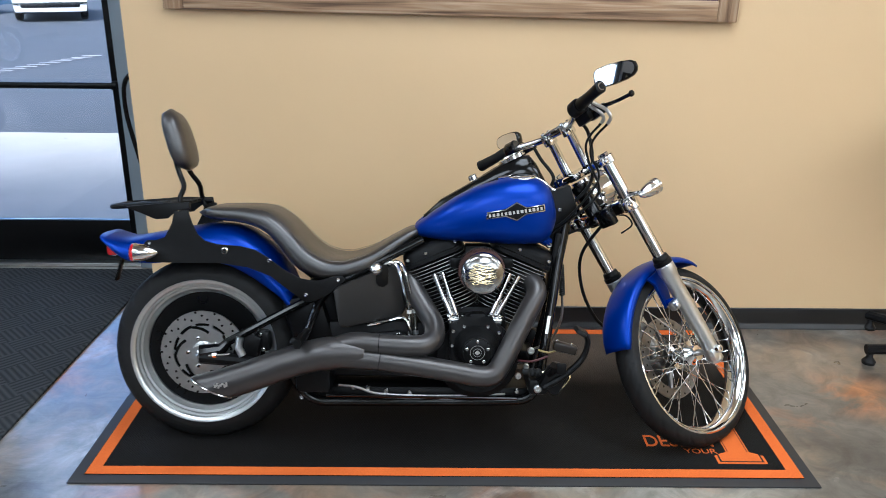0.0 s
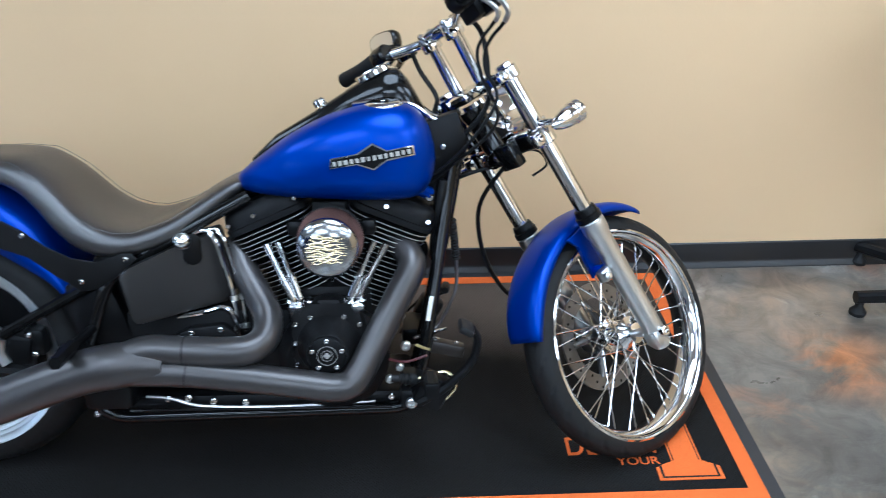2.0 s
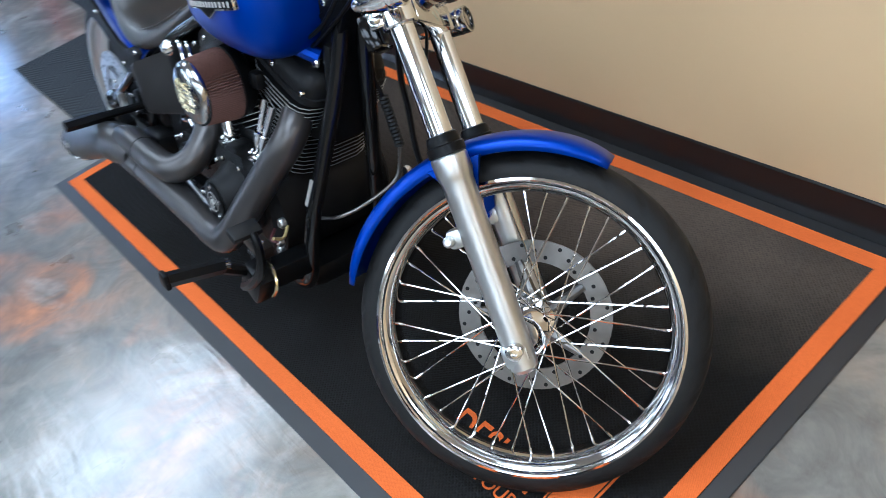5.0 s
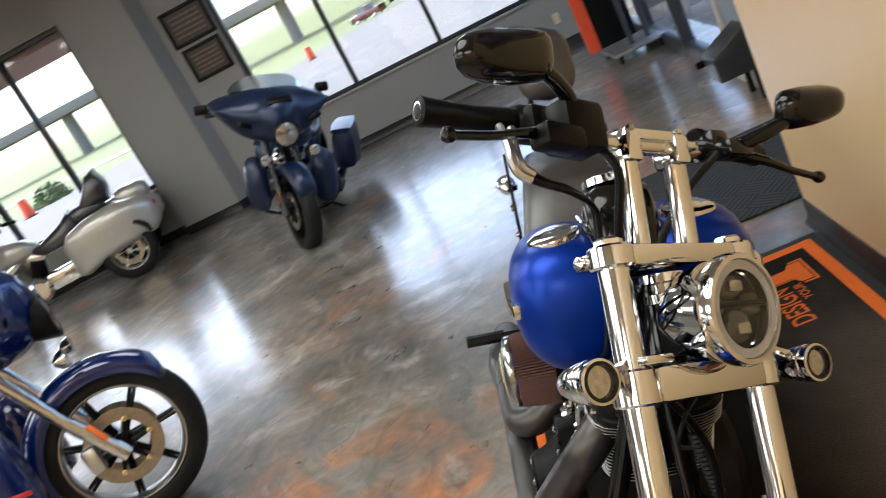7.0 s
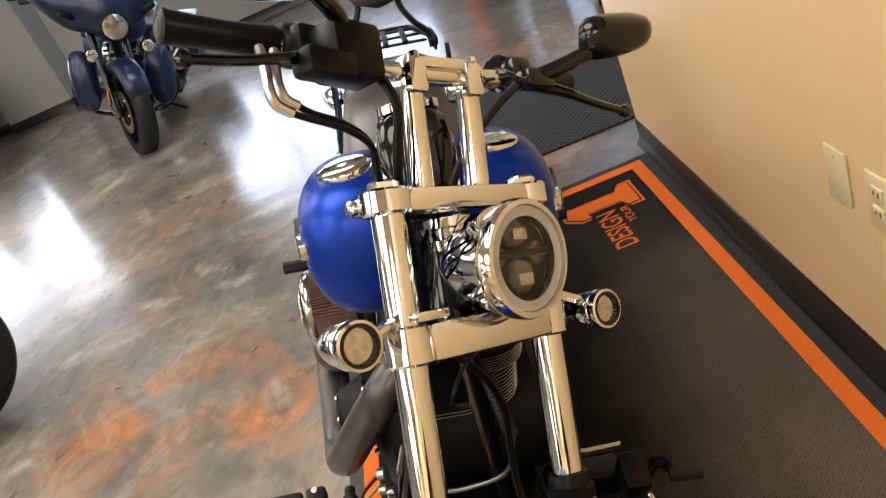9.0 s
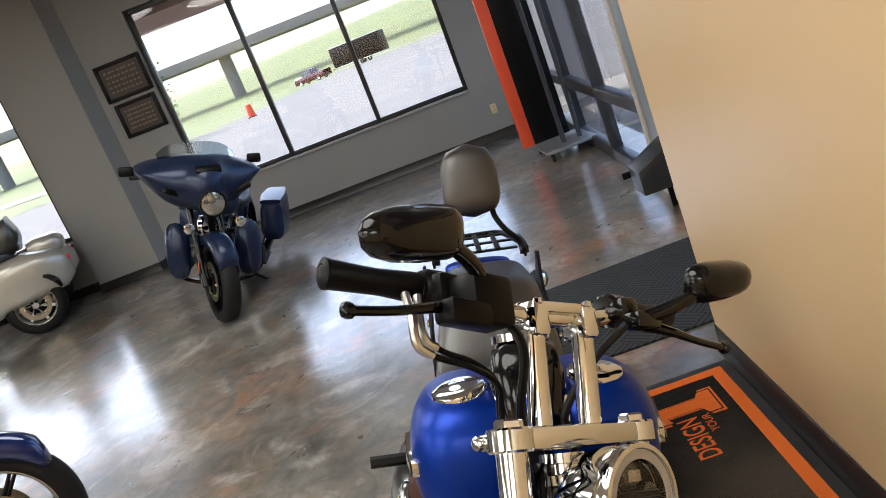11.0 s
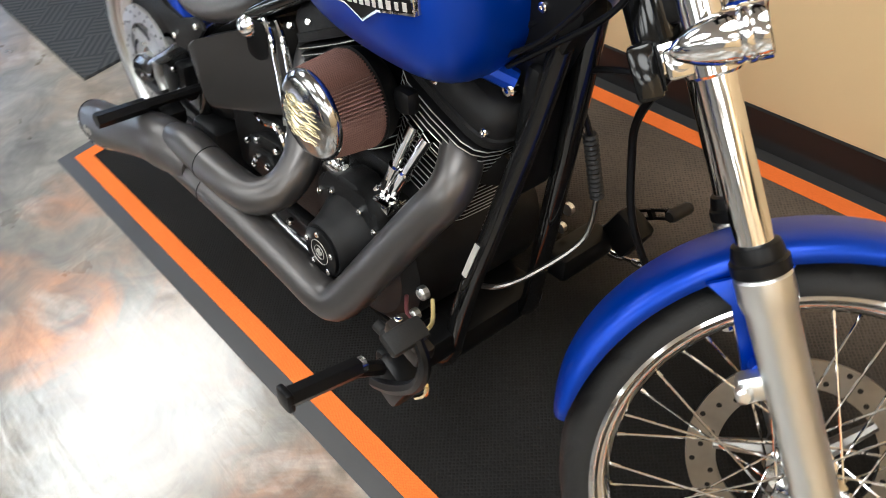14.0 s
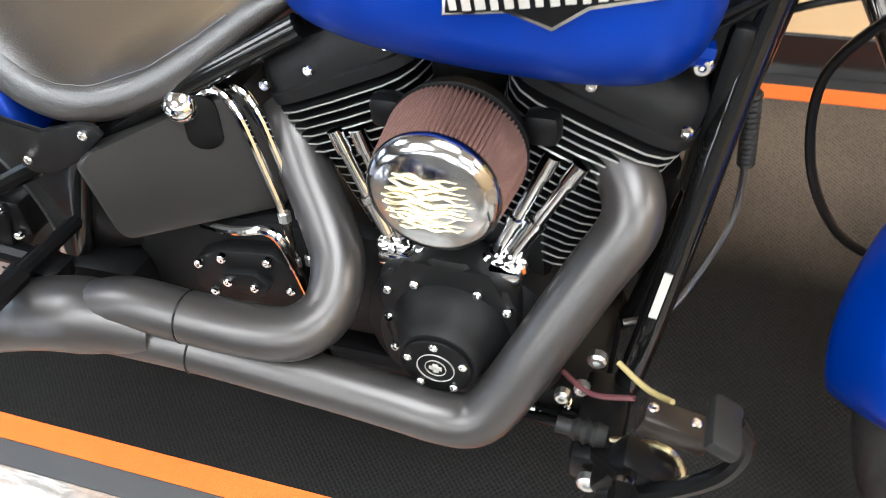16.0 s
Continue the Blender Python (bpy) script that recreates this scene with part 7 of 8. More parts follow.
def cast_wheel(parent, M, R, w, rim_r, spokes, rim_mat, dark=True):
    """Front or rear wheel about the local y axis at M."""
    wh = new("wheel")
    wh.parent = parent
    c, ax = M @ V(0, 0, 0), (M.to_3x3() @ V(0, 1, 0)).normalized()
    tyre("tyre", c, ax, R, w, rim_r, wh, False, 0.85)
    bm = bmesh.new()
    add_lathe(bm, c, ax, [(-w * 0.40, rim_r + 0.008), (-w * 0.38, rim_r - 0.012), (-w * 0.2, rim_r - 0.022), (w * 0.2, rim_r - 0.022), (w * 0.38, rim_r - 0.012), (w * 0.40, rim_r + 0.008), (w * 0.3, rim_r), (-w * 0.3, rim_r)], 44, closed=True)
    part("rim", bm, rim_mat, wh, "machined cast rim")
    for k in range(spokes):
        a = 2 * math.pi * k / spokes
        bm = bmesh.new()
        for s in (-0.11, 0.11):
            add_tube(bm, [M @ V(math.cos(a + s) * 0.035, 0, math.sin(a + s) * 0.035), M @ V(math.cos(a + s * 0.35) * (rim_r - 0.016), 0, math.sin(a + s * 0.35) * (rim_r - 0.016))], [0.011, 0.008], 6)
        part("spoke", bm, SATIN_BK if dark else rim_mat, wh)
    bm = bmesh.new()
    add_lathe(bm, c - ax * 0.06, ax, [(0, 0.03), (0.02, 0.045), (0.10, 0.045), (0.12, 0.03)], 20)
    part("hub", bm, SATIN_BK if dark else rim_mat, wh)
    for s in (-1, 1):
        bm = bmesh.new()
        add_lathe(bm, c + ax * s * 0.062, ax * s, [(0, 0.102), (0.005, 0.102), (0.005, 0.15), (0, 0.15)], 40, closed=True)
        ro = part("brake_rotor", bm, TANSTEEL, wh, "drilled steel rotor")
        for k in range(6):
            bm = bmesh.new()
            a = 2 * math.pi * k / 6
            q = M.to_3x3() @ V(math.cos(a) * 0.082, 0, math.sin(a) * 0.082)
            add_tube(bm, [c + ax * s * 0.065 + q * 0.4, c + ax * s * 0.065 + q * 1.25], [0.013, 0.008], 8)
            part("carrier_arm", bm, SATIN_BK, ro)
            bm = bmesh.new()
            add_lathe(bm, c + ax * s * 0.068 + q * 1.3, ax * s, [(0, 0.011), (0.006, 0.011), (0.007, 0.007), (0.004, 0.005)], 10)
            part("rotor_button", bm, BRASS, ro, "gilt rotor button")
    return wh


def arc_fender(parent, M, R, a0, a1, hw, depth, paint, name="fender", skirt=0.0):
    rows = []
    n, m = 24, 11
    for i in range(n):
        ang = radians(a0 + (a1 - a0) * i / (n - 1))
        e = min(1, 6 * min(i / (n - 1), 1 - i / (n - 1)) + 0.45)
        row = []
        for j in range(m):
            b = math.pi * j / (m - 1)
            r = R - depth + depth * (math.sin(b) ** 0.6) * e
            row.append(M @ V(math.cos(ang) * r, math.copysign(abs(math.cos(b)) ** 0.75, math.cos(b)) * hw * (0.75 + 0.25 * e), math.sin(ang) * r))
        rows.append(row)
    bm = bmesh.new()
    rings(bm, rows, closed_ring=False)
    f = part(name, bm, paint, parent, "", 60)
    solid(f, 0.004)
    return f


def blob(bm, rows, seg=24, ex=0.75):
    """Skin rounded sections (centre, half width y, half height z), each upright across x."""
    out = []
    for (cx, cy, cz), hy, hz in rows:
        out.append([V(cx, cy + math.copysign(abs(math.cos(a)) ** ex, math.cos(a)) * hy, cz + math.copysign(abs(math.sin(a)) ** ex, math.sin(a)) * hz) for a in (2 * math.pi * k / seg for k in range(seg))])
    rings(bm, out)


def v_engine(parent, x, z):
    en = new("engine")
    en.parent = parent
    bm = bmesh.new()
    add_lathe(bm, (x, -0.17, z), (0, 1, 0), [(0, 0.09), (0.03, 0.13), (0.31, 0.13), (0.34, 0.09)], 24)
    add_box(bm, (x - 0.28, 0, z + 0.02), (0.34, 0.30, 0.2), 0.04)
    part("crankcase", bm, CHROME, en)
    for s in (-1, 1):
        ax, sd = V(s * 0.383, 0, 0.924), V(0.924, 0, -s * 0.383)
        for i in range(12):
            bm = bmesh.new()
            superplate(bm, V(x, 0, z) + ax * (0.14 + 0.016 * i), ax, sd, 0.085, 0.10, 0.007, 0.5, 16)
            part("fin", bm, SATIN_BK, en)
        bm = bmesh.new()
        add_box(bm, V(x, 0, z) + ax * 0.36, (0.2, 0.21, 0.07), 0.02, Matrix.Rotation(s * radians(22.5), 4, "Y"))
        part("rocker_box", bm, CHROME, en)
    bm = bmesh.new()
    add_lathe(bm, (x, -0.12, z + 0.28), (0, -1, 0), [(0, 0.06), (0.02, 0.085), (0.05, 0.088), (0.062, 0.07)], 24)
    part("air_cleaner", bm, CHROME, en)


SMOKE = glass("smoked_screen", (0.32, 0.38, 0.40), 0.0, 1.3)


def touring_bike(M, paint, label, steer=0.0, stripe=None, trim=None):
    """Full-dress touring machine; origin under the front axle, x ahead, z up."""
    tb = thing("motorcycle", M, label, "motorcycle", "touring motorcycles")
    Rf = 0.325
    trim = trim or CHROME
    ST = Matrix.Translation((-0.2, 0, 0)) @ Matrix.Rotation(radians(steer), 4, "Z") @ Matrix.Translation((0.2, 0, 0))
    FW = ST @ Matrix.Translation((0, 0, Rf))
    cast_wheel(tb, FW, Rf, 0.13, 0.245, 7, ALU if trim is CHROME else SATIN_BK)
    f = arc_fender(tb, FW, Rf + 0.045, 30, 195, 0.085, 0.085, paint, "front_fender")
    RWm = Matrix.Translation((-1.63, 0, 0.32))
    cast_wheel(tb, RWm, 0.32, 0.17, 0.22, 5, ALU)
    arc_fender(tb, RWm, 0.40, 40, 190, 0.12, 0.1, paint, "rear_fender")
    for s in (-1, 1):
        bm = bmesh.new()
        add_tube(bm, [ST @ V(-0.28, s * 0.105, 0.90), ST @ V(-0.10, s * 0.105, 0.48)], 0.026, 14)
        part("fork_tube", bm, trim, tb, "")
        bm = bmesh.new()
        add_tube(bm, [ST @ V(-0.115, s * 0.105, 0.52), ST @ V(0.0, s * 0.105, Rf - 0.03)], 0.031, 14)
        sl = part("fork_slider", bm, trim, tb, "")
        bm = bmesh.new()
        add_box(bm, ST @ V(-0.045, s * 0.138, 0.44), (0.02, 0.006, 0.09), 0.002, Matrix.Rotation(radians(-22), 4, "Y"))
        part("reflector", bm, glow("amber_reflector", (0.8, 0.16, 0.01), 0.0), sl, "amber reflector strip")
        bm = bmesh.new()
        add_box(bm, ST @ V(-0.115, s * 0.09, 0.345), (0.06, 0.05, 0.11), 0.014)
        part("brake_caliper", bm, ALU, sl, "silver brake caliper")
        # fairing lower
        bm = bmesh.new()
        blob(bm, [((-0.245, s * 0.25, 0.46), 0.03, 0.04), ((-0.26, s * 0.255, 0.48), 0.075, 0.18), ((-0.31, s * 0.265, 0.50), 0.095, 0.225), ((-0.39, s * 0.275, 0.50), 0.09, 0.2), ((-0.48, s * 0.275, 0.51), 0.06, 0.15)])
        lo = part("fairing_lower", bm, paint, tb, "painted fairing lower", 60)
        if stripe:
            bm = bmesh.new()
            add_box(bm, (-0.31, s * 0.362, 0.44), (0.14, 0.004, 0.018), 0.001, Matrix.Rotation(radians(12), 4, "Y"))
            part("stripe", bm, stripe, lo, "red pinstripe")
        # engine guard
        bm = bmesh.new()
        add_tube(bm, smooth_path([(-0.42, s * 0.10, 0.62), (-0.40, s * 0.30, 0.56), (-0.38, s * 0.37, 0.42), (-0.42, s * 0.28, 0.26), (-0.45, s * 0.12, 0.2)]), 0.016, 10)
        part("engine_guard", bm, trim, tb)
        # saddlebag
        bm = bmesh.new()
        blob(bm, [((-1.22, s * 0.34, 0.50), 0.05, 0.10), ((-1.26, s * 0.35, 0.50), 0.10, 0.17), ((-1.55, s * 0.355, 0.50), 0.115, 0.19), ((-1.85, s * 0.35, 0.52), 0.10, 0.17), ((-1.92, s * 0.34, 0.53), 0.06, 0.11)], 24, 0.55)
        sb = part("saddlebag", bm, paint, tb, "painted saddlebag", 50)
        bm = bmesh.new()
        blob(bm, [((-1.24, s * 0.35, 0.675), 0.09, 0.02), ((-1.5, s * 0.355, 0.69), 0.11, 0.03), ((-1.86, s * 0.35, 0.69), 0.09, 0.02)], 20, 0.5)
        part("lid", bm, paint, sb)
        bm = bmesh.new()
        add_lathe(bm, (-1.1, s * 0.27, 0.27), (-1, 0, 0.02), [(0, 0.03), (0.05, 0.048), (0.75, 0.05), (0.78, 0.04)], 20)
        part("muffler", bm, trim, tb)
        bm = bmesh.new()
        add_box(bm, (-0.72, s * 0.30, 0.30), (0.36, 0.12, 0.02), 0.008)
        part("footboard", bm, SATIN_BK, tb)
        # bar end, lever and mirror
        bm = bmesh.new()
        add_tube(bm, smooth_path([ST @ V(-0.40, s * 0.12, 1.07), ST @ V(-0.46, s * 0.28, 1.10), ST @ V(-0.62, s * 0.40, 1.08)]), 0.014, 10)
        part("handlebar", bm, trim, tb)
        bm = bmesh.new()
        add_tube(bm, [ST @ V(-0.52, s * 0.34, 1.09), ST @ V(-0.64, s * 0.42, 1.075)], 0.02, 12)
        part("grip", bm, RUBBER, tb)
        mi = new("mirror")
        mi.parent = tb
        bm = bmesh.new()
        add_tube(bm, smooth_path([ST @ V(-0.47, s * 0.31, 1.10), ST @ V(-0.43, s * 0.40, 1.13), ST @ V(-0.42, s * 0.46, 1.145)]), 0.007, 8)
        part("stem", bm, SATIN_BK, mi)
        bm = bmesh.new()
        add_box(bm, ST @ V(-0.43, s * 0.485, 1.15), (0.04, 0.11, 0.075), 0.018)
        part("shell", bm, SATIN_BK, mi)
        # passing lamp stalk
        bm = bmesh.new()
        add_lathe(bm, ST @ V(-0.03, s * 0.19, 0.75), ST.to_3x3() @ V(1, 0, 0), [(0, 0.012), (0.02, 0.032), (0.05, 0.04), (0.055, 0.03)], 16)
        part("signal_lamp", bm, CHROME, tb, "chrome signal lamp")
    SF2 = ST @ Matrix.Translation((0.10, 0, 0.91)) @ Matrix.Rotation(radians(-4), 4, "X") @ Matrix.Translation((0, 0, -0.895))
    # batwing fairing: deep cheeks beside the lamp, swept up to the wing tips
    ys = [0.02, 0.06, 0.10, 0.13, 0.17, 0.21, 0.26, 0.31, 0.355, 0.395, 0.425, 0.445]
    rows = []
    for y in [-v for v in reversed(ys)] + ys:
        k = abs(y) / 0.445
        ztop = interp([(0.0, 1.225), (0.30, 1.222), (0.55, 1.205), (0.80, 1.175), (0.93, 1.15), (1.0, 1.12)], k)[0]
        zlow = interp([(0.0, 0.79), (0.24, 0.835), (0.45, 0.85), (0.62, 0.895), (0.80, 0.985), (0.93, 1.05), (1.0, 1.09)], k)[0]
        cz, hz = (ztop + zlow) / 2, (ztop - zlow) / 2
        xf = -0.145 - 0.16 * k ** 2 + 0.075 * math.exp(-(y / 0.115) ** 4)
        xb = -0.42 - 0.10 * k
        row = []
        for i in range(28):
            a = 2 * math.pi * i / 28
            ca, sa = math.cos(a), math.sin(a)
            x = (xf + xb) / 2 + math.copysign(abs(ca) ** 0.55, ca) * (xf - xb) / 2 - 0.15 * max(0, sa) ** 1.5 - 0.06 * max(0, -sa) ** 2
            row.append(SF2 @ V(x, y, cz + math.copysign(abs(sa) ** 0.75, sa) * hz))
        rows.append(row)
    bm = bmesh.new()
    rings(bm, rows)
    fa = part("fairing", bm, paint, tb, "painted batwing fairing", 60)
    bm = bmesh.new()
    add_box(bm, SF2 @ V(-0.155, 0, 1.135), (0.07, 0.19, 0.036), 0.012, ST.to_3x3().to_4x4() @ Matrix.Rotation(radians(35), 4, "Y"))
    part("vent", bm, SATIN_BK, fa, "dark vent slot")
    # the shade in each cheek hollow is drawn as a black box
    for s in (-1, 1):
        bm = bmesh.new()
        add_box(bm, SF2 @ V(-0.205, s * 0.25, 0.975), (0.05, 0.17, 0.05), 0.02, ST.to_3x3().to_4x4() @ Matrix.Rotation(radians(s * -28), 4, "Z") @ Matrix.Rotation(radians(s * 24), 4, "X"))
        part("cheek_scoop_shade", bm, SATIN_BK, fa, "black block painting the shade of the cheek hollow")
    bm = bmesh.new()
    d = SF2.to_3x3() @ V(1, 0, 0)
    add_lathe(bm, SF2 @ V(-0.16, 0, 0.895), d, [(0, 0.07), (0.08, 0.098), (0.095, 0.10), (0.10, 0.092), (0.09, 0.088)], 32)
    hl = part("headlight", bm, SATIN_BK, fa, "round headlight")
    bm = bmesh.new()
    add_lathe(bm, SF2 @ V(-0.075, 0, 0.895), d, [(0, 0.088), (0.008, 0.084), (0.018, 0.05), (0.02, 0.004)], 28)
    part("lens", bm, CLEAR_L, hl)
    rows = []
    for i in range(11):
        y = -0.29 + 0.058 * i
        k = abs(y) / 0.30
        z1 = 1.19 + 0.13 * math.sqrt(max(0.02, 1 - k ** 2.5))
        rows.append([SF2 @ V(-0.30 - 0.10 * k, y, 1.17 - 0.02 * k), SF2 @ V(-0.40 - 0.10 * k, y, z1), SF2 @ V(-0.405 - 0.10 * k, y, z1), SF2 @ V(-0.31 - 0.10 * k, y, 1.17 - 0.02 * k)])
    bm = bmesh.new()
    rings(bm, rows)
    part("windscreen", bm, SMOKE, fa, "low smoked windscreen")
    bm = bmesh.new()
    blob(bm, [((-0.52, 0, 0.80), 0.06, 0.05), ((-0.58, 0, 0.80), 0.13, 0.11), ((-0.75, 0, 0.80), 0.165, 0.13), ((-0.95, 0, 0.775), 0.14, 0.10), ((-1.08, 0, 0.75), 0.07, 0.05)])
    part("fuel_tank", bm, paint, tb, "painted fuel tank", 60)
    bm = bmesh.new()
    blob(bm, [((-1.0, 0, 0.74), 0.07, 0.03), ((-1.12, 0, 0.71), 0.16, 0.05), ((-1.3, 0, 0.72), 0.18, 0.06), ((-1.42, 0, 0.77), 0.16, 0.07), ((-1.72, 0, 0.79), 0.14, 0.05), ((-1.80, 0, 0.79), 0.08, 0.02)])
    part("seat", bm, LEATHER, tb, "black leather seat", 60)
    v_engine(tb, -0.75, 0.32)
    bm = bmesh.new()
    add_box(bm, (-0.8, 0, 0.2), (0.9, 0.22, 0.06), 0.02)
    add_tube(bm, [(-0.35, 0, 0.8), (-0.45, 0, 0.25)], 0.03, 10)
    part("frame", bm, SATIN_BK, tb)
    bm = bmesh.new()
    add_tube(bm, [(-0.75, 0.14, 0.2), (-0.78, 0.34, 0.10), (-0.79, 0.42, 0.045)], 0.012, 8)
    add_box(bm, (-0.79, 0.43, 0.045), (0.09, 0.05, 0.014), 0.005)
    part("side_stand", bm, SATIN_BK, tb)
    return tb


RED_P = mat("red_pinstripe", (0.45, 0.01, 0.015), 0.25, coat=0.5, noise_scale=10, noise_amt=0.1)
touring_bike(pose(-4.02, 0.93, 0, 0, 0, 4) @ pose(0, 0, 0, -18, 0, 0), BLUE_S, "slate blue touring motorcycle with batwing fairing by the window", 26, None, GLOSS_BK)
touring_bike(pose(-0.885, 1.035, 0, 0, 0, 112) @ pose(0, 0, 0, -5, 0, 0), BLUE_D, "deep gloss blue touring motorcycle with red pinstripes", 8, RED_P)

PEARL = mat("champagne_pearl_paint", (0.42, 0.40, 0.355), 0.28, metal=0.35, coat=0.6, noise_scale=8, noise_amt=0.06)


def trike(M):
    """Three-wheeled touring machine; origin under the middle of the rear axle, x ahead."""
    tr = thing("trike", M, "champagne silver touring trike with black seats", "trike")
    for s in (-1, 1):
        Wm = Matrix.Translation((0, s * 0.53, 0.30))
        cast_wheel(tr, Wm, 0.30, 0.19, 0.205, 7, ALU, False)
        bm = bmesh.new()
        blob(bm, [((-0.46, s * 0.40, 0.54), 0.12, 0.11), ((-0.36, s * 0.42, 0.55), 0.19, 0.20), ((-0.1, s * 0.44, 0.575), 0.23, 0.24), ((0.24, s * 0.44, 0.56), 0.23, 0.24), ((0.46, s * 0.42, 0.50), 0.21, 0.24), ((0.55, s * 0.40, 0.46), 0.15, 0.18)], 28, 0.5)
        part("rear_fender", bm, PEARL, tr, "champagne rear fender", 55)
        arc_fender(tr, Wm, 0.37, 20, 165, 0.12, 0.07, GLOSS_BK, "fender_lip")
        bm = bmesh.new()
        add_box(bm, (-0.47, s * 0.45, 0.62), (0.03, 0.10, 0.05), 0.01)
        part("tail_lamp", bm, RED_L, tr)
        bm = bmesh.new()
        add_tube(bm, [(1.42, s * 0.12, 0.95), (1.68, s * 0.12, 0.35)], 0.028, 12)
        part("fork_leg", bm, CHROME, tr)
        bm = bmesh.new()
        add_tube(bm, smooth_path([(1.28, s * 0.12, 1.07), (1.15, s * 0.30, 1.12), (1.02, s * 0.40, 1.08)]), 0.015, 10)
        part("handlebar", bm, CHROME, tr)
        bm = bmesh.new()
        add_tube(bm, [(1.12, s * 0.33, 1.105), (0.99, s * 0.42, 1.075)], 0.021, 10)
        part("grip", bm, RUBBER, tr)
        bm = bmesh.new()
        add_tube(bm, smooth_path([(1.15, s * 0.10, 0.6), (1.18, s * 0.36, 0.5), (1.12, s * 0.30, 0.26)]), 0.016, 8)
        part("engine_guard", bm, CHROME, tr)
    bm = bmesh.new()
    blob(bm, [((-0.50, 0, 0.55), 0.25, 0.08), ((-0.42, 0, 0.56), 0.36, 0.16), ((0.1, 0, 0.56), 0.36, 0.18), ((0.32, 0, 0.55), 0.22, 0.12)], 24, 0.6)
    part("trunk_body", bm, PEARL, tr, "champagne trunk body", 55)
    bm = bmesh.new()
    blob(bm, [((-0.46, 0, 0.76), 0.20, 0.05), ((-0.40, 0, 0.77), 0.25, 0.11), ((-0.20, 0, 0.78), 0.25, 0.12), ((-0.12, 0, 0.78), 0.2, 0.09)], 24, 0.55)
    part("tour_trunk", bm, PEARL, tr, "champagne touring trunk", 55)
    for rows, nm in (([((-0.10, 0, 1.00), 0.20, 0.06), ((-0.06, 0, 1.02), 0.25, 0.19), ((0.06, 0, 1.00), 0.25, 0.17), ((0.12, 0, 0.95), 0.25, 0.12), ((0.22, 0, 0.90), 0.22, 0.06)], "passenger_backrest"),
                     ([((0.02, 0, 0.82), 0.14, 0.06), ((0.12, 0, 0.84), 0.23, 0.10), ((0.34, 0, 0.84), 0.23, 0.09), ((0.44, 0, 0.82), 0.16, 0.05)], "passenger_seat"),
                     ([((0.34, 0, 0.76), 0.15, 0.08), ((0.40, 0, 0.78), 0.23, 0.16), ((0.52, 0, 0.74), 0.24, 0.12), ((0.80, 0, 0.69), 0.19, 0.07), ((0.94, 0, 0.71), 0.08, 0.04)], "rider_seat")):
        bm = bmesh.new()
        blob(bm, rows, 24, 0.6)
        part(nm, bm, LEATHER, tr, "black leather", 55)
    bm = bmesh.new()
    blob(bm, [((0.84, 0, 0.75), 0.07, 0.05), ((0.95, 0, 0.78), 0.14, 0.10), ((1.12, 0, 0.80), 0.165, 0.13), ((1.26, 0, 0.80), 0.13, 0.11), ((1.32, 0, 0.80), 0.06, 0.05)])
    part("fuel_tank", bm, PEARL, tr, "champagne fuel tank", 60)
    v_engine(tr, 1.05, 0.32)
    FW = Matrix.Translation((1.70, 0, 0.31))
    cast_wheel(tr, FW, 0.31, 0.13, 0.21, 7, ALU, False)
    arc_fender(tr, FW, 0.355, 15, 180, 0.085, 0.08, PEARL, "front_fender")
    rows = []
    for y in (-0.42, -0.39, -0.30, -0.18, -0.06, 0.06, 0.18, 0.30, 0.39, 0.42):
        k = abs(y) / 0.43
        hz = 0.17 * (1 - k ** 2.6) ** 0.5 + 0.025
        xf, xb = 1.60 - 0.2 * k ** 1.8, 1.30 - 0.06 * k
        rows.append([V((xf + xb) / 2 + math.cos(a) * (xf - xb) / 2 - 0.13 * max(0, math.sin(a)) ** 1.5, y, 0.98 + math.sin(a) * hz) for a in (2 * math.pi * i / 18 for i in range(18))])
    bm = bmesh.new()
    rings(bm, rows)
    part("fairing", bm, PEARL, tr, "champagne fairing", 60)
    bm = bmesh.new()
    add_box(bm, (0.75, 0, 0.22), (1.3, 0.24, 0.08), 0.02)
    add_box(bm, (0.1, 0, 0.33), (0.5, 0.8, 0.1), 0.03)
    part("frame", bm, SATIN_BK, tr)


trike(pose(-6.60, -1.63, 0, 0, 0, -68))

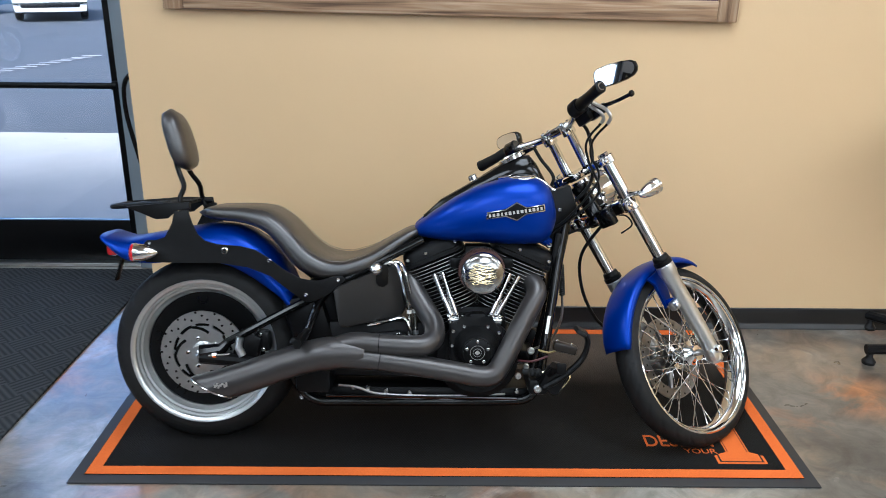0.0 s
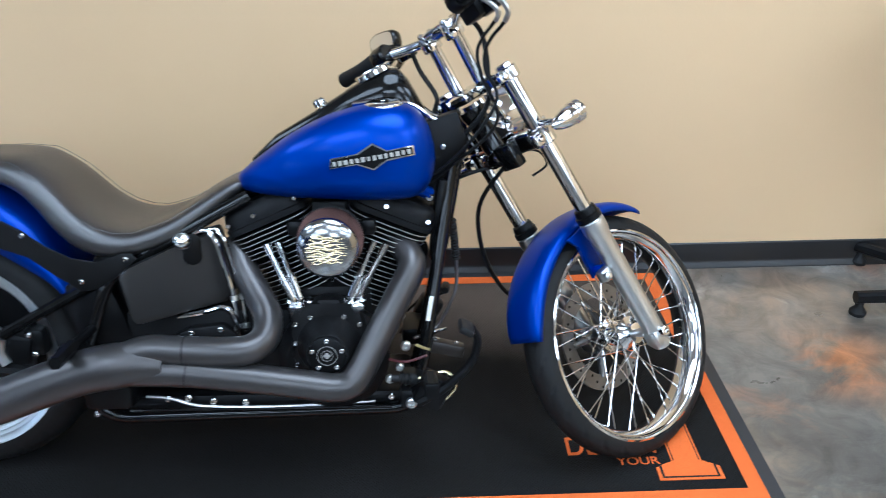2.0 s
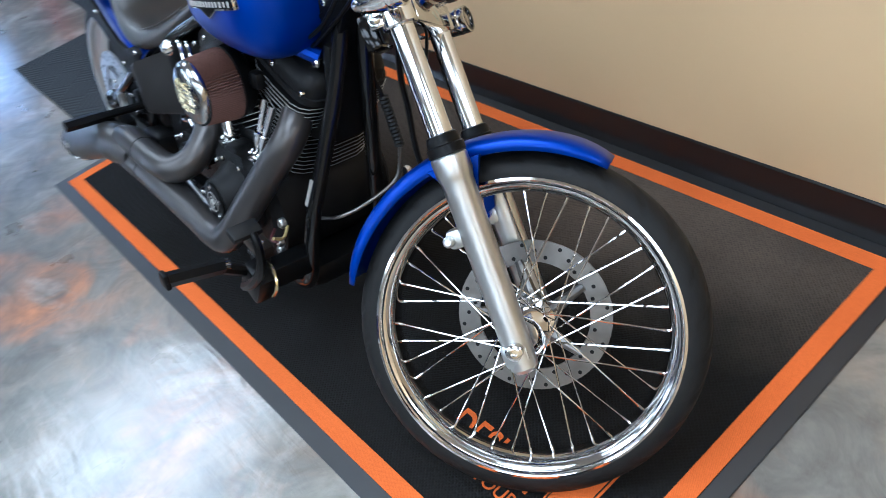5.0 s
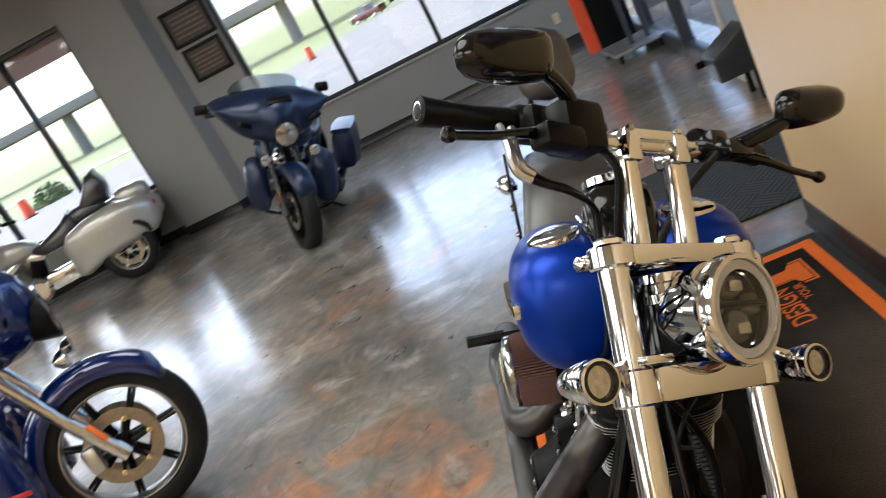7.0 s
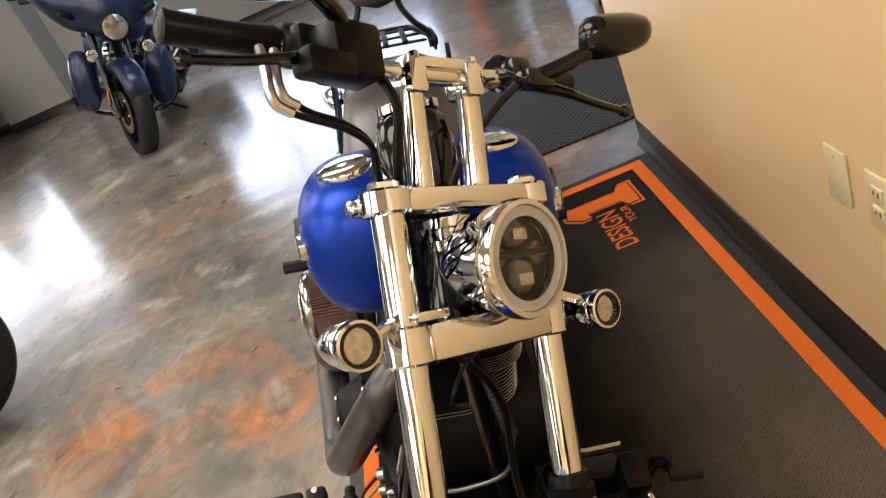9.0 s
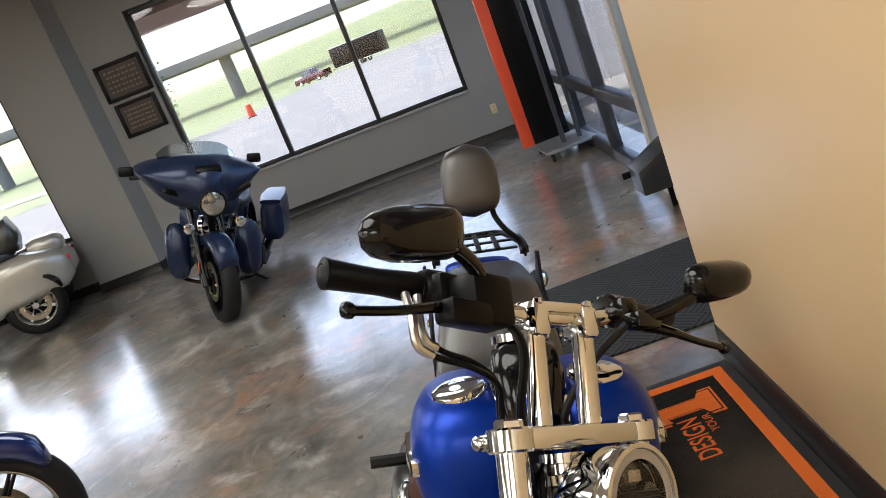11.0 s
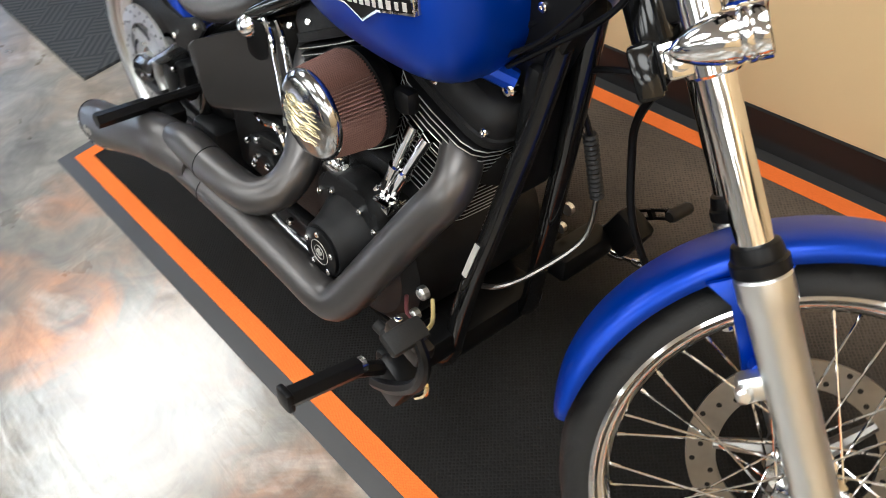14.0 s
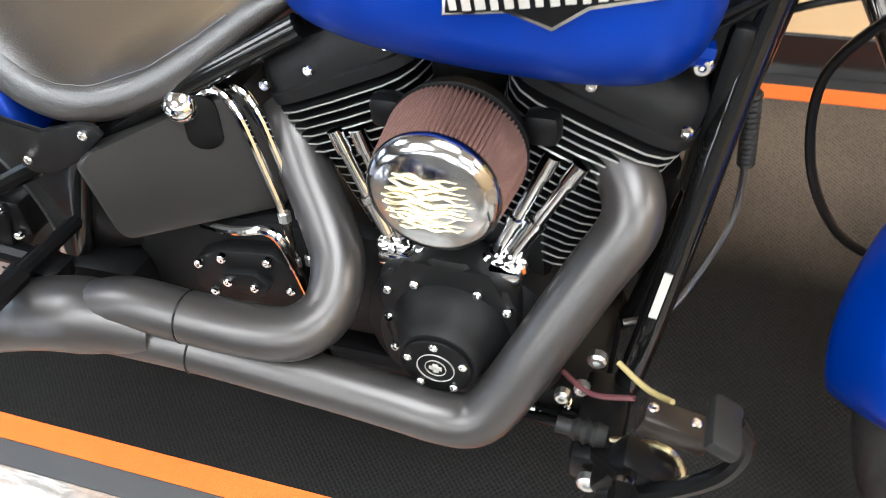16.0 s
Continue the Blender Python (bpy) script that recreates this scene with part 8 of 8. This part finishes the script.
# ---- small furniture ----


def sign_stand():
    st = thing("sign_stand", pose(-5.43, 4.01, 0, 0, 0, 4), "wheeled sign stand with orange and black panels", "sign stand")
    bm = bmesh.new()
    add_box(bm, (0, 0, 0.09), (0.62, 0.46, 0.03), 0.006)
    part("base", bm, mat("grey_steel_base", (0.22, 0.22, 0.23), 0.4, metal=0.5, noise_scale=20, noise_amt=0.15), st)
    for x in (-0.26, 0.26):
        for y in (-0.18, 0.18):
            bm = bmesh.new()
            add_lathe(bm, (x, y - 0.012, 0.035), (0, 1, 0), [(0, 0.03), (0.003, 0.035), (0.021, 0.035), (0.024, 0.03)], 16)
            add_box(bm, (x, y, 0.065), (0.03, 0.036, 0.03), 0.004)
            part("caster", bm, RUBBER, st)
    for y in (-0.02, 0.13):
        bm = bmesh.new()
        add_tube(bm, [(0.12, y, 0.1), (0.12, y, 2.2)], 0.022, 10)
        part("pole", bm, DARKFR, st)
    bm = bmesh.new()
    add_box(bm, (-0.15, -0.06, 1.28), (0.04, 0.34, 2.3), 0.006)
    part("black_panel", bm, SATIN_BK, st, "black display panel")
    bm = bmesh.new()
    add_box(bm, (-0.14, -0.285, 1.28), (0.06, 0.11, 2.3), 0.008)
    part("orange_panel", bm, mat("orange_enamel", (0.62, 0.07, 0.02), 0.35, noise_scale=6, noise_amt=0.08), st, "orange enamel edge panel")


sign_stand()


def corner_box():
    c = thing("storage_box", pose(-2.725, 4.095, 0), "dark grey sloped metal box by the storefront", "box")
    bm = bmesh.new()
    add_plate(bm, [V(-0.14, y, z) for y, z in ((-0.11, 0.17), (0.11, 0.17), (0.11, 0.42), (-0.11, 0.31))], (1, 0, 0), 0.24, 0.006)
    part("body", bm, DARKFR, c)
    bm = bmesh.new()
    add_box(bm, (-0.135, -0.118, 0.26), (0.03, 0.08, 0.04), 0.008)
    part("latch", bm, SATIN_BK, c)
    for x in (-0.1, 0.1):
        bm = bmesh.new()
        add_box(bm, (x, 0.08, 0.086), (0.025, 0.03, 0.172), 0.004)
        part("foot", bm, RUBBER, c)


corner_box()


def high_table():
    t = thing("table", pose(2.46, 3.35, 0, 0, 0, 20), "black high table on splayed tube feet", "table")
    bm = bmesh.new()
    add_box(bm, (0.12, 0, 1.04), (1.0, 0.5, 0.03), 0.008)
    part("tabletop", bm, SATIN_BK, t)
    bm = bmesh.new()
    add_tube(bm, [(0.1, 0, 0.07), (0.1, 0, 1.03)], 0.03, 14)
    part("column", bm, SATIN_BK, t)
    for a in (110, 156, 330, 30):
        bm = bmesh.new()
        d = V(math.cos(radians(a)), math.sin(radians(a)), 0)
        e = V(0.1, 0, 0) + d * 0.50
        add_tube(bm, [V(0.1, 0, 0.09), e + V(0, 0, 0.065)], [0.026, 0.022], 10)
        lg = part("leg", bm, SATIN_BK, t)
        bm = bmesh.new()
        add_lathe(bm, e - d * 0.02, (0, 0, 1), [(0, 0.026), (0.012, 0.028), (0.03, 0.014), (0.06, 0.012)], 14)
        part("glide", bm, RUBBER, lg)


high_table()

# ---- outdoors ----
ASPH = mat("asphalt", (0.034, 0.037, 0.042), 0.9, noise_scale=0.35, noise_amt=0.3, bump=0.4, bump_scale=80, spec=0.2)
CONC = mat("pale_concrete", (0.22, 0.203, 0.18), 0.85, noise_scale=1.2, noise_amt=0.16, bump=0.3, bump_scale=60, spec=0.2)
GRASS = mat("grass", (0.085, 0.105, 0.032), 0.9, noise_scale=0.12, noise_amt=0.45, bump=0.5, bump_scale=8)
BRUSH = mat("spring_leaves", (0.09, 0.13, 0.035), 0.8, noise_scale=1.5, noise_amt=0.4)
GZ = -0.16


def sheet(name, pts, z, material, label, category):
    bm = bmesh.new()
    bm.faces.new([bm.verts.new((x, y, z)) for x, y in pts])
    return tagged(part(name, bm, material), label, category, "", "structure")


def ground_sheet():
    bm = bmesh.new()
    n = 60
    vs = {}
    for i in range(n + 1):
        for j in range(n + 1):
            x, y = -420 + 840 * i / n, -420 + 840 * j / n
            h = 0.0
            d = -x - 150
            if d > 0:
                h = 14 * (1 - math.exp(-(d / 90) ** 2)) * (0.75 + 0.25 * math.sin(y * 0.013 + 1.0))
            vs[i, j] = bm.verts.new((x, y, GZ - 0.04 + h))
    for i in range(n):
        for j in range(n):
            bm.faces.new((vs[i, j], vs[i + 1, j], vs[i + 1, j + 1], vs[i, j + 1]))
    tagged(part("ground", bm, GRASS, None, "", 80), "spring grass rising to a green embankment", "ground", "", "structure")


ground_sheet()
sheet("road", [(-128, -9), (-110, 60), (90, 90), (90, -60), (-7.6, -60), (-30, -40), (-52, -17)], GZ, ASPH, "worn grey asphalt parking lot", "asphalt")
# asphalt like the road, paled so that sunlight is painted into its colour
LOT = mat("sunlit_lot_asphalt", (0.115, 0.113, 0.112), 0.9, noise_scale=0.25, noise_amt=0.2, bump=0.3, bump_scale=40, spec=0.2)
sheet("pavement", [(-128, -9), (-112, 40), (-10.1, 7.2), (-10.1, -9), (-26, -40), (-52, -17)], GZ + 0.006, LOT, "grey asphalt parking lot west of the windows, paled by painted-in sunlight", "pavement")
sheet("pavement", [(-10.0, 4.62), (3.5, 4.62), (3.5, 8.57), (-10.0, 8.57)], GZ + 0.012, CONC, "pale concrete apron outside the door", "pavement")
sheet("pavement", [(-10.0, -9), (-7.55, -9), (-7.55, 4.62), (-10.0, 4.62)], GZ + 0.012, CONC, "pale concrete walk along the windows", "pavement")
sheet("pavement", [(-150, -24), (-146, -24), (-126, 45), (-130, 45)], GZ + 0.02, CONC, "pale far footpath", "pavement")
sheet("pavement", [(-175, -150), (-160, -150), (-60, -20), (-66, -16)], GZ + 0.02, CONC, "pale side road", "road")
PAINT = mat("worn_road_paint", (0.17, 0.17, 0.17), 0.8, noise_scale=3, noise_amt=0.5)
for k in range(12):
    x, y = -6.9 + 0.07 * k, 12.2 + 0.26 * k
    sheet("road_marking", [(x, y), (x + 0.32, y + 0.10), (x + 0.30, y + 0.22), (x - 0.03, y + 0.11)], GZ + 0.01, PAINT, "worn white paint mark", "marking")
sheet("road_marking", [(-60, -6), (-59.4, -6), (-46, 30), (-46.6, 30)], GZ + 0.012, PAINT, "worn white parking line", "marking")
block("wall_west", (-8.75, 4.66, GZ), (-8.45, 5.06, 2.62), mat("mauve_stucco", (0.30, 0.265, 0.255), 0.9, noise_scale=8, noise_amt=0.1, bump=0.4, bump_scale=60), "mauve-grey stucco pier under the roof overhang", "pier")

# roof overhang outside the windows
block("soffit", (-9.2, -9, 2.62), (-7.55, 5.2, 2.9), mat("brown_soffit", (0.16, 0.095, 0.07), 0.8, noise_scale=5, noise_amt=0.2), "brown boarded roof overhang", "soffit")

TRUNK = mat("bark", (0.13, 0.10, 0.075), 0.9, noise_scale=6, noise_amt=0.3)


def tree(x, y, h, seed, z=GZ):
    rnd = random.Random(seed)
    t = thing("tree", pose(x, y, z), "thin young tree in early leaf", "tree", "young trees")
    bm = bmesh.new()
    add_tube(bm, smooth_path([(0, 0, -0.1), (0.05 * h, 0, h * 0.3), (0.02 * h, 0.03 * h, h * 0.6), (0.05 * h, 0.02 * h, h)], 4), [0.03 * h, 0.006 * h], 7)
    tips = []
    for k in range(14):
        a, z0 = rnd.uniform(0, 6.28), h * rnd.uniform(0.2, 0.8)
        L = h * rnd.uniform(0.2, 0.42)
        p = V(0.03 * h, 0.015 * h, z0)
        q = p + V(math.cos(a) * L * 0.7, math.sin(a) * L * 0.7, L * 0.8)
        add_tube(bm, [p, p.lerp(q, 0.5) + V(0, 0, -0.03 * h), q], [0.012 * h, 0.003 * h], 5)
        tips += [p.lerp(q, 0.6), q]
    part("trunk", bm, TRUNK, t)
    bm = bmesh.new()
    for k in range(620):
        c = rnd.choice(tips) + V(rnd.gauss(0, 0.07), rnd.gauss(0, 0.07), rnd.gauss(0, 0.07)) * h
        s = h * rnd.uniform(0.012, 0.03)
        u = V(rnd.gauss(0, 1), rnd.gauss(0, 1), rnd.gauss(0, 1)).normalized()
        w, e = frame_of(u)
        bm.faces.new([bm.verts.new(c + w * s), bm.verts.new(c + e * s * 0.6), bm.verts.new(c - w * s), bm.verts.new(c - e * s * 0.6)])
    part("crown", bm, BRUSH, t)


for k, (x, y, h) in enumerate(((-58, -17.5, 6.5), (-55, -15.5, 5.0), (-62, -20, 7), (-60, -45, 4), (-75, -60, 5), (-90, -62, 6))):
    tree(x, y, h, k)


def shrub(x, y, r, seed):
    rnd = random.Random(seed)
    bm = bmesh.new()
    for k in range(500):
        u = V(rnd.gauss(0, 1), rnd.gauss(0, 1), abs(rnd.gauss(0, 0.8))).normalized()
        c = u * r * rnd.uniform(0.6, 1.05)
        s = r * rnd.uniform(0.06, 0.14)
        w, e = frame_of(V(rnd.gauss(0, 1), rnd.gauss(0, 1), rnd.gauss(0, 1)))
        bm.faces.new([bm.verts.new(c + w * s), bm.verts.new(c + e * s), bm.verts.new(c - w * s), bm.verts.new(c - e * s)])
    o = part("shrub", bm, BRUSH)
    o.location = (x, y, GZ)
    tagged(o, "round green shrub beside the lot", "shrub", "shrubs")


for k, (x, y, r) in enumerate(((-40, -29, 1.3), (-42, -24, 1.1), (-52, -16, 1.6), (-56, -19, 1.8), (-34, -27, 1.0), (-47, -36, 1.5))):
    shrub(x, y, r, 50 + k)


def barrel(x, y):
    b = thing("traffic_barrel", pose(x, y, GZ), "orange plastic traffic barrel", "barrel", "traffic barrels")
    bm = bmesh.new()
    add_lathe(bm, (0, 0, 0.06), (0, 0, 1), [(0, 0.29), (0.3, 0.28), (0.31, 0.26), (0.62, 0.25), (0.63, 0.235), (0.9, 0.225), (0.93, 0.2)], 20)
    part("drum", bm, mat("traffic_orange", (0.75, 0.06, 0.015), 0.5, noise_scale=5, noise_amt=0.08), b)
    bm = bmesh.new()
    add_lathe(bm, (0, 0, 0), (0, 0, 1), [(0, 0.38), (0.06, 0.37), (0.07, 0.3)], 20)
    part("base", bm, RUBBER, b)


barrel(-60, -10.6)
barrel(-37, -22.5)


def overpass():
    o = thing("overpass", pose(-190, -40, 0), "pale concrete overpass on columns", "bridge")
    bm = bmesh.new()
    add_box(bm, (0, 30, 12.5), (9, 420, 2.2), 0.1)
    part("deck", bm, CONC, o)
    for y in (-120, -60, 0, 52, 84):
        bm = bmesh.new()
        add_tube(bm, [(0, y, -1), (0, y, 12)], 1.5, 14)
        part("column", bm, CONC, o)


overpass()

GLASS_D = mat("dark_car_glass", (0.02, 0.025, 0.03), 0.05, coat=0.5, noise_scale=3, noise_amt=0.2)


def car(M, paint, label, L=4.6, W=1.8, H=1.65, hood=0.27, kind="suv", name="car"):
    c = thing(name, M, label, "car")
    prof = {"suv": [(0.0, 0.55), (0.02, 0.95), (0.06, 1.15), (0.13, 1.62), (0.30, 1.65), (0.56, 1.63), (0.70, 1.10), (0.93, 0.98), (0.985, 0.80), (1.0, 0.45)],
            "coupe": [(0.0, 0.55), (0.02, 0.90), (0.12, 1.0), (0.30, 1.33), (0.48, 1.34), (0.66, 0.98), (0.93, 0.80), (0.985, 0.65), (1.0, 0.40)],
            "pickup": [(0.0, 0.6), (0.005, 1.05), (0.38, 1.08), (0.40, 1.70), (0.48, 1.78), (0.62, 1.76), (0.73, 1.15), (0.94, 1.06), (0.985, 0.9), (1.0, 0.5)]}[kind]
    rows = []
    for u, z in prof:
        zz = z * H / 1.65
        belt = 0.98 * H / 1.65
        w0, w1 = W / 2, W / 2 * (0.80 if zz > belt * 1.15 else 0.97)
        x = (u - 0.5) * L
        zb = min(belt, zz)
        rows.append([V(x, -w0 * 0.96, 0.26), V(x, -w0, 0.5), V(x, -w0, zb * 0.98), V(x, -w1, zz - 0.02), V(x, -w1 * 0.9, zz), V(x, w1 * 0.9, zz), V(x, w1, zz - 0.02), V(x, w0, zb * 0.98), V(x, w0, 0.5), V(x, w0 * 0.96, 0.26)])
    bm = bmesh.new()
    rings(bm, rows)
    part("body", bm, paint, c, "", 30)
    top = max(z for _, z in prof) * H / 1.65
    belt = 1.0 * H / 1.65
    a, b = {"suv": (0.14, 0.62), "coupe": (0.22, 0.58), "pickup": (0.41, 0.66)}[kind]
    for s in (-1, 1):
        bm = bmesh.new()
        xs = [(a - 0.5) * L, (b - 0.5) * L]
        add_plate(bm, [V(xs[0], s * W / 2 * 0.955, belt + 0.04), V(xs[1] + 0.25, s * W / 2 * 0.955, belt + 0.04), V(xs[1] - 0.2, s * W / 2 * 0.84, top - 0.10), V(xs[0] + 0.12, s * W / 2 * 0.84, top - 0.10)], (0, s, 0.3), 0.03)
        part("side_window", bm, GLASS_D, c)
        bm = bmesh.new()
        add_box(bm, (L / 2 - 0.16, s * W * 0.36, 0.78 * H / 1.65), (0.22, 0.36, 0.16), 0.04)
        part("headlight", bm, CLEAR_L, c)
    ws = {"suv": ((0.705, 1.12), (0.575, 1.58)), "coupe": ((0.655, 1.0), (0.495, 1.31)), "pickup": ((0.735, 1.18), (0.63, 1.70))}[kind]
    bm = bmesh.new()
    (u0, z0), (u1, z1) = ws
    k = H / 1.65
    add_plate(bm, [V((u0 - 0.5) * L + 0.02, -W * 0.42, z0 * k), V((u0 - 0.5) * L + 0.02, W * 0.42, z0 * k), V((u1 - 0.5) * L + 0.02, W * 0.37, z1 * k), V((u1 - 0.5) * L + 0.02, -W * 0.37, z1 * k)], (1, 0, 1), 0.03)
    part("windscreen", bm, GLASS_D, c)
    bm = bmesh.new()
    add_box(bm, (L / 2 - 0.02, 0, 0.68 * k), (0.06, W * 0.42, 0.16), 0.02)
    part("grille", bm, CHROME, c)
    bm = bmesh.new()
    add_box(bm, (L / 2 - 0.02, 0, 0.42 * k), (0.07, W * 0.8, 0.12), 0.03)
    part("bumper", bm, SATIN_BK, c)
    for x in (-L * 0.30, L * 0.31):
        for s in (-1, 1):
            wh = new("wheel")
            wh.parent = c
            tyre("tyre", V(x, s * (W / 2 - 0.09), 0.34), V(0, 1, 0), 0.34, 0.21, 0.23, wh)
            bm = bmesh.new()
            add_lathe(bm, V(x, s * (W / 2 - 0.09), 0.34), (0, s, 0), [(0.06, 0.235), (0.10, 0.235), (0.085, 0.19), (0.095, 0.05), (0.10, 0.01)], 20)
            part("rim", bm, ALU, wh)
    return c


WHITE_C = mat("white_car_paint", (0.36, 0.36, 0.34), 0.25, coat=0.6, noise_scale=3, noise_amt=0.04)
STEELBLUE = mat("steel_blue_car_paint", (0.09, 0.16, 0.27), 0.25, metal=0.4, coat=0.6, noise_scale=3, noise_amt=0.05)
MAROON = mat("maroon_car_paint", (0.07, 0.006, 0.012), 0.25, coat=0.6, noise_scale=3, noise_amt=0.05)
GREY_C = mat("grey_car_paint", (0.16, 0.165, 0.17), 0.3, metal=0.4, coat=0.5, noise_scale=3, noise_amt=0.05)
car(pose(-10.97, 24.7, GZ, 0, 0, -66), WHITE_C, "white SUV parked across the lot")
car(pose(-15.2, 25.6, GZ, 0, 0, 165), STEELBLUE, "steel blue coupe parked across the lot", 4.7, 1.85, 1.4, kind="coupe")
car(pose(-7.6, 26.4, GZ, 0, 0, -72), WHITE_C, "pale car parked across the lot", 4.5, 1.8, 1.5)
car(pose(-118, -13.0, GZ, 0, 0, -120), MAROON, "maroon pickup truck towing a trailer", 5.6, 2.0, 1.85, kind="pickup", name="pickup_truck")
car(pose(-106, 12.5, GZ, 0, 0, 100), GREY_C, "grey SUV far across the lot", 4.8, 1.9, 1.8)


def cargo_trailer():
    t = thing("cargo_trailer", pose(-116, -5.2, GZ, 0, 0, -115), "black enclosed cargo trailer", "trailer")
    bm = bmesh.new()
    add_box(bm, (0, 0, 2.05), (8.2, 2.4, 2.9), 0.08)
    part("box_body", bm, SATIN_BK, t)
    for z in (0.62, 3.48):
        bm = bmesh.new()
        add_box(bm, (0, 0, z), (8.26, 2.46, 0.10), 0.02)
        part("rail", bm, ALU, t)
    for x in (-0.6, 0.4):
        for s in (-1, 1):
            wh = new("wheel")
            wh.parent = t
            tyre("tyre", V(x, s * 1.2, 0.36), V(0, 1, 0), 0.36, 0.22, 0.2, wh)
    bm = bmesh.new()
    add_tube(bm, [(4.0, -0.5, 0.6), (5.2, 0, 0.55), (4.0, 0.5, 0.6)], 0.06, 6)
    part("tongue", bm, SATIN_BK, t)


cargo_trailer()
